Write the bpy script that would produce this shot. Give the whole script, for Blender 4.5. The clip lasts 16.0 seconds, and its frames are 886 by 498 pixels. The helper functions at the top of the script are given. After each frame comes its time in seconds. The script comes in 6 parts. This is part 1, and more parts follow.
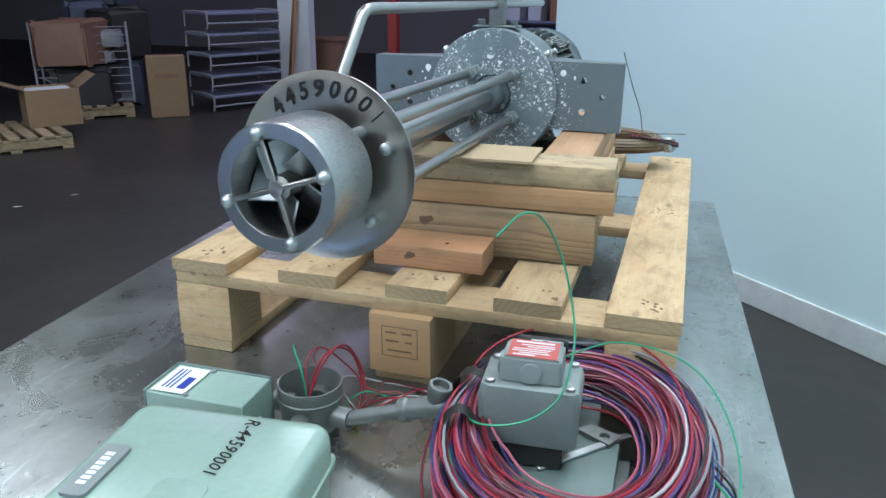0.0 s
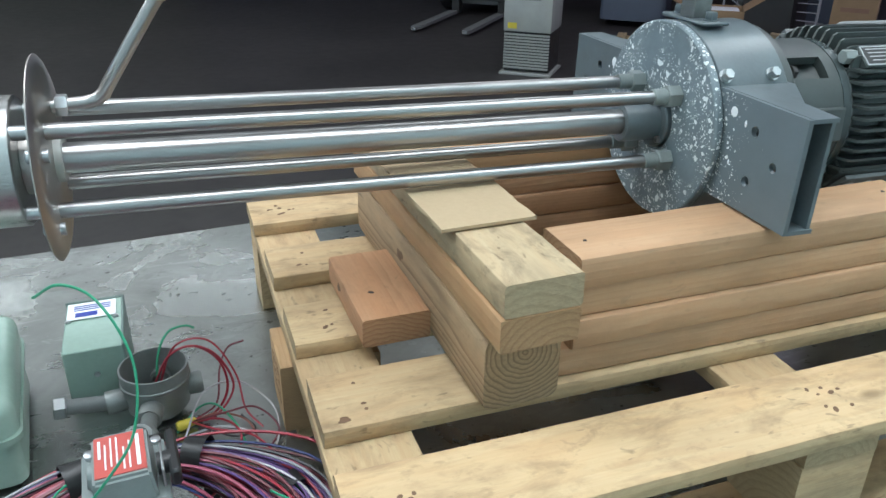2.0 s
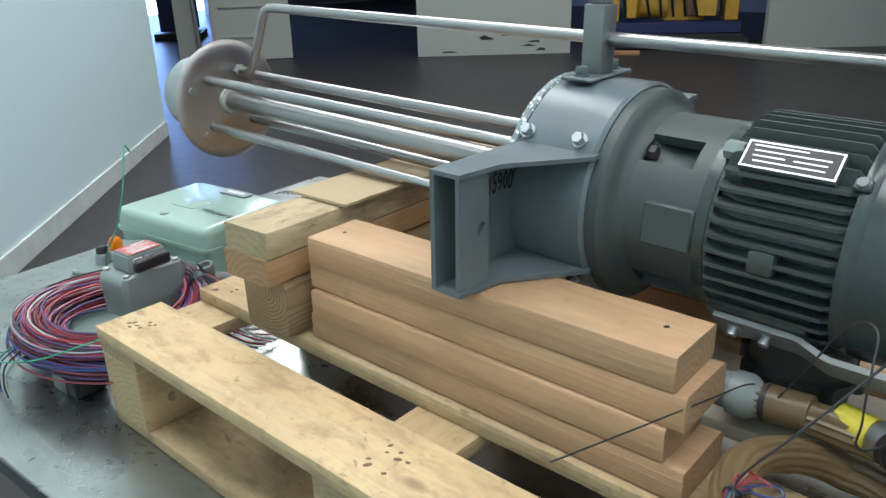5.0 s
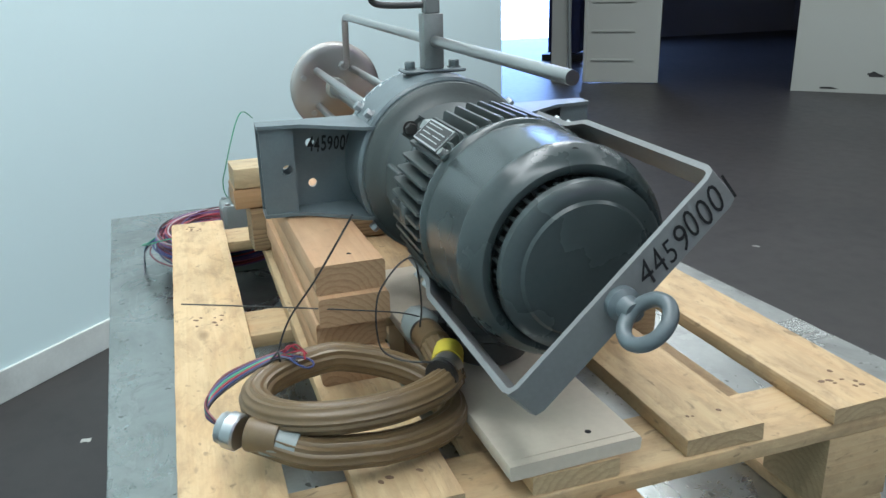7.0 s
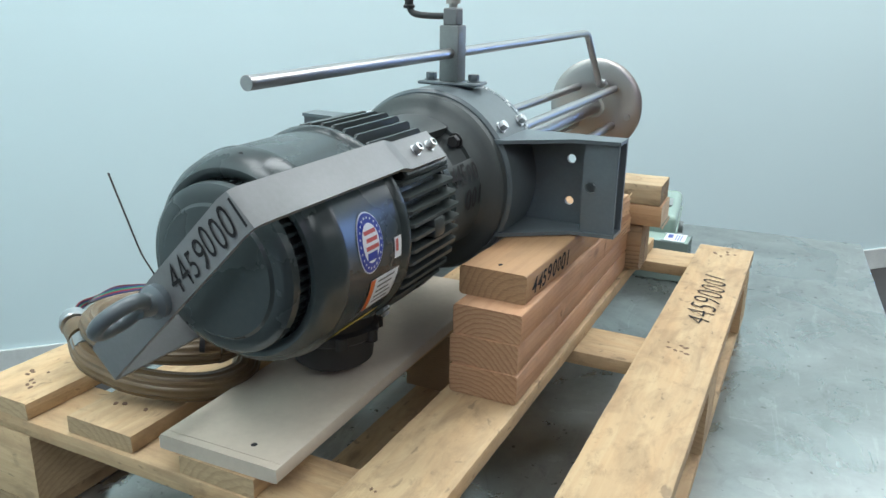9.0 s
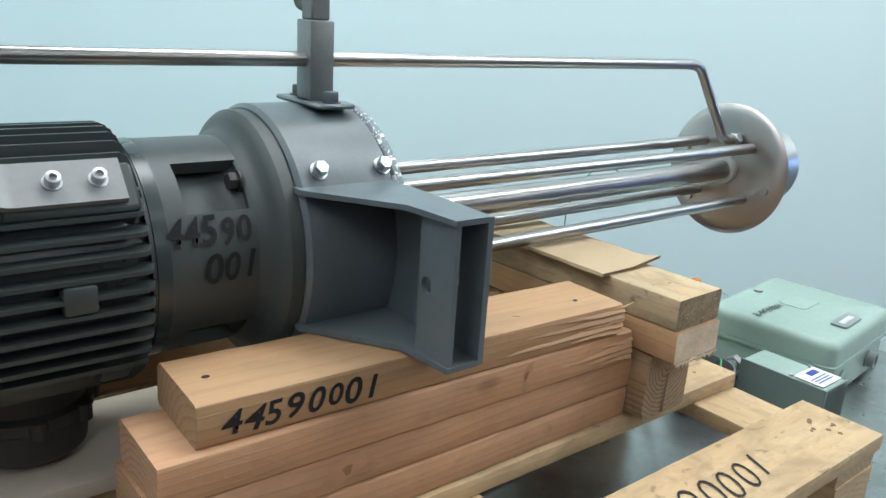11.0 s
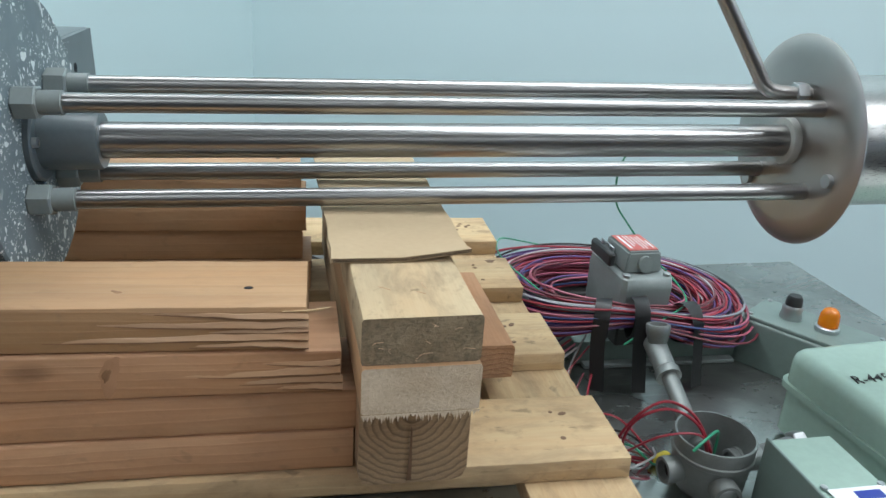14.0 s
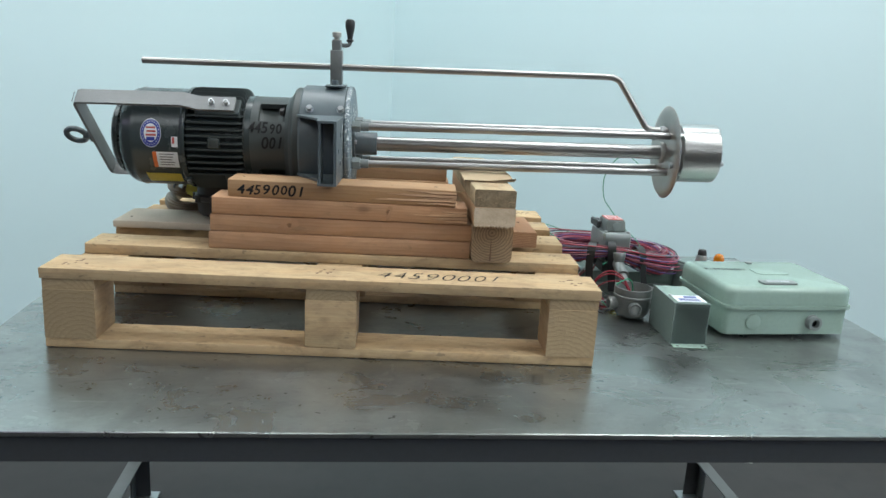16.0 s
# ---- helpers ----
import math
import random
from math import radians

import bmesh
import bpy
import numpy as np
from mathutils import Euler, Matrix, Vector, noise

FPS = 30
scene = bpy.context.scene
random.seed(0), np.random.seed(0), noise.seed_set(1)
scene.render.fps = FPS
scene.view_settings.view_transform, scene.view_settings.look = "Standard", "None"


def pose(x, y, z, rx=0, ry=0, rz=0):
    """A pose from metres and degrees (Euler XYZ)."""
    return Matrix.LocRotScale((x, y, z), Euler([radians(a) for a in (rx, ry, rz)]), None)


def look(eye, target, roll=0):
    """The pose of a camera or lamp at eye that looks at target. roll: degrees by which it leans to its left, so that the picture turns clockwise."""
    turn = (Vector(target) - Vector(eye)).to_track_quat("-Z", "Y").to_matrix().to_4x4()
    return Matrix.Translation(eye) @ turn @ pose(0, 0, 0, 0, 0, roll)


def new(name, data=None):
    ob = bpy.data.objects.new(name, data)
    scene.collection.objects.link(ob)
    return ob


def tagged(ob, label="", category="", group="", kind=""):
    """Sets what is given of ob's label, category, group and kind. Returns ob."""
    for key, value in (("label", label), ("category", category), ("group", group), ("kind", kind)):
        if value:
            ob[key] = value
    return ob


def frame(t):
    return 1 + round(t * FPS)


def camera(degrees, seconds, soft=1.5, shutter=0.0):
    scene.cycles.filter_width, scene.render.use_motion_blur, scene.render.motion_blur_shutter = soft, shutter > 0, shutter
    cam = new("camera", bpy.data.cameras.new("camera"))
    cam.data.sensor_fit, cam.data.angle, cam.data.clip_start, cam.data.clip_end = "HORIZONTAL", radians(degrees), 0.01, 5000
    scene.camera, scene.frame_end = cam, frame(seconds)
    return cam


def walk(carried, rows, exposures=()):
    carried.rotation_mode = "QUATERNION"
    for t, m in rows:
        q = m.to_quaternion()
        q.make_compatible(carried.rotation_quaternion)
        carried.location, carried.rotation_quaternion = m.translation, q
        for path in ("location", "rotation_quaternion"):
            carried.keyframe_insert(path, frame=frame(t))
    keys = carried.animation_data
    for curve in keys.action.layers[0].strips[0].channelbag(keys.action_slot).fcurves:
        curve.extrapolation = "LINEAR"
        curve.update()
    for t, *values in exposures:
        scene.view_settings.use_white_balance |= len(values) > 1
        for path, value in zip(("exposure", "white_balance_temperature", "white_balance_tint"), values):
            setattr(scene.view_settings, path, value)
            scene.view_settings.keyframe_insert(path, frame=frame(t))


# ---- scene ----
cam = camera(59.9, 16.0)
PATH = [
    (0, (1.023, 0.796, 1.486), (-0.777, 0.231, 0.819), 0.5),
    (0.5, (0.851, 0.960, 1.521), (-0.739, -0.007, 0.792), 1.8),
    (0.7, (0.744, 1.009, 1.526), (-0.741, -0.087, 0.755), 1.5),
    (1, (0.573, 1.075, 1.546), (-0.732, -0.172, 0.685), 0.8),
    (1.5, (0.331, 1.178, 1.558), (-0.698, -0.265, 0.631), 1.7),
    (2, (0.099, 1.287, 1.556), (-0.506, -0.409, 0.685), 0.8),
    (2.3, (-0.005, 1.269, 1.534), (-0.363, -0.505, 0.684), 1.1),
    (2.5, (-0.073, 1.244, 1.535), (-0.266, -0.564, 0.702), 1.5),
    (3, (-0.22, 1.226, 1.547), (-0.08, -0.579, 0.697), 2.0),
    (5.5, (-1.237, 1.223, 1.539), (0.173, 0.0, 0.822), -1.7),
    (6, (-1.396, 1.088, 1.513), (0.148, 0.024, 0.816), -1.3),
    (6.2, (-1.447, 1.023, 1.514), (0.164, 0.042, 0.848), -1.2),
    (6.5, (-1.508, 0.937, 1.521), (0.173, 0.07, 0.872), -1.2),
    (7, (-1.669, 0.768, 1.514), (0.125, 0.175, 0.86), -1.6),
    (7.5, (-1.748, 0.591, 1.499), (0.105, 0.328, 0.795), -1.8),
    (8, (-1.66, 0.384, 1.483), (0.211, 0.454, 0.78), -1.6),
    (8.5, (-1.615, 0.179, 1.497), (0.205, 0.63, 0.802), -0.6),
    (9, (-1.593, -0.074, 1.5), (0.126, 0.75, 0.895), 1.1),
    (9.5, (-1.482, -0.203, 1.484), (0.148, 0.811, 0.921), 3.0),
    (10, (-1.327, -0.298, 1.496), (0.19, 0.893, 0.965), 3.7),
    (12.3, (-0.514, -0.245, 1.461), (0.246, 1.473, 0.775), 4.0),
    (12.5, (-0.459, -0.219, 1.461), (0.219, 1.525, 0.756), 3.8),
    (13, (-0.348, -0.191, 1.46), (0.163, 1.596, 0.72), 3.5),
    (13.5, (-0.285, -0.216, 1.454), (0.062, 1.596, 0.682), 3.1),
    (14, (-0.284, -0.323, 1.45), (0.079, 1.499, 0.711), 3.9),
    (14.5, (-0.339, -0.558, 1.451), (0.05, 1.285, 0.777), 4.5),
    (15, (-0.343, -0.821, 1.453), (-0.059, 1.063, 0.845), 3.5),
    (15.2, (-0.336, -0.955, 1.438), (-0.093, 0.949, 0.877), 3.4),
    (15.5, (-0.333, -1.139, 1.444), (-0.165, 0.79, 0.943), 3.4),
    (16, (-0.39, -1.438, 1.463), (-0.285, 0.502, 0.988), 3.3),
]
walk(cam, [(t, look(eye, target, roll)) for t, eye, target, roll in PATH],
     [(0, -0.27, 5980, 10), (0.6, -0.19, 6160, 10), (1.2, -0.16, 6160, 10), (2.2, -0.3, 6250, 10), (3.2, -0.38, 6400, 10), (5.5, -0.2, 6480, 10), (6.5, -0.1, 6420, 10), (7.4, -0.24, 6300, 10), (8, -0.21, 6240, 10), (9, -0.10, 6420, 10), (10.2, -0.06, 6450, 10), (12.5, -0.42, 6350, 10), (13.4, -0.50, 6350, 10), (14.2, -0.38, 6350, 10), (16, -0.26, 6500, 10)])

# ---- world and light ----
world = bpy.data.worlds.new("sky")
scene.world = world
world.use_nodes = True
wn = world.node_tree.nodes
sky = wn.new("ShaderNodeTexSky")
sky.sky_type, sky.sun_disc = 'NISHITA', False
sky.sun_elevation, sky.sun_rotation = radians(40), radians(80)
world.node_tree.links.new(sky.outputs[0], wn["Background"].inputs[0])
wn["Background"].inputs[1].default_value = 0.1
scene.view_settings.exposure = 0.0


def strip_light(x, y, z, length, width, watts, turn=0, colour=(0.94, 1.0, 1.02)):
    """An unseen area lamp under the roof, sized like a row of tubes, shining down."""
    lamp = bpy.data.lights.new("unseen_roof_lamp", 'AREA')
    lamp.shape, lamp.size, lamp.size_y = 'RECTANGLE', length, width
    lamp.energy, lamp.color = watts, colour
    ob = new("unseen_roof_lamp", lamp)
    ob.matrix_world = pose(x, y, z, 0, 0, turn)
    return ob


# places and strengths are chosen to even out wall and table brightness
strip_light(-0.4, 1.4, 4.3, 4.8, 0.5, 74, 0)
strip_light(1.35, -0.55, 4.3, 4.8, 0.5, 140, -45)
strip_light(4.2, -2.4, 4.3, 4.8, 0.5, 130, -45)
strip_light(-2.5, 0.35, 4.3, 4.8, 0.5, 96, 45)
strip_light(-0.6, -2.5, 4.3, 4.8, 0.6, 30, 0)
# added to brighten the reflection in the tabletop
strip_light(1.2, -6.9, 4.3, 4.8, 0.6, 90, 0)
strip_light(-2.6, -3.6, 4.3, 2.4, 0.6, 40, 45)
# violet lamp added for the cast over the storage area, source unseen
strip_light(-6.6, -4.0, 4.3, 4.8, 0.5, 38, 45, (0.85, 0.74, 1.0))
strip_light(4.5, -5.5, 4.3, 4.8, 0.5, 75, 45)
# violet lamp added to lift the far floor, source unseen
strip_light(-8.2, -0.9, 4.3, 4.8, 1.2, 110, 90, (0.74, 0.66, 1.0))

# ---- materials ----


class Nodes:
    """Short way to write node materials."""

    def __init__(self, name):
        self.mat = bpy.data.materials.new(name)
        self.mat.use_nodes = True
        self.tree = self.mat.node_tree
        self.bsdf = self.tree.nodes["Principled BSDF"]

    def add(self, kind, **values):
        node = self.tree.nodes.new("ShaderNode" + kind)
        for key, value in values.items():
            if key in node.inputs:
                node.inputs[key].default_value = value
        return node

    def join(self, a, b):
        self.tree.links.new(a, b)

    def coords(self, scale=(1, 1, 1), shift=True):
        tc = self.add("TexCoord")
        m = self.add("Mapping")
        m.inputs["Scale"].default_value = scale
        self.join(tc.outputs["Object"], m.inputs["Vector"])
        if shift:
            info = self.add("ObjectInfo")
            mul = self.add("Math")
            mul.operation = 'MULTIPLY'
            mul.inputs[1].default_value = 37.0
            self.join(info.outputs["Random"], mul.inputs[0])
            add = self.add("VectorMath")
            add.operation = 'ADD'
            self.join(m.outputs[0], add.inputs[0])
            self.join(mul.outputs[0], add.inputs[1])
            return add.outputs[0]
        return m.outputs[0]

    def noise(self, vec, scale, detail=4, rough=0.55, distort=0.0):
        n = self.add("TexNoise")
        n.inputs["Scale"].default_value = scale
        n.inputs["Detail"].default_value = detail
        n.inputs["Roughness"].default_value = rough
        n.inputs["Distortion"].default_value = distort
        self.join(vec, n.inputs["Vector"])
        return n.outputs["Fac"]

    def ramp(self, fac, stops):
        r = self.add("ValToRGB")
        e = r.color_ramp.elements
        while len(e) < len(stops):
            e.new(0.5)
        for el, (p, c) in zip(e, stops):
            el.position = p
            el.color = (c, c, c, 1) if isinstance(c, (int, float)) else (*c, 1)
        self.join(fac, r.inputs[0])
        return r.outputs[0]

    def mix(self, fac, a, b, mode='MIX'):
        m = self.add("Mix")
        m.data_type, m.blend_type = 'RGBA', mode
        for sock, v in ((m.inputs[0], fac), (m.inputs[6], a), (m.inputs[7], b)):
            if isinstance(v, bpy.types.NodeSocket):
                self.join(v, sock)
            elif isinstance(v, tuple):
                sock.default_value = (*v, 1)
            else:
                sock.default_value = v
        return m.outputs[2]

    def math(self, op, a, b=0.0):
        m = self.add("Math")
        m.operation = op
        for sock, v in ((m.inputs[0], a), (m.inputs[1], b)):
            if isinstance(v, bpy.types.NodeSocket):
                self.join(v, sock)
            else:
                sock.default_value = v
        return m.outputs[0]

    def bump(self, height, strength=0.2, distance=0.002):
        b = self.add("Bump")
        b.inputs["Strength"].default_value = strength
        b.inputs["Distance"].default_value = distance
        self.join(height, b.inputs["Height"])
        self.join(b.outputs[0], self.bsdf.inputs["Normal"])

    def out(self, colour=None, rough=None, metal=None):
        for key, v in (("Base Color", colour), ("Roughness", rough), ("Metallic", metal)):
            if v is None:
                continue
            if isinstance(v, bpy.types.NodeSocket):
                self.join(v, self.bsdf.inputs[key])
            elif isinstance(v, tuple):
                self.bsdf.inputs[key].default_value = (*v, 1)
            else:
                self.bsdf.inputs[key].default_value = v
        return self.mat


def paint(name, colour, rough=0.45, wear=0.12, scale=9.0, bump=0.03, dirt=(0.05, 0.05, 0.045), metal=0.0, sheen=0.25):
    """Painted or plain surface: slight blotches, grime and an uneven sheen."""
    n = Nodes(name)
    v = n.coords()
    big = n.noise(v, scale, 5)
    fine = n.noise(v, scale * 14, 3)
    c = n.mix(n.ramp(big, [(0.3, 0.0), (0.75, wear)]), colour, dirt)
    c = n.mix(n.ramp(fine, [(0.35, 0.0), (0.8, 0.12)]), c, tuple(min(1, x * 1.5 + 0.02) for x in colour))
    r = n.math('ADD', n.math('MULTIPLY', big, sheen), rough - sheen / 2)
    n.bump(fine, bump, 0.001)
    return n.out(c, r, metal)


def wood(name, pale, dark, stain, ring=150.0, grey=0.15, rough=0.75, knots=True, contrast=0.6, pith=None, smudge=0.0):
    """Sawn softwood, its length along local x: growth rings round a pith line, so ends show arcs and faces show grain."""
    n = Nodes(name)
    tc = n.add("TexCoord")
    info = n.add("ObjectInfo")
    sep = n.add("SeparateXYZ")
    n.join(tc.outputs["Object"], sep.inputs[0])
    rnd = info.outputs["Random"]
    r2 = n.math('FRACT', n.math('MULTIPLY', rnd, 17.3))
    along = n.coords((1.3, 9, 9))
    warp = n.noise(along, 2.2, 3)
    y = n.math('ADD', sep.outputs[1], n.math('MULTIPLY', n.math('SUBTRACT', rnd, 0.5), 0.10))
    z = n.math('ADD', sep.outputs[2], n.math('ADD', n.math('MULTIPLY', r2, 0.05), 0.012))
    if pith:
        y, z = n.math('SUBTRACT', sep.outputs[1], pith[0]), n.math('SUBTRACT', sep.outputs[2], pith[1])
    rad = n.math('SQRT', n.math('ADD', n.math('MULTIPLY', y, y), n.math('MULTIPLY', z, z)))
    rad = n.math('ADD', rad, n.math('MULTIPLY', warp, 0.018))
    saw = n.math('FRACT', n.math('MULTIPLY', rad, ring))
    grain = n.ramp(saw, [(0.0, 0.0), (0.55, 0.35), (0.9, 1.0), (1.0, 0.1)])
    fibre = n.noise(n.coords((6, 160, 160)), 2.0, 3)
    blot = n.noise(n.coords((2.2, 7, 7)), 2.6, 5, 0.6)
    c = n.mix(n.math('MULTIPLY', grain, contrast), pale, dark)
    c = n.mix(n.ramp(fibre, [(0.35, 0.0), (0.75, 0.35)]), c, dark)
    warm = n.noise(n.coords((3.0, 12, 12)), 1.6, 4, 0.6, 0.6)
    c = n.mix(n.ramp(warm, [(0.42, 0.0), (0.70, 0.42)]), c, (pale[0] * 0.93, pale[1] * 0.74, pale[2] * 0.60))
    c = n.mix(n.ramp(blot, [(0.45, 0.0), (0.8, grey * 2.2)]), c, stain)
    rough_sawn = n.noise(n.coords((34, 60, 60)), 1.0, 4, 0.6, 0.3)
    if smudge:
        # trodden dirt: soft blots and small dark nicks
        blots = n.noise(n.coords((11, 26, 26)), 1.0, 6, 0.68, 0.5)
        scuff = n.noise(n.coords((30, 46, 46)), 1.0, 5, 0.7, 0.3)
        nicks = n.noise(n.coords((38, 75, 75)), 1.0, 2, 0.5, 0.6)
        c = n.mix(n.ramp(blots, [(0.47, 0.0), (0.72, smudge * 1.1)]), c, tuple(x * 0.66 for x in stain))
        c = n.mix(n.ramp(scuff, [(0.56, 0.0), (0.74, smudge * 0.8)]), c, tuple(x * 0.5 for x in stain))
        c = n.mix(n.ramp(nicks, [(0.66, 0.0), (0.73, smudge)]), c, (0.15, 0.105, 0.062))
    if knots:
        vor = n.add("TexVoronoi")
        vor.inputs["Scale"].default_value = 3.0
        n.join(n.coords((1.6, 3.5, 3.5)), vor.inputs["Vector"])
        c = n.mix(n.ramp(vor.outputs["Distance"], [(0.0, 0.75), (0.045, 0.6), (0.10, 0.0)]), c, tuple(x * 0.4 for x in dark))
    # sawn ends: darker, with coarse late-wood lines and saw fuzz
    nor = n.add("SeparateXYZ")
    n.join(tc.outputs["Normal"], nor.inputs[0])
    end = n.ramp(n.math('ABSOLUTE', nor.outputs[0]), [(0.75, 0.0), (0.9, 1.0)])
    fuzz = n.noise(n.coords((40, 120, 420)), 1.0, 4, 0.7)
    late = n.ramp(saw, [(0.0, 0.1), (0.5, 0.25), (0.85, 1.0), (1.0, 0.15)])
    cut = n.mix(n.math('MULTIPLY', late, min(0.8, contrast * 1.4)), tuple(x * 0.86 for x in pale), tuple(x * 0.62 for x in dark))
    cut = n.mix(n.ramp(fuzz, [(0.4, 0.0), (0.7, 0.34)]), cut, tuple(x * 0.62 for x in stain))
    c = n.mix(end, c, cut)
    tone = n.math('ADD', n.math('MULTIPLY', r2, 0.28), 0.86)
    hsv = n.add("HueSaturation")
    n.join(tone, hsv.inputs["Value"])
    n.join(c, hsv.inputs["Color"])
    n.bump(n.math('ADD', n.math('ADD', n.math('MULTIPLY', fibre, 0.6), n.math('MULTIPLY', grain, 0.4)), n.math('ADD', n.math('MULTIPLY', rough_sawn, 1.4), n.math('MULTIPLY', n.math('MULTIPLY', fuzz, end), 2.0))), 0.38, 0.0014)
    return n.out(hsv.outputs[0], rough)


def sawn_end(name, pale, dull, dirt, amount):
    """A rough sawn board end: mottled fibres with dirt speckles ground in."""
    n = Nodes(name)
    mottle = n.noise(n.coords((1, 26, 40)), 1.0, 5, 0.65, 0.4)
    speck = n.noise(n.coords((1, 230, 330)), 1.0, 5, 0.7, 0.5)
    patch = n.noise(n.coords((1, 45, 60)), 1.0, 3, 0.6)
    c = n.mix(n.ramp(mottle, [(0.35, 0.0), (0.68, 1.0)]), pale, dull)
    spots = n.ramp(n.math('ADD', speck, n.math('MULTIPLY', n.math('SUBTRACT', patch, 0.5), 0.5)), [(0.44, 0.0), (0.68, amount)])
    c = n.mix(spots, c, dirt)
    n.bump(n.math('ADD', speck, mottle), 0.6, 0.0016)
    return n.out(c, 0.95)


def steel(name, colour, rough, stretch=(1, 1, 1), spread=0.15, scale=40, bump=0.04, turned=0.0):
    n = Nodes(name)
    if turned:
        # lathe marks run round local x and fan the highlight out
        way = n.add("Tangent")
        way.direction_type, way.axis = 'RADIAL', 'X'
        n.join(way.outputs[0], n.bsdf.inputs["Tangent"])
        n.bsdf.inputs["Anisotropic"].default_value = turned
    v = n.coords(stretch)
    a = n.noise(v, scale, 4)
    b = n.noise(n.coords(), 8, 4)
    c = n.mix(n.ramp(b, [(0.35, 0.0), (0.75, 0.4)]), colour, tuple(x * 0.72 for x in colour))
    r = n.math('ADD', n.math('MULTIPLY', a, spread), rough - spread / 2)
    n.bump(a, bump, 0.0006)
    return n.out(c, r, 1.0)


def table_steel():
    """Worn hot-rolled plate: cloudy mill scale, rubbed bright patches, smears and small dark stains under an oily film."""
    n = Nodes("worn_plate_steel")
    v = n.coords((1, 1, 1), False)
    cloud = n.noise(v, 3.2, 6, 0.62, 0.6)
    mid = n.noise(v, 14, 6, 0.65, 0.5)
    spot = n.noise(v, 60, 2, 0.5)
    smear = n.noise(n.coords((2.5, 9, 2), False), 2.2, 5, 0.65, 0.8)
    brush = n.noise(n.coords((3, 60, 3), False), 3, 3)
    rub = n.ramp(n.math('ADD', n.math('MULTIPLY', cloud, 0.7), n.math('MULTIPLY', mid, 0.3)), [(0.42, 0.0), (0.64, 1.0)])
    c = n.mix(n.ramp(cloud, [(0.3, 0.0), (0.75, 1.0)]), (0.235, 0.248, 0.236), (0.30, 0.316, 0.302))
    c = n.mix(n.math('MULTIPLY', rub, 0.8), c, (0.43, 0.45, 0.435))
    scar = n.ramp(n.noise(n.coords((5, 34, 5), False), 1.0, 5, 0.7, 0.7), [(0.60, 0.0), (0.68, 1.0)])
    c = n.mix(n.math('MULTIPLY', scar, 0.36), c, (0.48, 0.50, 0.49))
    grime = n.ramp(n.noise(n.coords((9, 13, 9), False), 1.0, 6, 0.7, 0.9), [(0.58, 0.0), (0.74, 1.0)])
    c = n.mix(n.math('MULTIPLY', grime, 0.36), c, (0.085, 0.087, 0.08))
    c = n.mix(n.ramp(mid, [(0.50, 0.0), (0.80, 0.35)]), c, (0.12, 0.122, 0.115))
    c = n.mix(n.ramp(spot, [(0.70, 0.0), (0.76, 0.7)]), c, (0.04, 0.036, 0.032))
    worn = n.ramp(n.noise(n.coords((4, 6, 4), False), 1.0, 6, 0.66, 0.8), [(0.36, 0.18), (0.66, 0.33)])
    r = n.math('ADD', n.math('MULTIPLY', mid, 0.10), n.math('ADD', n.math('MULTIPLY', grime, 0.12), worn))
    n.join(n.ramp(smear, [(0.30, 0.08), (0.70, 0.40)]), n.bsdf.inputs["Coat Weight"])
    n.bsdf.inputs["Coat IOR"].default_value = 2.0
    n.join(n.math('ADD', n.math('MULTIPLY', mid, 0.26), 0.11), n.bsdf.inputs["Coat Roughness"])
    n.bump(n.math('ADD', mid, n.math('MULTIPLY', brush, 0.4)), 0.11, 0.002)
    return n.out(c, r, 0.9)


def splatter(name, low, high, fade=None):
    """Grey paint spattered with white blobs and runs; fade: two places on local x between which the spatter thins out."""
    n = Nodes(name)
    v = n.coords((1, 1, 1), False)
    warp = n.noise(v, 60, 3)
    vec = n.add("VectorMath")
    vec.operation = 'ADD'
    sc = n.add("VectorMath")
    sc.operation = 'SCALE'
    sc.inputs["Scale"].default_value = 0.02
    cn = n.add("TexNoise")
    cn.inputs["Scale"].default_value = 45
    n.join(v, cn.inputs["Vector"])
    n.join(cn.outputs["Color"], sc.inputs[0])
    n.join(v, vec.inputs[0])
    n.join(sc.outputs[0], vec.inputs[1])
    if fade:
        sep = n.add("SeparateXYZ")
        n.join(v, sep.inputs[0])
        thin = n.math('ADD', n.math('MULTIPLY', n.math('SUBTRACT', fade[1], sep.outputs[0]), 1 / (fade[1] - fade[0])), n.math('MULTIPLY', n.math('SUBTRACT', n.noise(v, 26, 2), 0.5), 1.1))
        thin = n.math('MINIMUM', n.math('MAXIMUM', thin, 0.0), 1.0)
    masks = []
    for scale, edge in ((62, 0.33), (105, 0.42), (190, 0.46), (340, 0.42)):
        vor = n.add("TexVoronoi")
        vor.inputs["Scale"].default_value = scale
        n.join(vec.outputs[0], vor.inputs["Vector"])
        pick = n.add("SeparateColor")
        n.join(vor.outputs["Color"], pick.inputs[0])
        lim = n.math('MULTIPLY', pick.outputs[0], edge)
        if fade:
            lim = n.math('MULTIPLY', lim, thin)
        masks.append(n.math('LESS_THAN', vor.outputs["Distance"], n.math('SUBTRACT', lim, 0.055)))
    m = n.math('MAXIMUM', n.math('MAXIMUM', masks[0], masks[1]), n.math('MAXIMUM', masks[2], masks[3]))
    m = n.math('MULTIPLY', m, n.ramp(n.noise(v, 14, 3), [(0.37, 0.0), (0.44, 1.0)]))
    c = n.mix(m, n.mix(n.noise(v, 22, 5, 0.65), low, high), (0.72, 0.76, 0.76))
    n.bump(m, 0.3, 0.001)
    return n.out(c, 0.5)


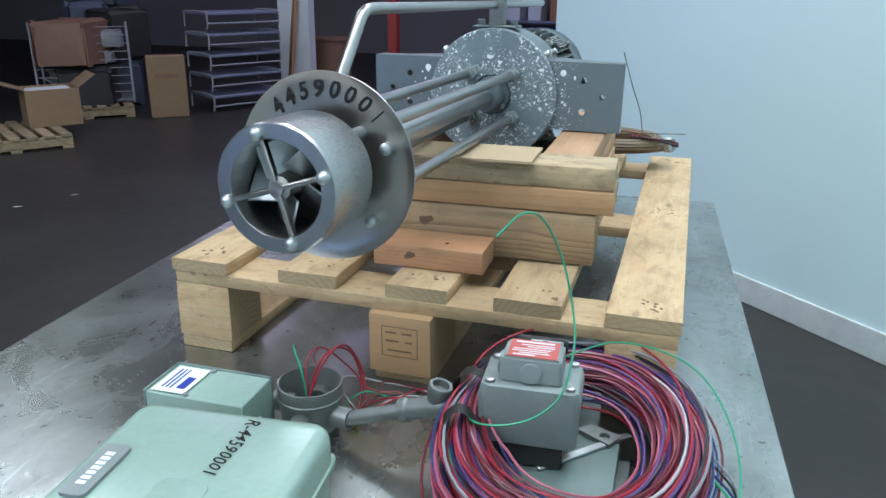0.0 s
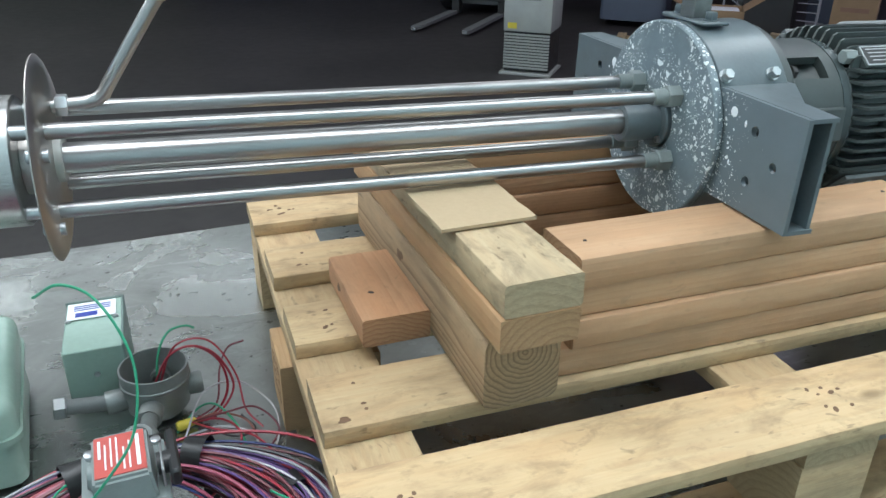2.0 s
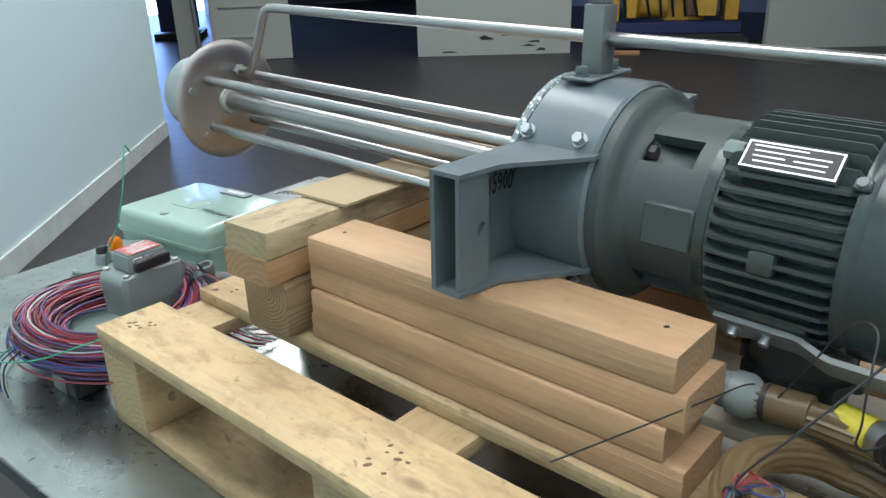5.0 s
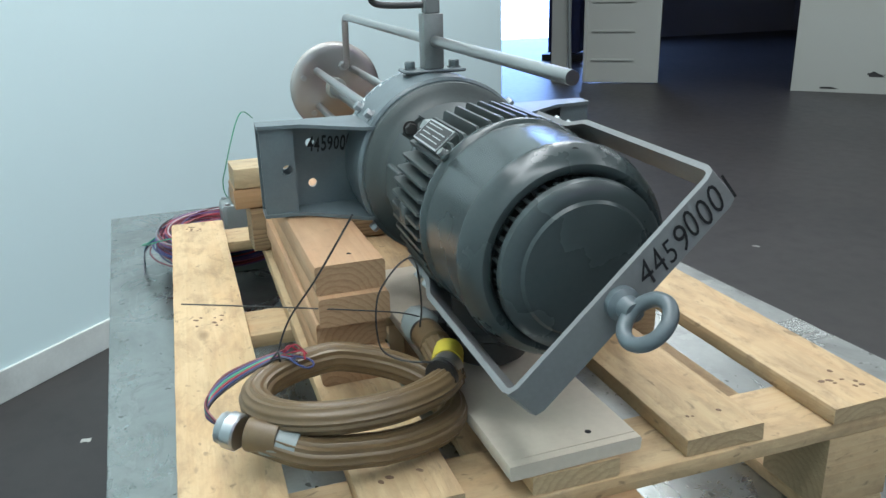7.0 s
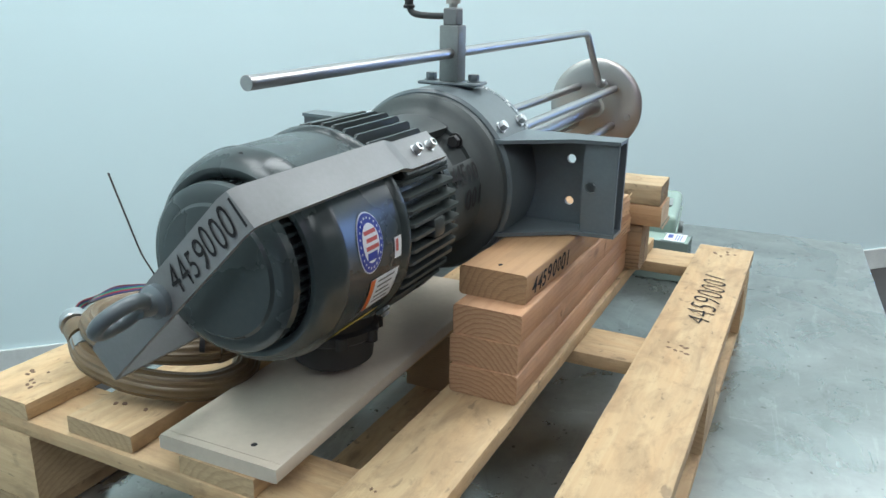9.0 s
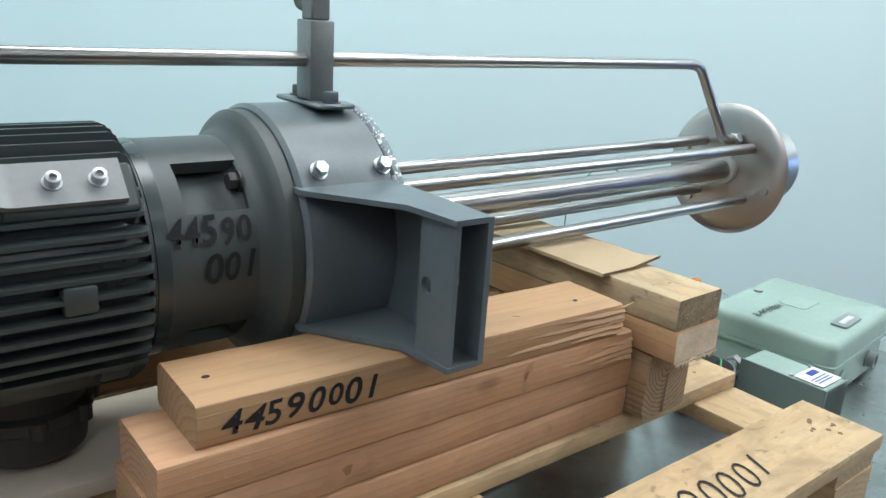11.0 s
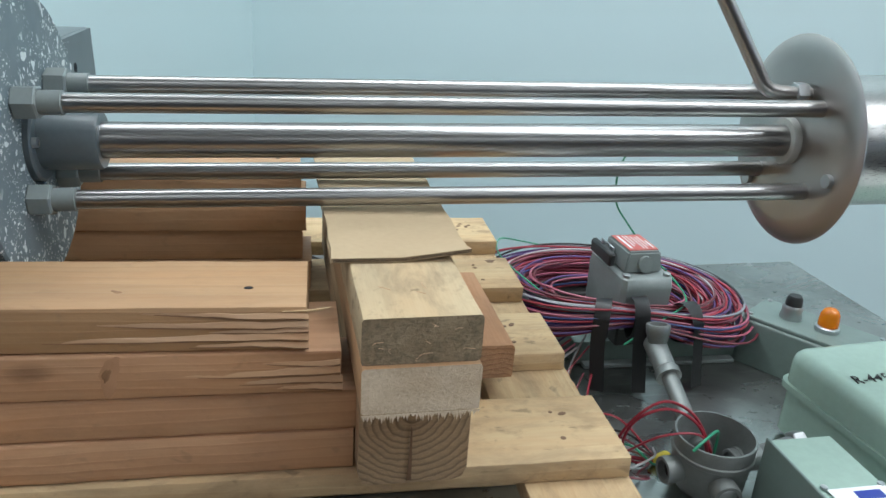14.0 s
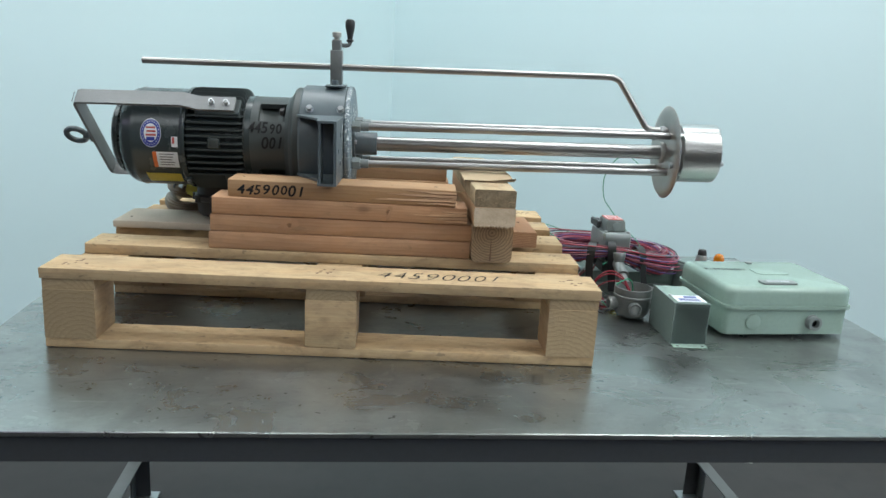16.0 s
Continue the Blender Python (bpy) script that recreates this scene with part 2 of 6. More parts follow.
def floor_material():
    n = Nodes("dark_sealed_concrete")
    v = n.coords((1, 1, 1), False)
    a = n.noise(v, 0.7, 6, 0.6)
    b = n.noise(v, 9, 5, 0.6)
    c = n.mix(n.ramp(a, [(0.3, 0.0), (0.75, 1.0)]), (0.030, 0.0275, 0.027), (0.055, 0.050, 0.049))
    c = n.mix(n.ramp(b, [(0.5, 0.0), (0.8, 0.5)]), c, (0.03, 0.03, 0.032))
    n.bump(b, 0.03, 0.004)
    n.bsdf.inputs["Specular IOR Level"].default_value = 0.3
    return n.out(c, n.math('ADD', n.math('MULTIPLY', b, 0.12), 0.36))


def wall_material(name, colour):
    n = Nodes(name)
    v = n.coords((1, 1, 1), False)
    a = n.noise(v, 0.8, 4)
    roll = n.noise(v, 260, 2)
    mark = n.noise(v, 6, 5, 0.7)
    c = n.mix(n.ramp(a, [(0.3, 0.0), (0.8, 0.35)]), colour, tuple(x * 0.93 for x in colour))
    c = n.mix(n.ramp(mark, [(0.74, 0.0), (0.85, 0.12)]), c, (0.3, 0.32, 0.3))
    n.bump(roll, 0.06, 0.002)
    return n.out(c, 0.6)


M = {
    "pine": wood("pale_pine", (0.525, 0.388, 0.222), (0.42, 0.272, 0.138), (0.33, 0.218, 0.122), 110, 0.28, contrast=0.32, smudge=0.58),
    "fir": wood("pinkish_fir", (0.51, 0.305, 0.172), (0.36, 0.185, 0.094), (0.29, 0.155, 0.085), 165, 0.25, 0.65, contrast=0.5, smudge=0.22),
    "tanfir": wood("tan_fir", (0.47, 0.290, 0.150), (0.35, 0.190, 0.090), (0.27, 0.16, 0.09), 120, 0.25, 0.65, contrast=0.38, smudge=0.15),
    "palefir": wood("pale_tan_fir", (0.55, 0.348, 0.200), (0.44, 0.246, 0.130), (0.33, 0.20, 0.11), 130, 0.25, 0.65, contrast=0.4, smudge=0.15),
    "redfir": wood("red_brown_fir", (0.46, 0.255, 0.135), (0.33, 0.155, 0.076), (0.24, 0.14, 0.08), 170, 0.25, contrast=0.45, smudge=0.25),
    "post": wood("grey_brown_treated_pine", (0.45, 0.305, 0.175), (0.19, 0.12, 0.062), (0.2, 0.16, 0.1), 165, 0.25, contrast=0.95, pith=(0.002, 0.066), smudge=0.35),
    "aged_end": sawn_end("dirty_speckled_end_grain", (0.34, 0.262, 0.168), (0.23, 0.17, 0.103), (0.10, 0.085, 0.052), 0.7),
    "fuzzy_end": sawn_end("fuzzy_pale_sawn_end", (0.66, 0.55, 0.41), (0.55, 0.44, 0.31), (0.36, 0.26, 0.165), 0.4),
    "raw": wood("raw_torn_fir", (0.60, 0.40, 0.25), (0.50, 0.30, 0.17), (0.40, 0.25, 0.14), 240, 0.1, 0.9, False, 0.3),
    "aged": wood("weathered_pine", (0.44, 0.345, 0.215), (0.34, 0.245, 0.14), (0.20, 0.155, 0.10), 90, 0.36, 0.85, contrast=0.3, smudge=0.7),
    "block": wood("pressed_brown_block", (0.45, 0.29, 0.15), (0.34, 0.20, 0.10), (0.25, 0.16, 0.1), 400, 0.2, 0.85, False),
    "plank": paint("whitewashed_plank_paint", (0.55, 0.485, 0.39), 0.75, 0.3, 7, 0.1, (0.28, 0.22, 0.16)),
    "motor": paint("grey_green_motor_enamel", (0.037, 0.049, 0.050), 0.27, 0.12, 10, 0.02, sheen=0.06),
    "adapter": paint("grey_green_adapter_paint", (0.050, 0.061, 0.060), 0.5, 0.3, 14, 0.08, sheen=0.1),
    "fin": paint("grey_green_cast_enamel", (0.046, 0.058, 0.057), 0.36, 0.35, 14, 0.08),
    "cast": paint("blue_grey_machine_paint", (0.112, 0.140, 0.152), 0.34, 0.38, 16, 0.08, sheen=0.14),
    "splat": splatter("spattered_grey_paint", (0.09, 0.115, 0.128), (0.23, 0.285, 0.31)),
    "splat_edge": splatter("grey_paint_with_thinning_spatter", (0.10, 0.125, 0.138), (0.14, 0.175, 0.19), (0.125, 0.215)),
    # grimy black iron; also paints shade inside the head and under the switch case
    "dark": paint("black_grime_iron_and_shade", (0.022, 0.022, 0.022), 0.55, 0.3, 20, 0.1, (0.05, 0.045, 0.04)),
    "rubber": paint("black_tape", (0.012, 0.012, 0.013), 0.4, 0.1, 20),
    "steel": steel("polished_stainless", (0.41, 0.405, 0.40), 0.31, (0.004, 14, 14), 0.08, 40, 0.0),
    "rod": steel("drawn_stainless_rod", (0.43, 0.42, 0.41), 0.29, (1, 1, 1), 0.05, 12, 0.0),
    "brushed": steel("brushed_stainless", (0.50, 0.50, 0.49), 0.29, (4, 60, 60), 0.16),
    "disc": steel("turned_stainless", (0.43, 0.405, 0.385), 0.36, (1, 1, 1), 0.12, 60, 0.03, 0.75),
    "zinc": steel("galvanised_steel", (0.50, 0.52, 0.53), 0.4, (1, 1, 1), 0.2, 30),
    "strap": paint("dull_zinc_strap", (0.215, 0.22, 0.22), 0.50, 0.25, 14, 0.04, (0.12, 0.12, 0.115), 0.25),
    "table": table_steel(),
    "edge": steel("rubbed_steel_edge", (0.6, 0.62, 0.62), 0.35),
    "leg": paint("dark_steel_leg", (0.055, 0.06, 0.063), 0.5, 0.2),
    "mint": paint("mint_enclosure_paint", (0.30, 0.41, 0.35), 0.2, 0.1, 8),
    "mintdark": paint("grey_green_enclosure_paint", (0.15, 0.20, 0.185), 0.4, 0.15, 10),
    "alu": paint("rough_cast_aluminium", (0.24, 0.255, 0.25), 0.46, 0.45, 24, 0.25, (0.10, 0.10, 0.095), 0.55),
    "gua": paint("cast_grey_paint", (0.22, 0.25, 0.245), 0.4, 0.2, 20),
    "nylon": paint("off_white_nylon", (0.42, 0.42, 0.39), 0.5, 0.1),
    "white": paint("white_label", (0.75, 0.78, 0.80), 0.4, 0.05),
    # marker ink; the same black paints the shade in holes, bores and slots
    "ink": paint("black_marker_and_hole_shade", (0.008, 0.008, 0.009), 0.85, 0.0),
    "faint_knot": paint("faint_brown_knot", (0.44, 0.245, 0.135), 0.7, 0.6, 70, 0.1, (0.33, 0.17, 0.088)),
    "soft_knot": paint("pale_brown_knot", (0.29, 0.155, 0.075), 0.7, 0.7, 120, 0.1, (0.13, 0.07, 0.035)),
    "knot": paint("dark_knot_wood", (0.17, 0.095, 0.05), 0.7, 0.6, 90, 0.1, (0.06, 0.035, 0.02)),
    "plate": paint("silver_nameplate", (0.50, 0.51, 0.51), 0.3, 0.15, 30, 0.02, (0.2, 0.2, 0.2), 0.5),
    "split": paint("split_and_shadow_brown", (0.29, 0.165, 0.09), 0.85, 0.4, 40, 0.2, (0.09, 0.05, 0.03)),
    "gap_shade_brown": paint("painted_gap_shade", (0.075, 0.048, 0.026), 0.9, 0.4, 60),
    "stamp": paint("brown_stamp_ink", (0.20, 0.11, 0.055), 0.8, 0.5, 60),
    "redtag": paint("red_label", (0.48, 0.09, 0.075), 0.35, 0.1),
    "yellow": paint("yellow_label", (0.62, 0.50, 0.05), 0.5, 0.2, 20),
    "blue": paint("blue_sticker", (0.02, 0.04, 0.28), 0.3, 0.05),
    "orange": paint("orange_label", (0.70, 0.16, 0.03), 0.4, 0.1),
    "card": paint("brown_cardboard", (0.42, 0.315, 0.195), 0.85, 0.15, 12, 0.1, (0.3, 0.2, 0.12)),
    "carton": paint("dusty_brown_carton", (0.27, 0.175, 0.10), 0.85, 0.3, 12, 0.1, (0.15, 0.10, 0.06)),
    "wrap": paint("grey_plastic_wrap", (0.30, 0.32, 0.33), 0.3, 0.3, 8, 0.3),
    "hose": paint("bronze_braided_hose", (0.150, 0.098, 0.048), 0.36, 0.45, 30, 0.15, (0.05, 0.035, 0.018)),
    "floor": floor_material(),
    "wall": wall_material("pale_aqua_wall_paint", (0.64, 0.79, 0.81)),
    "farwall": wall_material("off_white_wall_paint", (0.44, 0.46, 0.42)),
    "dim": wall_material("dim_grey_wall_paint", (0.26, 0.24, 0.25)),
    "roof": paint("dark_roof_sheet", (0.09, 0.09, 0.1), 0.7),
    "base": paint("white_baseboard", (0.66, 0.70, 0.68), 0.6, 0.3, 5),
    "chiller": paint("cream_appliance_paint", (0.34, 0.35, 0.325), 0.5, 0.15),
    "louvre": paint("grey_louvre", (0.16, 0.17, 0.17), 0.5),
    "scrub_o": paint("orange_plastic", (0.22, 0.055, 0.028), 0.5),
    "scrub_g": paint("slate_plastic", (0.07, 0.085, 0.12), 0.5),
    "rack": paint("blue_grey_rack_steel", (0.24, 0.25, 0.36), 0.4, 0.2, 10, 0.03, (0.1, 0.1, 0.1), 0.3),
    "wirewhite": paint("white_wire", (0.30, 0.30, 0.33), 0.5),
    "machyel": paint("yellow_machine_paint", (0.60, 0.34, 0.03), 0.45, 0.3),
    "machblue": paint("blue_machine_base", (0.018, 0.028, 0.10), 0.5),
    "redpost": paint("red_post_paint", (0.40, 0.05, 0.04), 0.5),
    "drum": paint("brown_fibre_drum", (0.22, 0.12, 0.08), 0.7),
    "navy": paint("dark_blue_panel", (0.03, 0.035, 0.09), 0.5),
}


def glow(name, colour, strength):
    n = Nodes(name)
    n.bsdf.inputs["Base Color"].default_value = (*colour, 1)
    n.bsdf.inputs["Emission Color"].default_value = (*colour, 1)
    n.bsdf.inputs["Emission Strength"].default_value = strength
    return n.mat


M["daylight"] = glow("open_door_daylight", (0.27, 0.47, 1.0), 13.5)
lens = Nodes("amber_lens")
lens.bsdf.inputs["Transmission Weight"].default_value = 0.5
M["amber"] = lens.out((0.85, 0.26, 0.01), 0.15)

# ---- mesh helpers ----


def mesh_of(bm, name, smooth=False):
    bmesh.ops.recalc_face_normals(bm, faces=bm.faces[:])
    me = bpy.data.meshes.new(name)
    bm.to_mesh(me)
    bm.free()
    if smooth:
        for p in me.polygons:
            p.use_smooth = True
        me.set_sharp_from_angle(angle=radians(38))
    return me


def part(name, bm, material, parent=None, label="", m=None, smooth=True):
    me = bm if isinstance(bm, bpy.types.Mesh) else mesh_of(bm, name, smooth)
    if not me.materials:
        me.materials.append(material)
    ob = new(name, me)
    if parent is not None:
        ob.parent = parent
    if m is not None:
        ob.matrix_basis = m
    if label:
        tagged(ob, label)
    return ob


def thing(name, label, category, m=None, group="", kind=""):
    ob = new(name)
    ob.empty_display_size = 0.05
    if m is not None:
        ob.matrix_basis = m
    return tagged(ob, label, category, group, kind)


def box(size, at=(0, 0, 0), bevel=0.0, segs=2, bm=None, m=None):
    bm = bm or bmesh.new()
    t = Matrix.Translation(at) @ Matrix.Diagonal((*size, 1))
    if m is not None:
        t = m @ t
    geo = bmesh.ops.create_cube(bm, size=1.0, matrix=t)
    if bevel:
        vs = set(geo["verts"])
        es = [e for e in bm.edges if e.verts[0] in vs and e.verts[1] in vs]
        bmesh.ops.bevel(bm, geom=es, offset=bevel, segments=segs, profile=0.5, affect='EDGES')
    return bm


def frame_on(d):
    d = Vector(d).normalized()
    up = Vector((0, 0, 1)) if abs(d.z) < 0.95 else Vector((0, 1, 0))
    a = d.cross(up).normalized()
    return d, a, d.cross(a).normalized()


def sweep(pts, radius, sides=8, closed=False, bm=None, caps=True, radii=None):
    """A round bar along points, with a frame carried along so that it does not twist."""
    bm = bm or bmesh.new()
    pts = [Vector(p) for p in pts]
    n = len(pts)
    rings = []
    a = None
    for i, p in enumerate(pts):
        if closed:
            d = pts[(i + 1) % n] - pts[i - 1]
        else:
            d = pts[min(i + 1, n - 1)] - pts[max(i - 1, 0)]
        d.normalize()
        if a is None:
            _, a, _ = frame_on(d)
        a = (a - d * a.dot(d)).normalized()
        b = d.cross(a)
        r = radii[i] if radii else radius
        rings.append([bm.verts.new(p + (a * math.cos(k * math.tau / sides) + b * math.sin(k * math.tau / sides)) * r) for k in range(sides)])
    for i in range(n if closed else n - 1):
        q, s = rings[i], rings[(i + 1) % n]
        for k in range(sides):
            bm.faces.new((q[k], q[(k + 1) % sides], s[(k + 1) % sides], s[k]))
    if caps and not closed:
        bm.faces.new(rings[0][::-1])
        bm.faces.new(rings[-1])
    return bm


def smooth_line(pts, steps=8):
    """Catmull-Rom through the points."""
    p = [Vector(q) for q in pts]
    p = [p[0] * 2 - p[1]] + p + [p[-1] * 2 - p[-2]]
    out = []
    for i in range(1, len(p) - 2):
        for s in range(steps):
            t = s / steps
            out.append(0.5 * ((2 * p[i]) + (p[i + 1] - p[i - 1]) * t + (2 * p[i - 1] - 5 * p[i] + 4 * p[i + 1] - p[i + 2]) * t * t
                              + (3 * p[i] - p[i - 1] - 3 * p[i + 1] + p[i + 2]) * t ** 3))
    out.append(p[-2])
    return out


def lathe(profile, sides=48, bm=None, axis='X', m=None):
    """Turns (along, radius) pairs round the axis."""
    bm = bm or bmesh.new()
    rings = []
    for s, r in profile:
        ring = []
        for k in range(sides):
            c, w = math.cos(k * math.tau / sides) * r, math.sin(k * math.tau / sides) * r
            v = Vector((s, c, w)) if axis == 'X' else Vector((c, w, s))
            ring.append(bm.verts.new(m @ v if m is not None else v))
        rings.append(ring)
    for q, s in zip(rings, rings[1:]):
        for k in range(sides):
            bm.faces.new((q[k], q[(k + 1) % sides], s[(k + 1) % sides], s[k]))
    for ring, r in ((rings[0], profile[0][1]), (rings[-1], profile[-1][1])):
        if r > 1e-6:
            bm.faces.new(ring)
    bmesh.ops.remove_doubles(bm, verts=bm.verts[:], dist=1e-6)
    return bm


def rod(p0, p1, r, sides=20, bm=None):
    return sweep([p0, p1], r, sides, False, bm)


def prism(outline, depth, bm=None, m=None):
    """An outline in local xy, pushed up by depth."""
    bm = bm or bmesh.new()
    m = m or Matrix()
    lo = [bm.verts.new(m @ Vector((x, y, 0))) for x, y in outline]
    hi = [bm.verts.new(m @ Vector((x, y, depth))) for x, y in outline]
    n = len(lo)
    bm.faces.new(lo[::-1])
    bm.faces.new(hi)
    for k in range(n):
        bm.faces.new((lo[k], lo[(k + 1) % n], hi[(k + 1) % n], hi[k]))
    return bm


def hex_nut(x0, x1, r, bm=None, m=None):
    return lathe([(x0, r * 0.9), (x0 + 0.0015, r), (x1 - 0.0015, r), (x1, r * 0.9)], 6, bm, 'X', m)


def bolt(length=0.008, r=0.008):
    """Hex head with a washer; local x points out of the surface."""
    bm = lathe([(0, r * 1.22), (0.0015, r * 1.22), (0.0015, r)], 20)
    hex_nut(0.0015, length, r, bm)
    return bm


def letters(body, width, height, material, parent, m, shear=0.12, bold=0.012, name="marker_number", label=""):
    """Marker writing in the built-in font, as a film of ink in local xy, fitted to a width and height."""
    cu = bpy.data.curves.new("writing", 'FONT')
    cu.body, cu.size, cu.shear, cu.offset = body, 1.0, shear, bold
    cu.align_x, cu.align_y, cu.space_character = 'CENTER', 'CENTER', 1.08
    cu.resolution_u = 3
    tmp = bpy.data.objects.new("writing", cu)
    scene.collection.objects.link(tmp)
    bpy.context.view_layer.update()
    me = bpy.data.meshes.new_from_object(tmp.evaluated_get(bpy.context.evaluated_depsgraph_get()))
    bpy.data.objects.remove(tmp)
    me.materials.clear()
    # an unsteady hand: each character a little turned, shifted and resized
    bm = bmesh.new()
    bm.from_mesh(me)
    rng = random.Random(body + str(round(width, 3)))
    left = set(bm.verts)
    while left and len(body) > 1:
        isle, todo = set(), [left.pop()]
        while todo:
            v = todo.pop()
            isle.add(v)
            for e in v.link_edges:
                o = e.other_vert(v)
                if o in left:
                    left.discard(o)
                    todo.append(o)
        mid = sum((v.co for v in isle), Vector()) / len(isle)
        hand = Matrix.Translation(mid + Vector((rng.uniform(-0.03, 0.03), rng.uniform(-0.05, 0.05), 0))) @ Matrix.Rotation(rng.uniform(-0.14, 0.10), 4, 'Z') @ Matrix.Diagonal((rng.uniform(0.88, 1.1), rng.uniform(0.86, 1.08), 1, 1)) @ Matrix.Translation(-mid)
        for v in isle:
            v.co = hand @ v.co
    bm.to_mesh(me)
    bm.free()
    lo = [min(v.co[k] for v in me.vertices) for k in range(2)]
    hi = [max(v.co[k] for v in me.vertices) for k in range(2)]
    me.transform(Matrix.Diagonal((width / (hi[0] - lo[0]), height / (hi[1] - lo[1]), 1, 1)) @ Matrix.Translation((-(lo[0] + hi[0]) / 2, -(lo[1] + hi[1]) / 2, 0.0003)))
    return part(name, me, material, parent, label or "black marker number " + body, m)


def axes(origin, x, y):
    """A pose from an origin and two directions."""
    x = Vector(x).normalized()
    z = x.cross(Vector(y)).normalized()
    y = z.cross(x)
    return Matrix(((x.x, y.x, z.x, origin[0]), (x.y, y.y, z.y, origin[1]), (x.z, y.z, z.z, origin[2]), (0, 0, 0, 1)))


def cylinder_patch(x0, x1, a0, a1, r, thick=0.0006, n=14, oval=False):
    """A label bent over a cylinder round x; angles in degrees from +y towards +z."""
    bm = bmesh.new()
    if oval:
        xc, ac, hx, ha = (x0 + x1) / 2, (a0 + a1) / 2, (x1 - x0) / 2, (a1 - a0) / 2
        mid = bm.verts.new((xc, r * math.cos(radians(ac)), r * math.sin(radians(ac))))
        rings = []
        for f in (0.35, 0.7, 1.0):
            rings.append([bm.verts.new((xc + hx * f * math.cos(k * math.tau / 32), (r + thick) * math.cos(radians(ac + ha * f * math.sin(k * math.tau / 32))),
                                        (r + thick) * math.sin(radians(ac + ha * f * math.sin(k * math.tau / 32))))) for k in range(32)])
        mid.co = Vector((xc, (r + thick) * math.cos(radians(ac)), (r + thick) * math.sin(radians(ac))))
        for k in range(32):
            bm.faces.new((mid, rings[0][k], rings[0][(k + 1) % 32]))
            for q, s in zip(rings, rings[1:]):
                bm.faces.new((q[k], s[k], s[(k + 1) % 32], q[(k + 1) % 32]))
        return bm
    rows = []
    for i in range(n + 1):
        a = radians(a0 + (a1 - a0) * i / n)
        rows.append([bm.verts.new((x, (r + thick) * math.cos(a), (r + thick) * math.sin(a))) for x in (x0, x1)])
    for q, s in zip(rows, rows[1:]):
        bm.faces.new((q[0], q[1], s[1], s[0]))
    return bm


# ---- structure ----


def wall(name, p0, p1, z0, z1, thick, material, label, side=1):
    """An upright slab from p0 to p1; its visible face lies on that line and its body on the side given (1: to the left of the way)."""
    a, b = Vector(p0), Vector(p1)
    d = (b - a)
    ang = math.degrees(math.atan2(d.y, d.x))
    bm = box((d.length, thick, z1 - z0), (d.length / 2, side * thick / 2, (z1 - z0) / 2))
    ob = part(name, bm, material, None, "", pose(a.x, a.y, z0, 0, 0, ang), False)
    return tagged(ob, label, "wall", "", "structure")


CORNER, ENDA, ENDB = (-0.5, 3.45), (-3.90, -0.03), (5.35, -2.2)
wall("wall_1", ENDA, CORNER, 0, 4.6, 0.12, M["wall"], "smooth pale aqua painted partition wall behind the table")
wall("wall_2", CORNER, ENDB, 0, 4.6, 0.12, M["wall"], "smooth pale aqua painted wall meeting another in a corner")
for k, (a, b) in enumerate(((ENDA, CORNER), (CORNER, ENDB))):
    a, b = Vector(a), Vector(b)
    d = b - a
    ang = math.degrees(math.atan2(d.y, d.x))
    bm = box((d.length, 0.014, 0.13), (d.length / 2, -0.007, 0.065), 0.003, 1)
    tagged(part("baseboard", bm, M["base"], None, "", pose(a.x, a.y, 0, 0, 0, ang)), "scuffed white baseboard along the wall", "baseboard", "", "structure")

bm = bmesh.new()
bmesh.ops.create_grid(bm, x_segments=1, y_segments=1, size=24)
tagged(part("floor", bm, M["floor"], None, "", pose(3, -3, 0), False), "dark sealed concrete workshop floor with dull sheen", "floor", "", "structure")
tagged(part("ceiling", box((31, 25.5, 0.1), (1.4, -3.5, 4.75)), M["roof"], None, "", None, False), "dark sheet roof of the workshop", "ceiling", "", "structure")
wall("wall_3", (-14, -16), (-14, 9), 0, 4.7, 0.2, M["dim"], "dim grey workshop wall behind the storage area")
wall("wall_4", (16.7, -16), (-14, -16), 0, 4.7, 0.2, M["dim"], "dim grey workshop wall beyond the open floor", -1)
wall("wall_5", (-14, 9), (16.7, 9), 0, 4.7, 0.2, M["dim"], "dim grey workshop wall closing the hall")
bm = box((0.05, 7, 5), (18.4, -7.6, 2.5))
tagged(part("backdrop", bm, M["daylight"], None, "", None, False), "glaring daylight outside the open loading door", "backdrop", "", "structure")

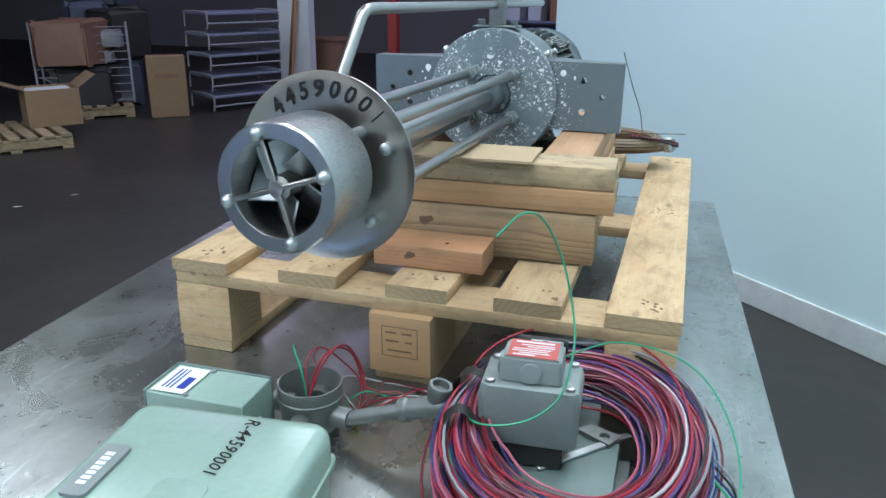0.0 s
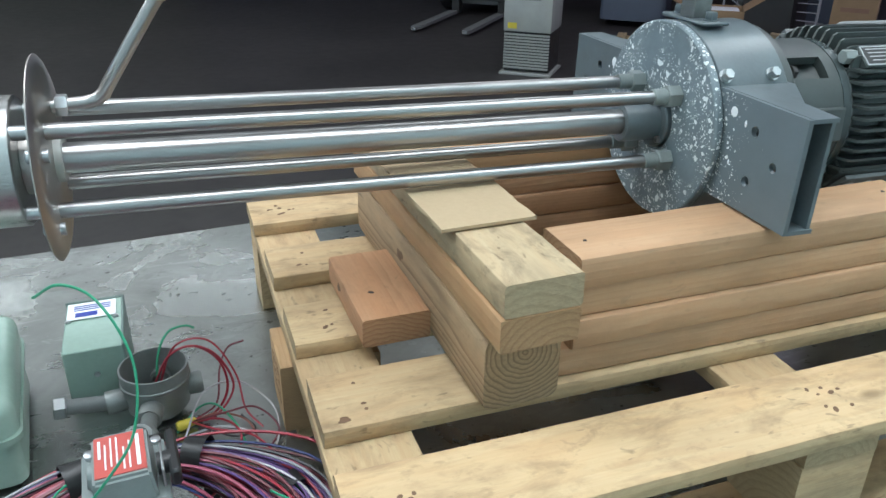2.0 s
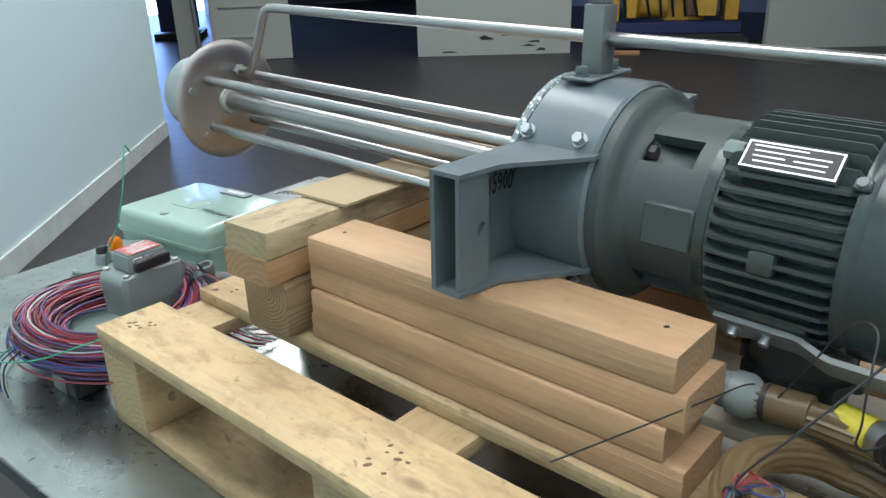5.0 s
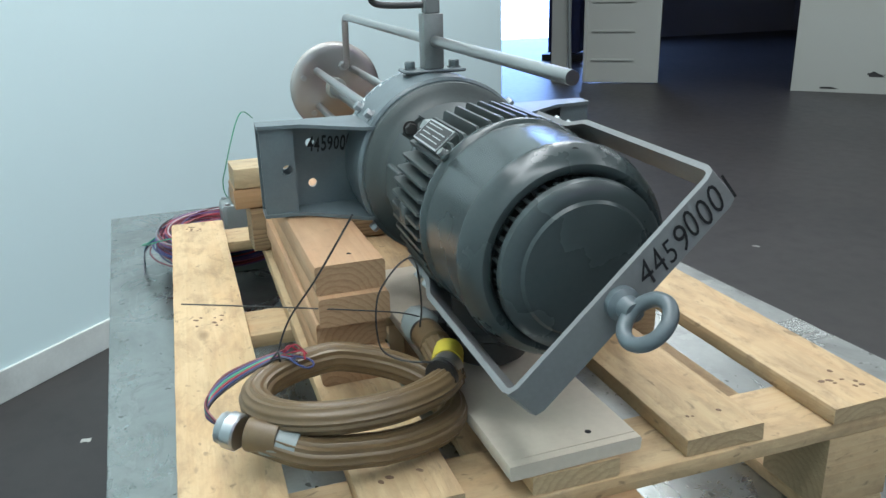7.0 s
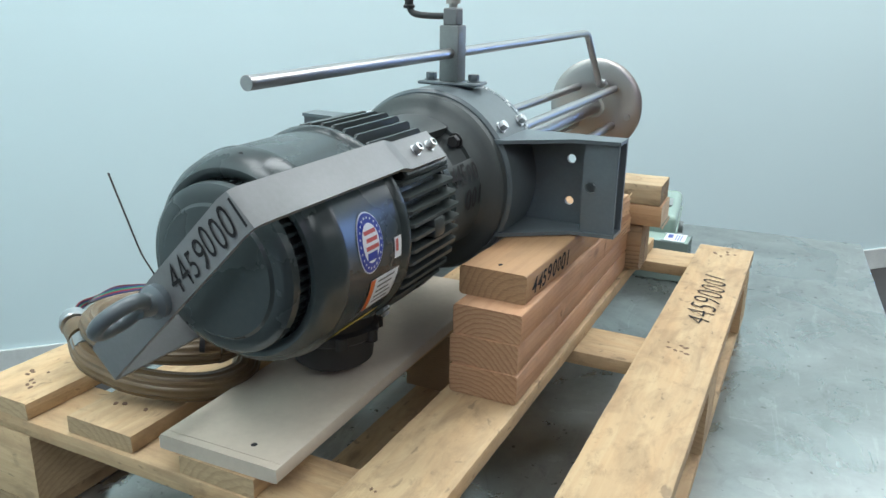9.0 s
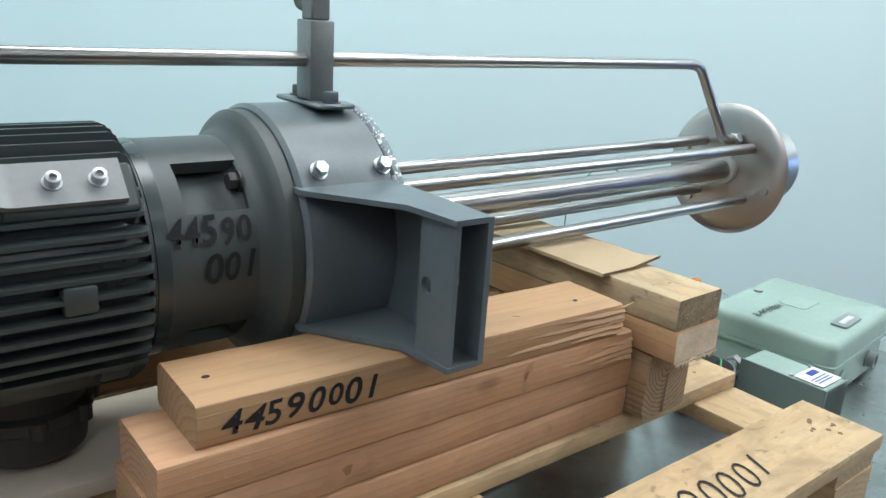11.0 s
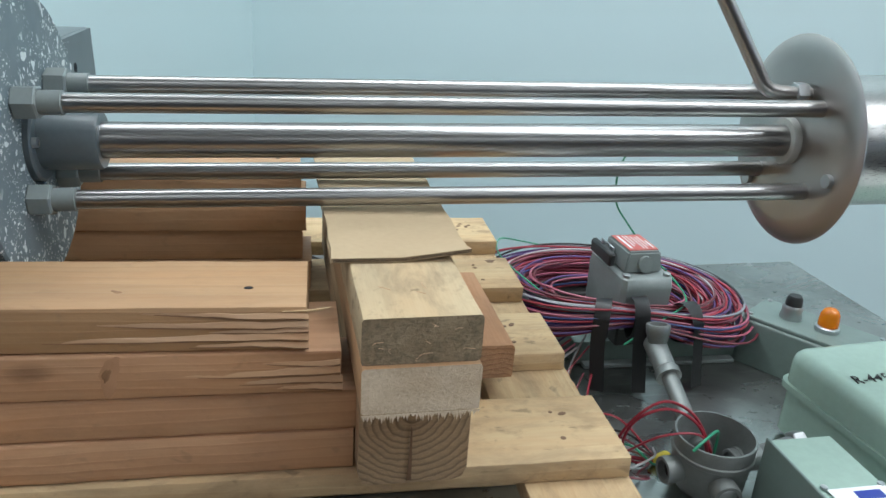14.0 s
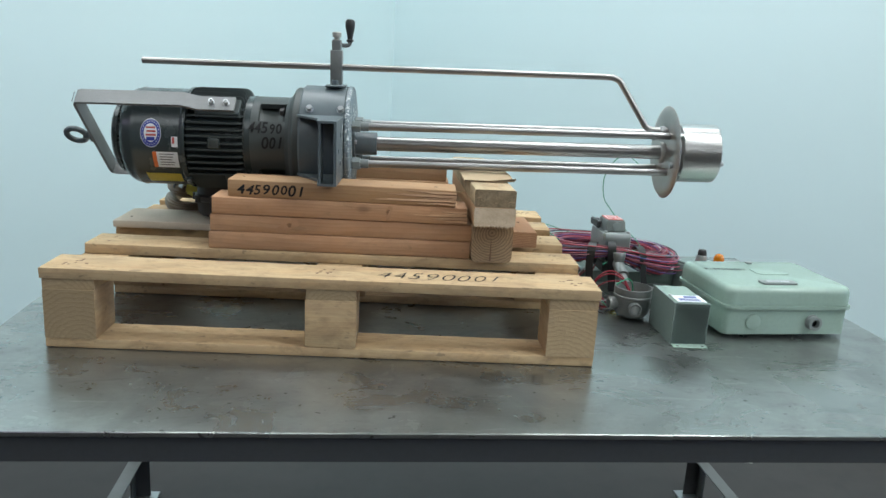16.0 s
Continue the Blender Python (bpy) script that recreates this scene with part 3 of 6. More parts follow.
# ---- table ----
TT = 0.877
table_top = thing("work_table", "large worn steel plate work table with angle-iron legs", "table", pose(-0.2355, 0.330, 0, 0, 0, 3.2))
bm = box((1.99, 1.254, 0.010), (0, 0, TT - 0.005), 0.002, 1)
part("tabletop", bm, M["table"], table_top, "cloudy worn steel plate with rubbed bright patches")
for sx in (-1, 1):
    part("apron", box((0.006, 1.07, 0.045), (sx * 0.88, 0, TT - 0.0335)), M["leg"], table_top)
for sy in (-1, 1):
    part("apron", box((1.95, 0.006, 0.045), (0, sy * 0.6145, TT - 0.0335)), M["leg"], table_top)
for sx in (-1, 1):
    for sy in (-1, 1):
        bm = box((0.05, 0.005, TT - 0.012), (sx * 0.945, sy * 0.605, (TT - 0.012) / 2 + 0.001))
        box((0.005, 0.05, TT - 0.012), (sx * 0.9675, sy * 0.58, (TT - 0.012) / 2 + 0.001), 0, 1, bm)
        leg = part("leg", bm, M["leg"], table_top, "dark angle-iron leg", None, False)
        part("foot_plate", box((0.09, 0.09, 0.008), (sx * 0.94, sy * 0.585, 0.004), 0.001, 1), M["zinc"], leg)
    bm = box((0.04, 1.14, 0.005), (sx * 0.95, 0, 0.16))
    box((0.005, 1.14, 0.04), (sx * 0.968, 0, 0.14), 0, 1, bm)
    part("side_rail", bm, M["strap"], table_top, "angle-iron rail between the legs", None, False)

# ---- pallet ----
DECK = 1.04


def board(length, width, height, bevel=0.003, seed=0, ends=0.0):
    """A sawn board lying along local x, its bottom at z 0, with eased and slightly bowed edges."""
    bm = bmesh.new()
    n = max(8, int(length / 0.028))
    rnd = random.Random(seed)
    rings = []
    for i in range(n + 1):
        x = -length / 2 + length * i / n
        j = lambda s: rnd.uniform(-s, s)
        w, h, b = width / 2 + j(0.0003), height + j(0.0002), bevel * rnd.uniform(0.85, 1.15)
        if i in (0, n) and ends:
            x += j(ends)
        e = b * 0.29
        prof = [(-w + b, 0), (w - b, 0), (w - e, e), (w, b), (w, h - b), (w - e, h - e), (w - b, h), (-w + b, h), (-w + e, h - e), (-w, h - b), (-w, b), (-w + e, e)]
        fray = 0.0009 if i in (0, n) else 0.0
        rings.append([bm.verts.new((x + j(fray), y, z)) for y, z in prof])
    for q, s in zip(rings, rings[1:]):
        for k in range(12):
            bm.faces.new((q[k], q[(k + 1) % 12], s[(k + 1) % 12], s[k]))
    bm.faces.new(rings[0])
    bm.faces.new(rings[-1])
    return bm


NAIL = bmesh.new()
bmesh.ops.create_cone(NAIL, cap_ends=True, segments=8, radius1=1.0, radius2=0.8, depth=0.0006)
NAIL = mesh_of(NAIL, "nail", False)
NAIL.materials.append(M["knot"])
HOLE = NAIL.copy()
HOLE.materials.clear()
HOLE.materials.append(M["ink"])


def nail_marks(spots, z, parent, seed=1, size=0.0031, mesh=None):
    """Small sunk nail heads scattered round the given spots of a board."""
    rnd = random.Random(seed)
    for cx, cy, count, spread in spots:
        for _ in range(count):
            r = size * rnd.uniform(0.6, 1.2)
            part("nail", mesh or NAIL, None, parent, "", pose(cx + rnd.uniform(-spread, spread), cy + rnd.uniform(-spread, spread), z, 0, 0, rnd.uniform(0, 90)) @ Matrix.Diagonal((r * rnd.uniform(1, 1.8), r, 1, 1)))


pallet = thing("pallet", "pale pine block pallet with five deck boards on the table", "pallet", pose(-0.536, 0.412, TT))
PX = 1.083
DECKS = [(0.052, 0.104), (0.2475, 0.101), (0.432, 0.100), (0.6045, 0.101), (0.7705, 0.105)]
for k, (yc, w) in enumerate(DECKS):
    b = part("deck_board", board(PX - (0.012 if k in (1, 2, 3) else 0), w, 0.0215, 0.0018, 10 + k, 0.002), M["pine"], pallet, "", pose(0, yc - 0.412, 1.0185 - TT))
    spots = []
    for ex in (-0.49, -0.01, 0.49):
        if k in (0, 4):
            spots += [(ex, 0.0, 8, 0.022)]
        else:
            spots += [(ex, 0.018, 2, 0.008), (ex, -0.02, 1, 0.008)]
    nail_marks(spots, 0.0216, b, 30 + k)
for k, xc in enumerate((-0.491, 0.011, 0.491)):
    part("cross_rail", board(0.816, 0.098, 0.0215, 0.002, 20 + k), M["pine"], pallet, "", pose(xc, 0, 0.9965 - TT, 0, 0, 90))
    for j, yc in enumerate((0.052, 0.412, 0.7705)):
        blk = part("block", board(0.1, 0.098 if j != 1 else 0.13, 0.0985, 0.002, 60 + 3 * k + j), M["pine"] if j != 1 else M["block"], pallet,
                   "" if j != 1 else "brown pressed-wood block with a brown stamp", pose(xc, yc - 0.412, 0.898 - TT, 0, 0, 90 if k != 1 else 0))
        if j == 1 and k == 2:
            bm = bmesh.new()
            for u, v, w, h in ((0, 0.080, 0.058, 0.0012), (0, 0.030, 0.058, 0.0012), (-0.029, 0.055, 0.0012, 0.05), (0.029, 0.055, 0.0012, 0.05),
                               (-0.014, 0.070, 0.018, 0.0030), (0.012, 0.070, 0.016, 0.0030), (-0.012, 0.056, 0.022, 0.0030), (0.015, 0.056, 0.012, 0.0030), (0, 0.040, 0.040, 0.0026)):
                box((w, 0.0006, h), (u, -0.0652, v), 0, 1, bm)
            part("stamp", bm, M["stamp"], blk, "faded brown heat stamp", pose(0, 0, 0, 0, 0, 0) @ pose(0, 0, 0, 0, 0, 0), False)
for j, yc in enumerate((0.052, 0.412, 0.7705)):
    part("bottom_board", board(PX - 0.004, 0.095, 0.0195, 0.002, 80 + j), M["pine"], pallet, "", pose(0, yc - 0.412, 0.001))
front_board = [o for o in pallet.children if o.name.startswith("deck_board")][0]
letters("44590001", 0.246, 0.046, M["ink"], front_board, pose(0.222, -0.006, 0.0226), 0.3, -0.017)



def knot(parent, m, r, material=None, long=1.6, seed=0):
    """A sawn-through knot with an uneven rim, flush with the face; local z points out of the wood."""
    rnd = random.Random(seed + int(r * 1e5))
    ph = [rnd.uniform(0, 6.28) for _ in range(3)]
    bm = bmesh.new()
    mid = bm.verts.new((0, 0, 0.0005))
    rings = []
    for f, z in ((0.55, 0.0005), (1.0, 0.0001)):
        ring = []
        for k in range(22):
            a = k * math.tau / 22
            q = r * f * (1 + 0.22 * math.sin(2 * a + ph[0]) + 0.16 * math.sin(3 * a + ph[1]) + 0.09 * math.sin(7 * a + ph[2]))
            ring.append(bm.verts.new((q * long * math.cos(a), q * 0.9 * math.sin(a), z)))
        rings.append(ring)
    for k in range(22):
        j = (k + 1) % 22
        bm.faces.new((mid, rings[0][k], rings[0][j]))
        bm.faces.new((rings[0][k], rings[1][k], rings[1][j], rings[0][j]))
    return part("knot", bm, material or M["knot"], parent, "dark knot in the wood", m)


def flake(parent, x0, length, z, h, seed, thick=0.0035, material=None):
    """A torn pale flake lifting off the long face towards the sawn end, with a dark strip under it for the split and
    its shadow.
    """
    rnd = random.Random(seed)
    bm = bmesh.new()
    rows = []
    n = 9
    for i in range(n + 1):
        f = i / n
        x = x0 - length * (1 - f)
        w = h * (0.25 + 0.75 * f ** 0.6) * rnd.uniform(0.75, 1.2) if i else 0.0003
        c = z + 0.0016 * math.sin(2.6 * f + seed) + rnd.uniform(-0.0006, 0.0006)
        d = thick * f ** 1.4
        rows.append([bm.verts.new(p) for p in ((x, -0.0441, c + w), (x, -0.0444 - d * 0.35, c + w * 0.8), (x, -0.0444 - d, c - w * 0.6), (x, -0.0441, c - w))])
    for q, s in zip(rows, rows[1:]):
        for k in range(4):
            bm.faces.new((q[k], q[(k + 1) % 4], s[(k + 1) % 4], s[k]))
    bm.faces.new(rows[0][::-1])
    bm.faces.new(rows[-1])
    fl = part("torn_flake", bm, material or M["raw"], parent, "pale torn wood flake", None, False)
    # thin dark strip below the flake: split and shadow line in one colour
    bm = bmesh.new()
    rows = []
    for i in range(n + 1):
        f = i / n
        x = x0 - length * 0.92 * (1 - f)
        c = z - h * (0.25 + 0.75 * f ** 0.6) + 0.0016 * math.sin(2.6 * f + seed)
        w = 0.0003 + 0.0009 * f * rnd.uniform(0.5, 1.3)
        rows.append([bm.verts.new((x, -0.0452, c + w)), bm.verts.new((x, -0.0452, c - w))])
    for q, s in zip(rows, rows[1:]):
        bm.faces.new((q[0], q[1], s[1], s[0]))
    part("split", bm, M["split"], fl, "dark strip for the open split and its painted shadow", None, False)
    return fl


knot([o for o in pallet.children if o.name.startswith("deck_board")][3], pose(0.512, 0.037, 0.0216), 0.005)

# ---- lumber under the mixer ----


def lumber(name, label, length, w, h, material, m, group, seed, bevel=0.004):
    ob = part(name, board(length, w, h, bevel, seed, 0.003), material, None, "", m)
    return tagged(ob, label, "lumber", group)


TWO = 0.0378


NY = [(-0.526, 0.5685), (-0.525, 0.566), (-0.529, 0.548), (-0.523, 0.492)]
PY = [(-0.540, 0.54), (-0.537, 0.504), (-0.542, 0.53), (-0.537, 0.505)]
for lvl in range(4):
    xc, ln = NY[lvl]
    o = lumber("two_by_four", "pinkish fir two-by-four stacked flat on the pallet" if lvl < 3 else "tan fir two-by-four with a torn end and marker writing", ln, 0.089, TWO, M["fir" if lvl < 3 else "tanfir"],
               pose(xc, 0.2465 + (0.0, 0.001, -0.002, 0.002)[lvl], DECK + 0.001 + lvl * (TWO + 0.0003), 0, 0, (0.3, 0.1, -0.2, -1.2)[lvl]), "stacked boards under the mixer", 100 + lvl)
    if lvl == 3:
        letters("44590001", 0.142, 0.025, M["ink"], o, axes((-0.155, -0.0449, 0.018), (1, 0, 0), (0, 0, 1)), 0.2, 0.018)
        nail_marks([(0.2, -0.012, 1, 0.001), (-0.22, 0.0, 1, 0.001)], TWO + 0.0002, o, 7, 0.0035, HOLE)
        # torn end: pale flakes lifting off the face over splits with painted shadow lines
        for i, (ln, z, h) in enumerate(((0.120, 0.0315, 0.0026), (0.150, 0.0240, 0.0034), (0.075, 0.0185, 0.0022), (0.205, 0.0115, 0.0032), (0.095, 0.0050, 0.0026))):
            flake(o, 0.2455, ln, z, h, 40 + i)
        knot(o, pose(0.104, -0.018, TWO + 0.0001, 0, 0, -20), 0.0025, M["soft_knot"])
        part("splinter", prism([(0.226, 0.0338), (0.246, 0.0348), (0.262, 0.0372), (0.257, 0.0350), (0.246, 0.0334)], 0.0016, None, Matrix(((1, 0, 0, 0), (0, 0, -1, -0.0440), (0, 1, 0, 0), (0, 0, 0, 1)))), M["pine"], o, "pale raised splinter")
    if lvl == 2:
        for i, (ln, z, h) in enumerate(((0.060, 0.0285, 0.0025), (0.115, 0.0200, 0.0040), (0.085, 0.0120, 0.0034), (0.050, 0.0050, 0.0030))):
            flake(o, 0.2745 + 0.002 * (i > 1), ln, z, h, 60 + i, 0.0028)
        knot(o, axes((0.106, -0.0447, 0.021), (0.35, 0, 1), (-1, 0, 0.35)), 0.0080, M["faint_knot"], 1.9, 3)
        knot(o, axes((0.104, -0.0451, 0.022), (0.5, 0, 1), (-1, 0, 0.5)), 0.0026, M["soft_knot"], 2.6, 5)
    if lvl == 1:
        knot(o, axes((-0.115, -0.0449, 0.020), (1, 0, 0.2), (-0.2, 0, 1)), 0.0150, M["faint_knot"], 1.45, 7)
        knot(o, axes((-0.112, -0.0453, 0.020), (1, 0, 0.2), (-0.2, 0, 1)), 0.0045, M["soft_knot"], 1.3, 8)
    o = lumber("two_by_four", "pale tan fir two-by-four stacked flat on the pallet", PY[lvl][1], 0.089, TWO, M["palefir"],
               pose(PY[lvl][0], 0.601 + (0.0, 0.003, -0.002, 0.001)[lvl], DECK + 0.001 + lvl * (TWO + 0.0003), 0, 0, (-0.2, 0.5, 0.0, 0.7)[lvl]), "stacked boards under the mixer", 110 + lvl)
    if lvl == 3:
        nail_marks([(0.225, 0.004, 1, 0.001), (-0.222, -0.006, 1, 0.001)], TWO + 0.0002, o, 8, 0.0035, HOLE)
POST_TURN = 91.7
post = lumber("four_by_four", "grey-green treated four-by-four post lying across the pallet", 0.496, 0.089, 0.0885, M["post"],
       pose(-0.2035, 0.427, DECK + 0.001, 0, 0, POST_TURN), "", 120, 0.011)
knot(post, axes((-0.034, -0.0447, 0.057), (1, 0, 0), (0, 0, 1)), 0.0095, None, 1.15, 2)
# radial check in the post's near end
bm = prism([(-0.0016, 0.004), (0.0022, 0.004), (0.0012, 0.026), (0.0004, 0.056), (-0.0006, 0.050), (-0.0014, 0.024)], 0.0005, None, Matrix(((0, 0, -1, -0.2482), (1, 0, 0, 0.003), (0, 1, 0, 0), (0, 0, 0, 1))))
part("check_crack", bm, M["knot"], post, "dark radial crack in the end grain", None, False)
middle = lumber("two_by_four", "tan two-by-four with a fuzzy sawn end lying on the four-by-four post", 0.556, 0.089, TWO, M["tanfir"],
       pose(-0.2065, 0.424, DECK + 0.0898, 0, 0, POST_TURN), "boards on the post", 121, 0.0025)
aged = lumber("two_by_four", "weathered dirty two-by-four on top of the cross stack", 0.552, 0.088, TWO, M["aged"],
       pose(-0.2085, 0.426, DECK + 0.0898 + TWO + 0.0004, 0, 0, POST_TURN + 0.3), "boards on the post", 122, 0.0036)
middle.data.materials.append(M["fuzzy_end"])
middle.data.polygons[len(middle.data.polygons) - 2].material_index = 1
bm = bmesh.new()
rnd = random.Random(31)
for i in range(44):
    y = -0.043 + 0.086 * i / 43
    w, h = rnd.uniform(0.0010, 0.0020), rnd.uniform(0.001, 0.0065) * (1 if rnd.random() < 0.7 else 0.4)
    q = [bm.verts.new(p) for p in ((-0.2788, y - w, 0.0020), (-0.2788, y + w, 0.0020), (-0.2792, y + rnd.uniform(-0.001, 0.001), -h), (-0.2768, y, 0.0))]
    for f in ((0, 1, 2), (0, 2, 3), (1, 3, 2)):
        bm.faces.new([q[k] for k in f])
part("torn_fringe", bm, M["fuzzy_end"], middle, "ragged torn fibres along the sawn end", None, False)
bm = bmesh.new()
for i in range(14):
    y, up_edge = rnd.uniform(-0.040, 0.040), rnd.random() < 0.6
    p = Vector((-0.2765, y, rnd.uniform(0.004, 0.033))) if up_edge else Vector((rnd.uniform(-0.27, -0.13), y, TWO + 0.0006))
    d = Vector((-0.0015 if up_edge else rnd.uniform(-0.012, 0.012), rnd.uniform(-0.010, 0.010), rnd.uniform(-0.004, 0.005) if up_edge else 0.0008))
    sweep(smooth_line([p, p + d * 0.5 + Vector((0, 0.0015, 0.0006)), p + d], 3), 0.00028, 4, False, bm)
part("loose_fibre", bm, M["raw"], aged, "loose pale wood fibres", None, False)
aged.data.materials.append(M["aged_end"])
aged.data.polygons[len(aged.data.polygons) - 2].material_index = 1
offcut = lumber("wood_offcut", "short dirty reddish-tan offcut of two-by-four on the pallet", 0.178, 0.087, TWO, M["redfir"],
       pose(-0.117, 0.425, DECK + 0.001, 0, 0, 91), "", 123)
nail_marks([(0.024, -0.014, 1, 0.001)], TWO + 0.0002, offcut, 3, 0.004, HOLE)
knot(offcut, axes((-0.03, -0.0437, 0.022), (1, 0, 0), (0, 0, 1)), 0.006)

bm = bmesh.new()
rnd = random.Random(4)
n = 14
for k in range(2):
    grid = []
    for i in range(n + 1):
        row = []
        for j in range(7):
            x, y = -0.058 + 0.116 * j / 6, -0.16 + 0.32 * i / n
            if j in (0, 6):
                x += rnd.uniform(-0.0015, 0.0015)
            curl = 0.007 * max(0, (-y - 0.145) / 0.015) * max(0, x / 0.058) + 0.0008 * math.sin(9 * y)
            row.append(bm.verts.new((x, y, 0.0010 + curl + 0.0040 * k)))
        grid.append(row)
    if k == 0:
        low = grid
    else:
        for i in range(n):
            for j in range(6):
                bm.faces.new((grid[i][j], grid[i][j + 1], grid[i + 1][j + 1], grid[i + 1][j]))
                bm.faces.new((low[i][j], low[i + 1][j], low[i + 1][j + 1], low[i][j + 1]))
        for i in range(n):
            bm.faces.new((low[i][0], grid[i][0], grid[i + 1][0], low[i + 1][0]))
            bm.faces.new((low[i][6], low[i + 1][6], grid[i + 1][6], grid[i][6]))
        for j in range(6):
            bm.faces.new((low[0][j], low[0][j + 1], grid[0][j + 1], grid[0][j]))
            bm.faces.new((low[n][j], grid[n][j], grid[n][j + 1], low[n][j + 1]))
ob = part("cardboard_pad", bm, M["card"], None, "", pose(-0.207, 0.41, DECK + 0.0898 + 2 * TWO + 0.0008, 0, 0, 1.7))
tagged(ob, "torn piece of brown corrugated cardboard on the top board", "cardboard")
# its open front edge: a brown strip paints the slot's shade behind the wavy fluting
bm = bmesh.new()
edge = [(-0.057 + 0.114 * i / 120, 0.0010 + 0.007 * max(0, (-0.057 + 0.114 * i / 120) / 0.058) - 0.0008) for i in range(121)]
low, top = [[bm.verts.new((x, -0.1603, z + d)) for x, z in edge] for d in (0.0008, 0.0034)]
for i in range(120):
    bm.faces.new((low[i], low[i + 1], top[i + 1], top[i]))
part("flute_gap", bm, M["gap_shade_brown"], ob, "dark painted strip for the shaded gap between the cardboard layers", None, False)
part("fluting", sweep([(x, -0.1604, z + 0.0021 + (0.0009 if i % 2 else -0.0009)) for i, (x, z) in enumerate(edge)], 0.00022, 4), M["card"], ob, "wavy inner paper layer")

bm = board(0.589, 0.152, 0.0175, 0.003, 130)
bmesh.ops.bevel(bm, geom=[e for e in bm.edges if all(v.co.x < -0.29 and v.co.z > 0.017 for v in e.verts)], offset=0.010, segments=5, affect='EDGES')
plank = part("plank", bm, M["plank"], None, "", pose(-0.7765, 0.4375, DECK + 0.001, 0, 0, 1.2))
tagged(plank, "grey whitewashed plank with rounded end under the motor", "plank")
nail_marks([(-0.2665, -0.027, 1, 0.001)], 0.0176, plank, 9, 0.0045, HOLE)

# ---- mixer ----
MIX = pose(-0.52, 0.4135, 1.2605, 0, -1.0, -0.9)
MI = MIX.inverted()
mixer = thing("industrial_mixer", "grey industrial shear mixer with motor and stainless rods, lying on lumber", "mixer", MIX)


def mp(x, y, z):
    """A place in the room, as the mixer sees it."""
    return MI @ Vector((x, y, z))


drum = part("gear_housing", lathe([(-0.112, 0.05), (-0.112, 0.127), (-0.108, 0.131), (-0.012, 0.131), (-0.010, 0.128), (-0.010, 0.05)], 72), M["cast"], mixer, "blue-grey painted drum housing")
part("face_plate", lathe([(-0.0095, 0.05), (-0.0095, 0.1295), (-0.0075, 0.1315), (0.000, 0.1315), (0.002, 0.129), (0.002, 0.041), (-0.006, 0.039), (-0.006, 0.03)], 72), M["splat"], drum, "face plate spattered with white paint")
for a in (141, 38, -38, -141):
    for x in (-0.088, -0.019):
        if a in (-38, -141) and x == -0.019:
            continue
        part("bolt", bolt(0.010, 0.0072), M["zinc"], drum, "", Matrix.Translation((x, 0.131 * math.cos(radians(a)), 0.131 * math.sin(radians(a)))) @ axes((0, 0, 0), (0, math.cos(radians(a)), math.sin(radians(a))), (1, 0, 0)))

# motor adapter with open windows
bm = bmesh.new()
SEG, XS = 72, [-0.240, -0.206, -0.144, -0.124]
WIN = [(36, 60), (118, 146), (214, 244), (296, 324)]


def is_window(k, i):
    return i == 1 and any(a0 <= k * 360 / SEG < a1 for a0, a1 in WIN)


shell = {}
for i, x in enumerate(XS):
    for k in range(SEG):
        a = k * math.tau / SEG
        for w, r in (("o", 0.101 + (0.004 if i == 3 else 0)), ("i", 0.088)):
            shell[i, k, w] = bm.verts.new((x, r * math.cos(a), r * math.sin(a)))
for i in range(3):
    for k in range(SEG):
        j = (k + 1) % SEG
        if is_window(k, i):
            if not is_window((k - 1) % SEG, i):
                bm.faces.new((shell[i, k, "o"], shell[i + 1, k, "o"], shell[i + 1, k, "i"], shell[i, k, "i"]))
            if not is_window(j, i):
                bm.faces.new((shell[i, j, "o"], shell[i, j, "i"], shell[i + 1, j, "i"], shell[i + 1, j, "o"]))
            for ii in (i, i + 1):
                bm.faces.new((shell[ii, k, "o"], shell[ii, j, "o"], shell[ii, j, "i"], shell[ii, k, "i"]))
            continue
        bm.faces.new((shell[i, k, "o"], shell[i, j, "o"], shell[i + 1, j, "o"], shell[i + 1, k, "o"]))
        bm.faces.new((shell[i, k, "i"], shell[i + 1, k, "i"], shell[i + 1, j, "i"], shell[i, j, "i"]))
adapter = part("motor_adapter", bm, M["adapter"], mixer, "cast grey adapter ring with open windows")
part("flange", lathe([(-0.148, 0.088), (-0.148, 0.0985), (-0.144, 0.1025), (-0.139, 0.1055), (-0.135, 0.1100), (-0.132, 0.1165), (-0.129, 0.1215), (-0.125, 0.1250), (-0.1125, 0.125), (-0.1125, 0.09)], 72), M["adapter"], adapter)
part("pocket_floor", lathe([(-0.2065, 0.087), (-0.196, 0.0805), (-0.172, 0.0795), (-0.157, 0.084), (-0.149, 0.0915), (-0.1435, 0.100)], 72), M["adapter"], adapter, "sunken cast floor of the adapter windows")
for a in (48, 132):
    part("pocket_bolt", bolt(0.010, 0.0085), M["dark"], adapter, "dark bolt head sunk beside the flange", axes((-0.1495, 0.0955 * math.cos(radians(a)), 0.0955 * math.sin(radians(a))), (-1, 0, 0), (0, -math.sin(radians(a)), math.cos(radians(a)))))
part("cast_pad", box((0.056, 0.012, 0.046), (-0.196, 0.099, 0), 0.002, 1, None, pose(0, 0, 0, 4, 0, 0)), M["adapter"], adapter)
part("plug_bolt", hex_nut(-0.2525, -0.233, 0.0100), M["gua"], adapter, "pale grey hex plug beside the nameplate", Matrix.Translation((0, 0.110 * math.cos(radians(54)), 0.110 * math.sin(radians(54)))))
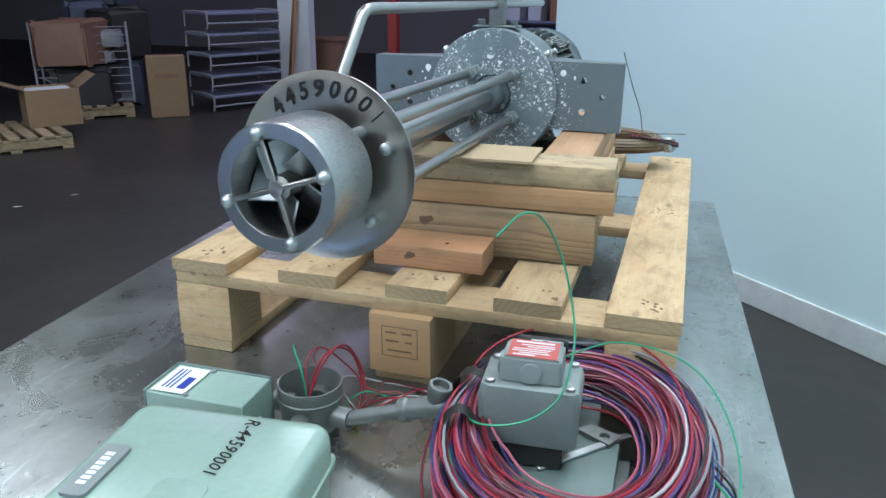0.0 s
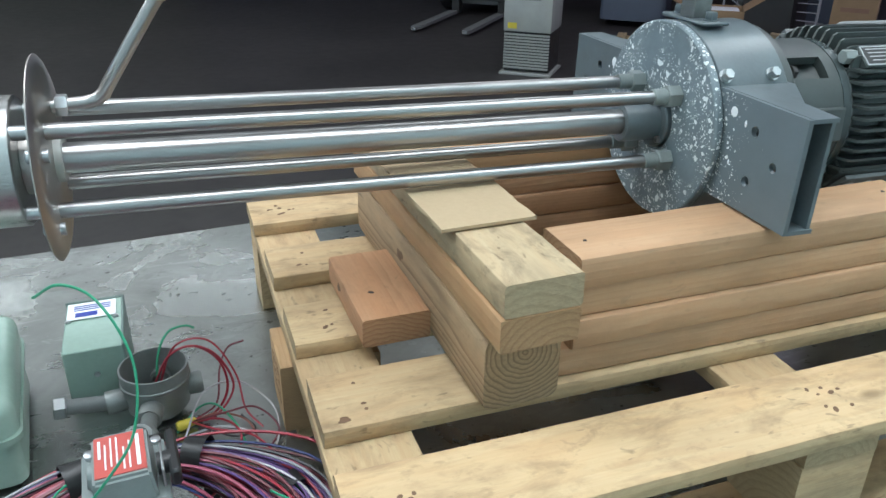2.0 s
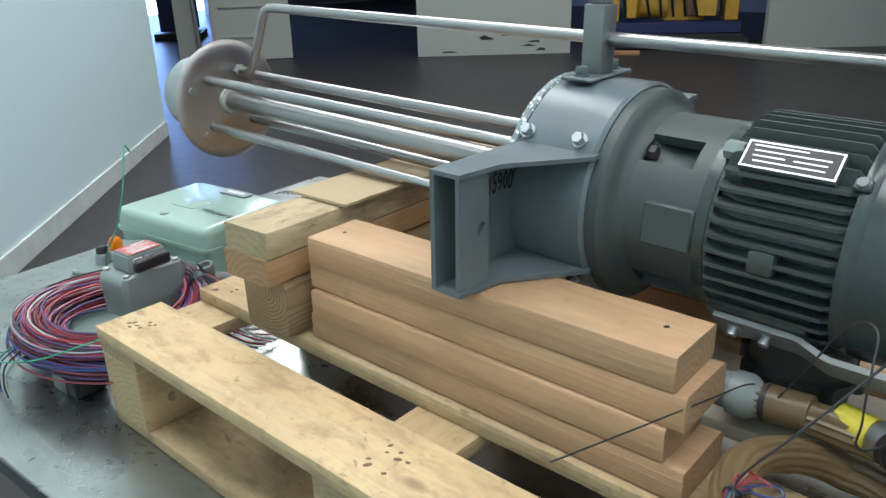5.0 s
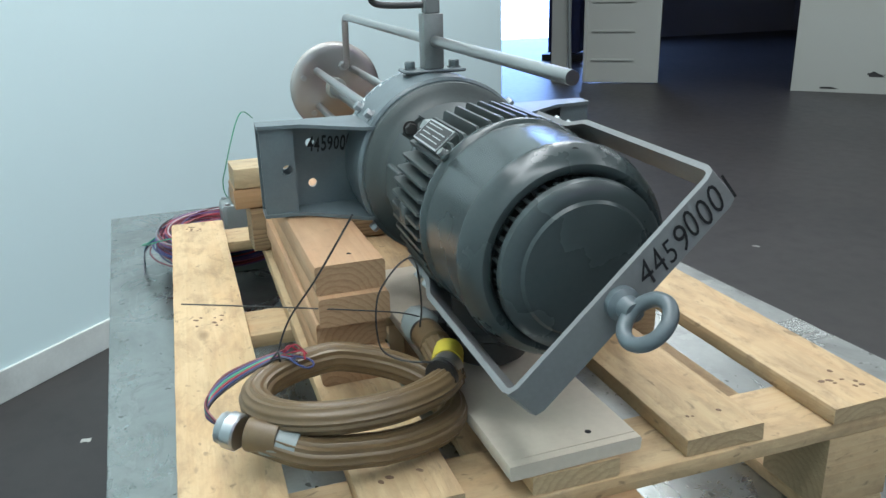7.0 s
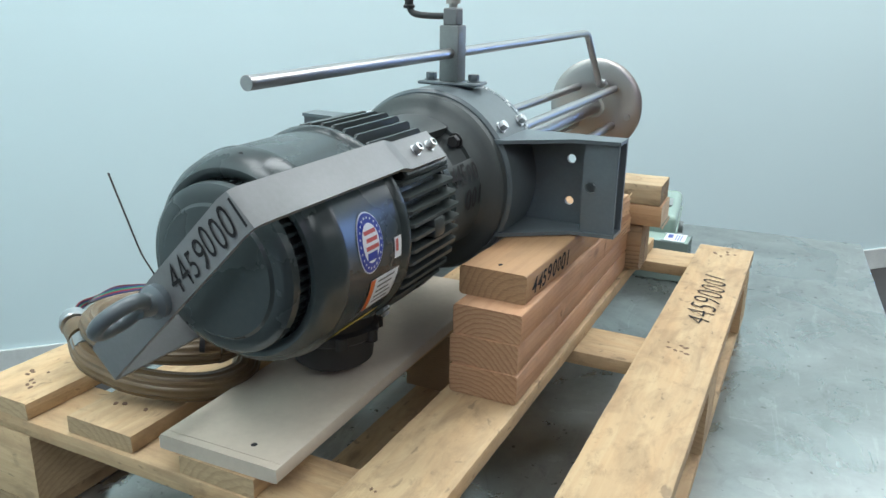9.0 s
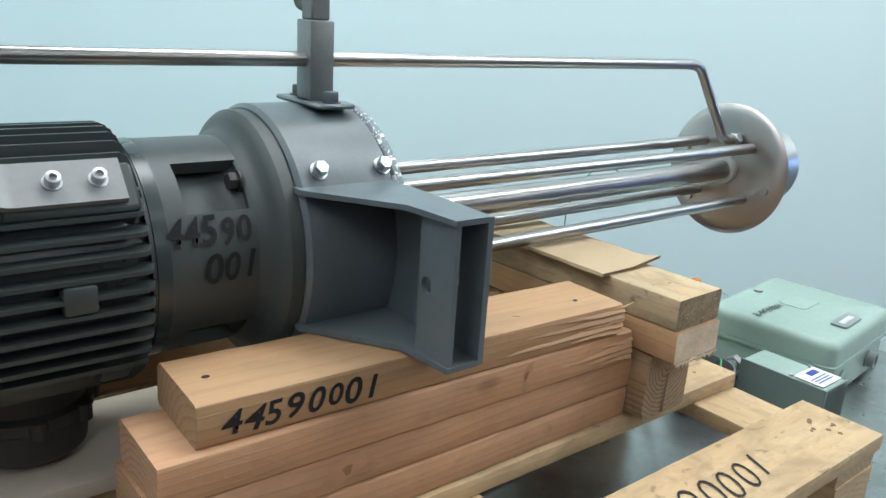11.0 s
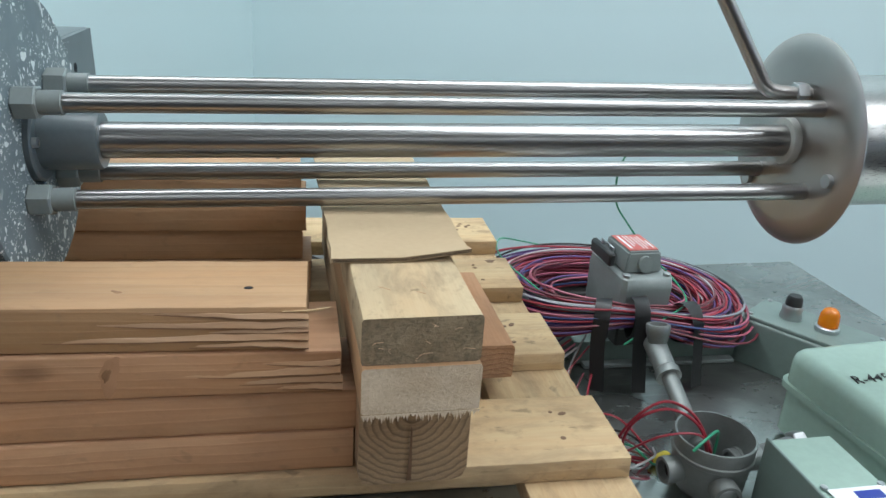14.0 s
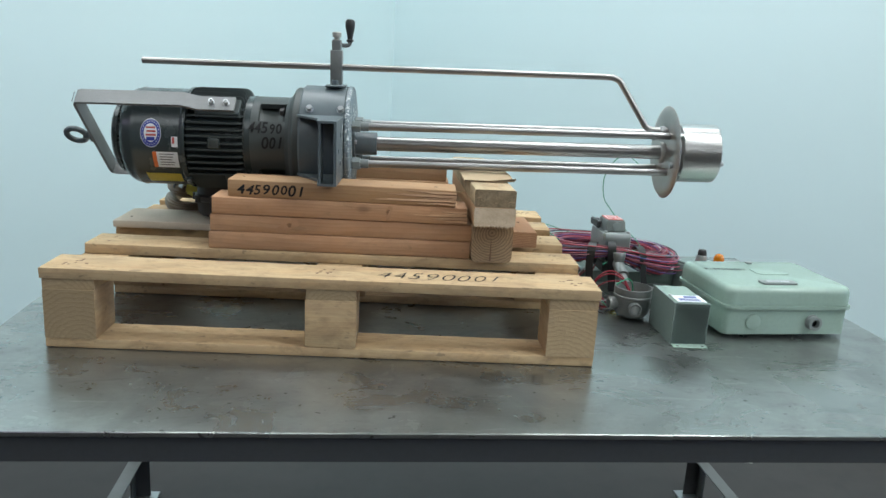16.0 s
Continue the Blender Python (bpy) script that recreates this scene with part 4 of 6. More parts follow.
part("coupling", lathe([(-0.25, 0.0), (-0.25, 0.074), (-0.16, 0.070), (-0.15, 0.045), (-0.112, 0.045)], 40), M["adapter"], adapter)
letters("44590", 0.076, 0.028, M["ink"], adapter, axes((-0.189, -0.0958, 0.0367), (1, 0, 0), (0, 0.358, 0.934)), 0.12, 0.02)
letters("001", 0.046, 0.028, M["ink"], adapter, axes((-0.173, -0.1022, 0.004), (1, 0, 0), (0, 0, 1)), 0.12, 0.02)

# motor body and cooling ribs
motor = part("motor_body", lathe([(-0.38, 0.06), (-0.38, 0.1015), (-0.262, 0.1015), (-0.25, 0.094), (-0.24, 0.094), (-0.236, 0.102), (-0.224, 0.102), (-0.222, 0.09)], 64), M["motor"], mixer, "grey-green enamelled motor casing")


def rib(offset):
    """A cooling rib standing on the casing, reaching a common outer circle, with a sloped front end."""
    top = math.sqrt(max(0.118 ** 2 - offset ** 2, 0.008))
    low = math.sqrt(max(0.091 ** 2 - offset ** 2, 0.0004)) - 0.004
    t = 0.0019
    bm = prism([(-0.366, low), (-0.240, low), (-0.234, low + 0.004), (-0.244, top - 0.003), (-0.250, top), (-0.358, top), (-0.3645, top - 0.006)], 2 * t, None, Matrix.Translation((0, 0, -t)))
    return mesh_of(bm, "fin")


for quarter in range(4):
    for i in range(-5, 6):
        off = i * 0.0148
        turn = pose(0, 0, 0, 90 * quarter, 0, 0)
        part("fin", rib(off), M["fin"], motor, "", turn @ Matrix.Translation((0, 0, off)))
for a in (137, 317):
    t = pose(0, 0, 0, a, 0, 0)
    part("mounting_pad", box((0.10, 0.032, 0.044), (-0.295, 0.103, 0), 0.003, 1, None, t), M["fin"], motor)
for x, a in ((-0.300, 180), (-0.300, 0), (-0.27, 226)):
    part("boss", box((0.026, 0.030, 0.024), (x, 0.1045, 0), 0.004, 2, None, pose(0, 0, 0, a, 0, 0)), M["fin"], motor)

tag = part("nameplate", box((0.088, 0.031, 0.0012), (0, 0, 0.0004)), M["plate"], motor, "riveted metal nameplate",
           axes((-0.300, 0.1195 * math.cos(radians(50)), 0.1195 * math.sin(radians(50))), (-1, 0, 0), (0, -math.sin(radians(50)), math.cos(radians(50)))))
part("nameplate_seat", box((0.090, 0.023, 0.034), (-0.300, 0.1076, 0), 0.002, 1, None, pose(0, 0, 0, 50, 0, 0)), M["fin"], motor)
part("plate_field", box((0.084, 0.027, 0.0005), (0, 0, 0.0011)), M["dark"], tag, "dark printed field", None, False)
for u, v, w in ((-0.012, 0.010, 0.05), (0, 0.004, 0.07), (-0.02, -0.002, 0.03), (0.018, -0.002, 0.03), (0, -0.008, 0.066)):
    part("plate_text", box((w, 0.0013, 0.0004), (u, v, 0.00145)), M["plate"], tag, "row of small unreadable print", None, False)

# fan cover
cover = part("fan_cover", lathe([(-0.365, 0.102), (-0.365, 0.1165), (-0.368, 0.1172), (-0.373, 0.1165), (-0.378, 0.1125), (-0.478, 0.112), (-0.483, 0.1135), (-0.488, 0.112), (-0.501, 0.1085), (-0.510, 0.103), (-0.5145, 0.0975), (-0.5145, 0.0930), (-0.5115, 0.0885), (-0.507, 0.0855), (-0.500, 0.0840)], 72), M["motor"], mixer, "smooth grey-green fan cover")
part("fan_cap", lathe([(-0.5225, 0.02), (-0.5225, 0.0855), (-0.5245, 0.0872), (-0.533, 0.0862), (-0.5385, 0.080), (-0.5393, 0.069), (-0.5423, 0.066), (-0.545, 0.033), (-0.5455, 0.0)], 64), M["motor"], cover, "domed cap over the fan inlet")
bm = bmesh.new()
for k in range(48):
    t = pose(0, 0, 0, k * 360 / 48, 0, 0)
    box((0.020, 0.005, 0.0034), (-0.5135, 0.0815, 0), 0, 1, bm, t)
part("inlet_grille", bm, M["motor"], cover, "ring of ribs between dark inlet slots", None, False)
# black sleeve painting the shade between the inlet ribs
part("inlet_back", lathe([(-0.500, 0.0785), (-0.524, 0.0785)], 48), M["ink"], cover)
for a in (44, 228):
    clip = part("cover_lug", box((0.016, 0.007, 0.013), (-0.366, 0.1185, 0), 0.002, 1, None, pose(0, 0, 0, a, 0, 0)), M["motor"], cover)
    part("screw", lathe([(0, 0.0052), (0.004, 0.0048), (0.0042, 0)], 12), M["louvre"], clip, "", axes((-0.366, 0.122 * math.cos(radians(a)), 0.122 * math.sin(radians(a))), (0, math.cos(radians(a)), math.sin(radians(a))), (1, 0, 0)))
for a in (92, 215, 330):
    part("vent_hole", lathe([(-0.0002, 0.0), (0.0006, 0.004)], 12, None, 'X', axes((-0.500, 0.1075 * math.cos(radians(a)), 0.1075 * math.sin(radians(a))), (-0.6, 0.8 * math.cos(radians(a)), 0.8 * math.sin(radians(a))), (0, -math.sin(radians(a)), math.cos(radians(a))))), M["ink"], cover)
R = 0.112
sticker = part("round_sticker", cylinder_patch(-0.4620, -0.4160, 154, 187, R, 0.0006, 14, True), M["white"], cover, "round blue, white and red maker's sticker")
part("sticker_ring", cylinder_patch(-0.4610, -0.4170, 154.8, 186.2, R, 0.0010, 14, True), M["blue"], sticker)
part("sticker_field", cylinder_patch(-0.4540, -0.4240, 160, 181, R, 0.0014, 14, True), M["white"], sticker)
for i in range(22):
    t = i * math.tau / 22
    xs, an = -0.439 + 0.0186 * math.cos(t), 170.5 + 13.2 * math.sin(t)
    part("ring_print", cylinder_patch(xs - 0.0009, xs + 0.0009, an - 0.6, an + 0.6, R, 0.0013, 1), M["white"], sticker)
part("sticker_canton", cylinder_patch(-0.4480, -0.4300, 175.2, 179.4, R, 0.0017, 3), M["blue"], sticker)
for i in range(3):
    part("sticker_stripe", cylinder_patch(-0.4495 + 0.002 * (i % 2), -0.4285 + 0.001 * i, 163.5 + i * 4.1, 165.7 + i * 4.1, R, 0.0018, 3), M["redtag"], sticker)
label = part("warning_label", cylinder_patch(-0.4380, -0.3820, 192, 212, R, 0.0006), M["white"], cover, "white and orange warning label")
part("label_band", cylinder_patch(-0.4380, -0.4290, 192, 212, R, 0.0010), M["orange"], label)
bm = bmesh.new()
for i in range(5):
    b2 = cylinder_patch(-0.4230, -0.3900 - 0.003 * (i % 3), 194 + i * 3.4, 195.2 + i * 3.4, R, 0.0010, 2)
    me = mesh_of(b2, "x")
    bm.from_mesh(me)
part("label_print", bm, M["louvre"], label, "rows of small unreadable print")
part("yellow_label", cylinder_patch(-0.4620, -0.3840, 222, 240, R, 0.0006), M["yellow"], cover, "yellow sticker on the underside")
lb = part("small_label", cylinder_patch(-0.3940, -0.3800, 174, 186, R, 0.0006), M["white"], cover, "small white and red label")
part("label_band", cylinder_patch(-0.3920, -0.3870, 175, 182, R, 0.0010), M["redtag"], lb)

# lifting strap, set across the motor at a slant
SLANT = math.degrees(math.atan2(0.697, -0.717))
ST = pose(0, 0, 0, SLANT, 0, 0)          # local y runs along the strap's span, x along the motor
path = [(-0.256, 0.1225), (-0.335, 0.1225), (-0.342, 0.1235), (-0.366, 0.1325), (-0.373, 0.1335), (-0.596, 0.1315), (-0.603, 0.1290), (-0.606, 0.1220)]
path = path + [(x, -y) for x, y in path[::-1]]
bm = bmesh.new()
W, T = 0.019, 0.003
rows = []
for i, (x, y) in enumerate(path):
    a, b = Vector(path[max(i - 1, 0)]), Vector(path[min(i + 1, len(path) - 1)])
    d = (b - a).normalized()
    nx, ny = -d.y, d.x
    rows.append([bm.verts.new(ST @ Vector((x + s * nx * T, y + s * ny * T, h))) for s, h in ((-1, -W), (1, -W), (1, W), (-1, W))])
for q, s in zip(rows, rows[1:]):
    for k in range(4):
        bm.faces.new((q[k], q[(k + 1) % 4], s[(k + 1) % 4], s[k]))
bm.faces.new(rows[0])
bm.faces.new(rows[-1])
strap = part("lifting_strap", bm, M["strap"], mixer, "bent flat steel lifting strap round the motor end")
E3 = ST.to_3x3() @ Vector((0, 1, 0))
W3 = ST.to_3x3() @ Vector((0, 0, 1))
for sgn in (1, -1):
    for x in (-0.275, -0.308):
        p = ST @ Vector((x, sgn * 0.1255, 0))
        part("cap_screw", lathe([(0, 0.0075), (0.001, 0.0075), (0.001, 0.0055), (0.009, 0.0055), (0.0095, 0.003), (0.005, 0.003), (0.005, 0)], 16), M["zinc"], strap, "", Matrix.Translation(p) @ axes((0, 0, 0), E3 * sgn, (1, 0, 0)))
up = -W3 if W3.z < 0 else W3
letters("44590001", 0.114, 0.031, M["ink"], strap, axes(Vector((-0.6098, 0, 0)) + E3 * 0.077, E3, up), 0.2, -0.003)
bm = lathe([(-0.609, 0.016), (-0.616, 0.016), (-0.620, 0.011), (-0.634, 0.009)], 20)
ring = [Vector((-0.652, 0, 0)) + (Vector((1, 0, 0)) * math.cos(k * math.tau / 28) + E3 * math.sin(k * math.tau / 28)) * 0.0225 for k in range(28)]
sweep(ring, 0.0068, 10, True, bm)
part("lifting_eye", bm, M["cast"], strap, "forged eye bolt", Matrix.Translation(E3 * -0.006))

# conduit box below the motor
bm = lathe([(-0.185, 0.0), (-0.185, 0.044), (-0.180, 0.050), (-0.150, 0.053), (-0.146, 0.058), (-0.136, 0.058), (-0.132, 0.052), (-0.09, 0.05)], 40, None, 'Z')
conduit = part("conduit_box", bm, M["dark"], mixer, "round black cast conduit box under the motor", pose(-0.325, 0.02, -0.002))
for k in range(8):
    a = k * math.tau / 8
    part("lug", lathe([(-0.150, 0.008), (-0.134, 0.008)], 10, None, 'Z', Matrix.Translation((0.057 * math.cos(a), 0.057 * math.sin(a), 0))), M["dark"], conduit)

# shaft, rods and head
part("shaft_collar", lathe([(0.0, 0.027), (0.056, 0.027), (0.058, 0.0255), (0.058, 0.0165)], 32), M["cast"], mixer, "grey painted collar on the shaft")
gland = part("gland_flange", lathe([(-0.005, 0.0), (-0.005, 0.0375), (0.0055, 0.0375), (0.0075, 0.0355), (0.0075, 0.027)], 40), M["cast"], mixer, "grey painted gland flange round the shaft")
for a in (60, -40, 170):
    part("set_screw", lathe([(0.0076, 0.0048), (0.012, 0.0048), (0.0125, 0.0028), (0.009, 0.0026), (0.009, 0)], 12), M["zinc"], gland, "", Matrix.Translation((0, 0.0325 * math.cos(radians(a)), 0.0325 * math.sin(radians(a)))))
part("shaft", lathe([(0.05, 0.0168), (0.748, 0.0168)], 40), M["steel"], mixer, "polished stainless centre shaft")
part("bushing", lathe([(0.7405, 0.017), (0.7405, 0.024), (0.7425, 0.0255), (0.7482, 0.0255)], 32), M["nylon"], mixer, "off-white plastic bushing")
for sy in (1, -1):
    for sz in (1, -1):
        y, z = sy * 0.0435, sz * 0.0430
        t = Matrix.Translation((0, y, z))
        r = part("tie_rod", lathe([(0.038, 0.0085), (0.749, 0.0085)], 28), M["steel"], mixer, "polished stainless tie rod", t)
        part("nut", hex_nut(0.002, 0.022, 0.0150), M["gua"], r, "", pose(0, 0, 0, 13 * sy + 7 * sz, 0, 0))
        part("sleeve", lathe([(0.022, 0.0105), (0.0405, 0.0105), (0.0412, 0.0085)], 24), M["gua"], r)
        part("rod_end", lathe([(0.7515, 0.0075), (0.785, 0.0075)], 16), M["zinc"], r)
disc = part("splash_disc", lathe([(0.748, 0.0), (0.748, 0.085), (0.7492, 0.098), (0.752, 0.106), (0.7552, 0.1105), (0.7567, 0.110), (0.7543, 0.1048), (0.7520, 0.0975), (0.751, 0.085), (0.751, 0.0)], 96), M["disc"], mixer, "shallow dished stainless splash disc")
for k, ch in enumerate("44590001"):
    a = radians(132 - k * 12.6)
    m = axes((0.7524, 0.0905 * math.cos(a), 0.0905 * math.sin(a)), (0, math.sin(a), -math.cos(a)), (0, math.cos(a), math.sin(a)))
    letters(ch, 0.0128 if ch != "1" else 0.0032, 0.0215, M["ink"], disc, m, 0.15, 0.03, "marker_digit", "black marker digit")
for a in (195, 315, 20):
    part("disc_bolt", lathe([(0.743, 0.0), (0.743, 0.007), (0.763, 0.007), (0.765, 0.004), (0.765, 0)], 14), M["zinc"], disc, "", Matrix.Translation((0, 0.082 * math.cos(radians(a)), 0.082 * math.sin(radians(a)))))
head = part("mixing_head", lathe([(0.779, 0.043), (0.779, 0.067), (0.781, 0.0695), (0.867, 0.0695), (0.8695, 0.0675), (0.8695, 0.0525), (0.8665, 0.0508), (0.798, 0.0508), (0.793, 0.043), (0.779, 0.043)], 80), M["brushed"], mixer, "brushed stainless stator head with ring face")
for a in (17, 107):
    part("spoke", box((0.010, 0.118, 0.0058), (0.8635, 0, 0), 0.0015, 1, None, pose(0, 0, 0, a, 0, 0)), M["disc"], head)
for k in range(4):
    a = radians(17 + 90 * k)
    part("acorn_nut", lathe([(0.868, 0.0072), (0.874, 0.0072), (0.877, 0.0055), (0.8785, 0.003), (0.879, 0)], 14), M["zinc"], head, "", Matrix.Translation((0, 0.0585 * math.cos(a), 0.0585 * math.sin(a))))
part("hub", lathe([(0.80, 0.015), (0.862, 0.013), (0.864, 0.008), (0.869, 0.008), (0.869, 0)], 20), M["disc"], head)
for k in range(5):
    t = pose(0, 0, 0, 72 * k + 40, 0, 0) @ pose(0.834, 0.030, 0, 0, 40, 0)
    part("blade", box((0.003, 0.036, 0.046), (0, 0, 0), 0.001, 1, None, t), M["zinc"], head, "angled impeller blade")
# near-black disc: the shade inside the head is put into its colour
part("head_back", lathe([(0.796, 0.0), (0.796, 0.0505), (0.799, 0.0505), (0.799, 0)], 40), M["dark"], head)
part("head_neck", lathe([(0.7515, 0.036), (0.7785, 0.036)], 40), M["disc"], head)

# the rods and the head stand a little askew of the motor
ASKEW = pose(0, 0, 0, 0, -0.28, 0.30)
for o in list(mixer.children):
    if o.name.split(".")[0] in ("shaft", "bushing", "tie_rod", "splash_disc", "mixing_head"):
        o.matrix_basis = ASKEW @ o.matrix_basis

# gauge rod over the mixer
pts = [mp(-1.008, 0.416, 1.426), mp(-0.45, 0.4075, 1.437), mp(0.070, 0.400, 1.4475)]
pts += [mp(0.088, 0.3995, 1.4465), mp(0.102, 0.399, 1.441), mp(0.110, 0.398, 1.431), mp(0.166, 0.388, 1.349), mp(0.1715, 0.387, 1.340), mp(0.180, 0.3865, 1.3335), mp(0.192, 0.3865, 1.331), mp(0.226, 0.3875, 1.330)]
bar = part("bent_rod", sweep(pts, 0.0075, 20), M["rod"], mixer, "long stainless rod bent down to the disc")
part("rod_nut", hex_nut(0, 0.012, 0.012), M["zinc"], bar, "", Matrix.Translation(mp(0.209, 0.387, 1.3305)))
blk = mp(-0.561, 0.411, 1.394)
clamp = part("clamp_post", box((0.027, 0.030, 0.078), (0, 0, 0.040), 0.002, 2), M["alu"], mixer, "square steel clamp post holding the rod", Matrix.Translation(blk))
part("base_plate", box((0.042, 0.094, 0.005), (0, 0, -0.0015), 0.002, 1), M["cast"], clamp)
for sy in (-1, 1):
    part("bolt", bolt(0.011, 0.008), M["cast"], clamp, "", Matrix.Translation((0, sy * 0.034, 0.001)) @ axes((0, 0, 0), (0, 0, 1), (1, 0, 0)))
part("clamp_block", box((0.021, 0.022, 0.024), (0, 0, 0.0905), 0.002, 1), M["louvre"], clamp)
part("stud", lathe([(0.10, 0.006), (0.108, 0.006), (0.108, 0.010), (0.118, 0.0105), (0.120, 0.008), (0.120, 0)], 16, None, 'Z'), M["nylon"], clamp)
crank = smooth_line([(0.002, 0.008, 0.091), (0.010, 0.035, 0.0905), (0.018, 0.066, 0.0915), (0.022, 0.080, 0.096), (0.0225, 0.084, 0.106)], 5)
part("crank_arm", sweep(crank, 0.0048, 10), M["dark"], clamp)
part("crank_knob", lathe([(0.100, 0.008), (0.104, 0.009), (0.106, 0.006), (0.114, 0.007), (0.134, 0.0115), (0.146, 0.0115), (0.152, 0.008), (0.153, 0)], 18, None, 'Z'), M["dark"], clamp, "tapered dark handle grip", Matrix.Translation((0.0225, 0.084, 0)))


def holed_plate(outline, holes, depth):
    """A plate in local xy with round holes right through."""
    bm = bmesh.new()
    loops = []
    vs = [bm.verts.new((x, y, 0)) for x, y in outline]
    loops.append(vs)
    for cx, cy, r in holes:
        loops.append([bm.verts.new((cx + r * math.cos(k * math.tau / 16), cy + r * math.sin(k * math.tau / 16), 0)) for k in range(16)])
    edges = []
    for vs in loops:
        edges += [bm.edges.new((vs[k], vs[(k + 1) % len(vs)])) for k in range(len(vs))]
    bmesh.ops.triangle_fill(bm, use_beauty=True, use_dissolve=False, edges=edges)
    res = bmesh.ops.extrude_face_region(bm, geom=bm.faces[:])
    bmesh.ops.translate(bm, verts=[v for v in res["geom"] if isinstance(v, bmesh.types.BMVert)], vec=(0, 0, depth))
    return bm


for s in (1, -1):
    arm = part("support_bracket", holed_plate([(0.10, -0.064), (0.260, -0.064), (0.260, 0.070), (0.10, 0.070)], [(0.183, 0.035, 0.0065), (0.183, -0.026, 0.0065), (0.222, 0.004, 0.006)], 0.006), M["splat_edge" if s == 1 else "cast"], mixer,
               "blue-grey welded channel bracket", Matrix(((0, 0, 1, -0.0165), (s, 0, 0, 0), (0, 1, 0, 0), (0, 0, 0, 1))))
    arm.data.materials.append(M["cast"])
    for f in arm.data.polygons:
        f.material_index = 0 if f.normal.z > 0.5 else 1
    part("back_plate", holed_plate([(0.2105, -0.060), (0.258, -0.060), (0.258, 0.066), (0.2105, 0.066)], [(0.222, 0.004, 0.0075)], 0.005), M["cast"], arm, "", Matrix.Translation((0, 0, -0.032)))
    for z in (-0.0645, 0.0655):
        bm = prism([(0.10, -0.098), (0.118, -0.098), (0.200, -0.040), (0.260, -0.034), (0.260, 0.0), (0.10, 0.0)], 0.005, None, Matrix(((1, 0, 0, 0), (0, 0, 1, z), (0, 1, 0, 0), (0, 0, 0, 1))))
        part("gusset", bm, M["cast"], arm)
    rnd = random.Random(70 + s)
    for i in range(5 if s == 1 else 14):
        u = abs(rnd.gauss(0, 0.03)) + 0.128
        r = rnd.uniform(0.0008, 0.0022) if i else 0.0065
        if u < 0.25:
            part("paint_spot", lathe([(0.0, r), (0.0004, r * 0.8), (0.0005, 0)], 8, None, 'Z', Matrix.Translation((u if i else 0.142, rnd.uniform(-0.055, 0.06) if i else 0.048, 0.0061)) @ Matrix.Diagonal((1, rnd.uniform(1, 2), 1, 1))), M["white"], arm, "white paint spatter")
    if s == 1:
        letters("44590001", 0.074, 0.026, M["ink"], arm, axes((0.150, 0.032, -0.0006), (-1, 0, 0), (0, 1, 0)), 0.15, 0.02)

# ---- boxes and fittings on the table ----


def rounded_box(sx, sy, sz, r, segs=5, z0=0.0, edge=0.0):
    """A box with round upright corners and a softened top edge, standing on z0."""
    bm = bmesh.new()
    out = []
    for cx, cy, a0 in ((sx / 2 - r, sy / 2 - r, 0), (-sx / 2 + r, sy / 2 - r, 90), (-sx / 2 + r, -sy / 2 + r, 180), (sx / 2 - r, -sy / 2 + r, 270)):
        for k in range(segs + 1):
            a = radians(a0 + 90 * k / segs)
            out.append((cx, cy, math.cos(a), math.sin(a)))
    levels = [(0, r)] + ([(sz - edge, r)] + [(sz - edge + edge * math.sin(radians(t)), r - edge * (1 - math.cos(radians(t)))) for t in (30, 60, 90)] if edge else [(sz, r)])
    rings = [[bm.verts.new((cx + c * rr, cy + s * rr, z0 + z)) for cx, cy, c, s in out] for z, rr in levels]
    n = len(out)
    for q, s in zip(rings, rings[1:]):
        for k in range(n):
            bm.faces.new((q[k], q[(k + 1) % n], s[(k + 1) % n], s[k]))
    bm.faces.new(rings[0][::-1])
    bm.faces.new(rings[-1])
    return bm


big = thing("control_enclosure", "mint green rounded steel control enclosure lying on the table", "enclosure", pose(0.497, 0.345, TT, 0, 0, 6.5))
part("base_box", rounded_box(0.312, 0.236, 0.062, 0.016, 5, 0.010), M["mint"], big)
part("rim", rounded_box(0.326, 0.250, 0.008, 0.020, 5, 0.0725), M["mint"], big)
lid = part("lid", rounded_box(0.320, 0.244, 0.044, 0.024, 6, 0.081, 0.016), M["mint"], big, "rounded mint green lid")
for sx in (-1, 1):
    for sy in (-1, 1):
        part("foot", lathe([(0.0005, 0.009), (0.0098, 0.009)], 14, None, 'Z', Matrix.Translation((sx * 0.12, sy * 0.085, 0))), M["zinc"], big)
for x, sy in ((-0.085, -1), (0.065, -1)):
    part("knockout", lathe([(0.0, 0.018), (0.003, 0.018), (0.004, 0.015), (0.004, 0)], 24), M["mint"] if x < 0 else M["gua"], big, "", axes((x, sy * 0.118, 0.040), (0, sy, 0), (1, 0, 0)))
hub = part("conduit_hub", lathe([(0.003, 0.016), (0.016, 0.016), (0.016, 0.010), (0.004, 0.010)], 20), M["gua"], big, "round threaded hub", axes((0.065, -0.118, 0.040), (0, -1, 0), (1, 0, 0)))
part("hub_bore", lathe([(0.0045, 0.0), (0.0045, 0.010)], 20), M["ink"], hub)
plate = part("name_badge", rounded_box(0.088, 0.030, 0.004, 0.007, 4, 0.1251), M["gua"], lid, "grey raised name badge", pose(-0.018, -0.088, 0, 0, 0, 0))
bm = bmesh.new()
for i in range(7):
    box((0.0055, 0.010, 0.0006), (-0.025 + i * 0.0083, 0, 0.1296), 0, 1, bm)
part("badge_print", bm, M["white"], plate, "white bars of a maker's name", None, False)
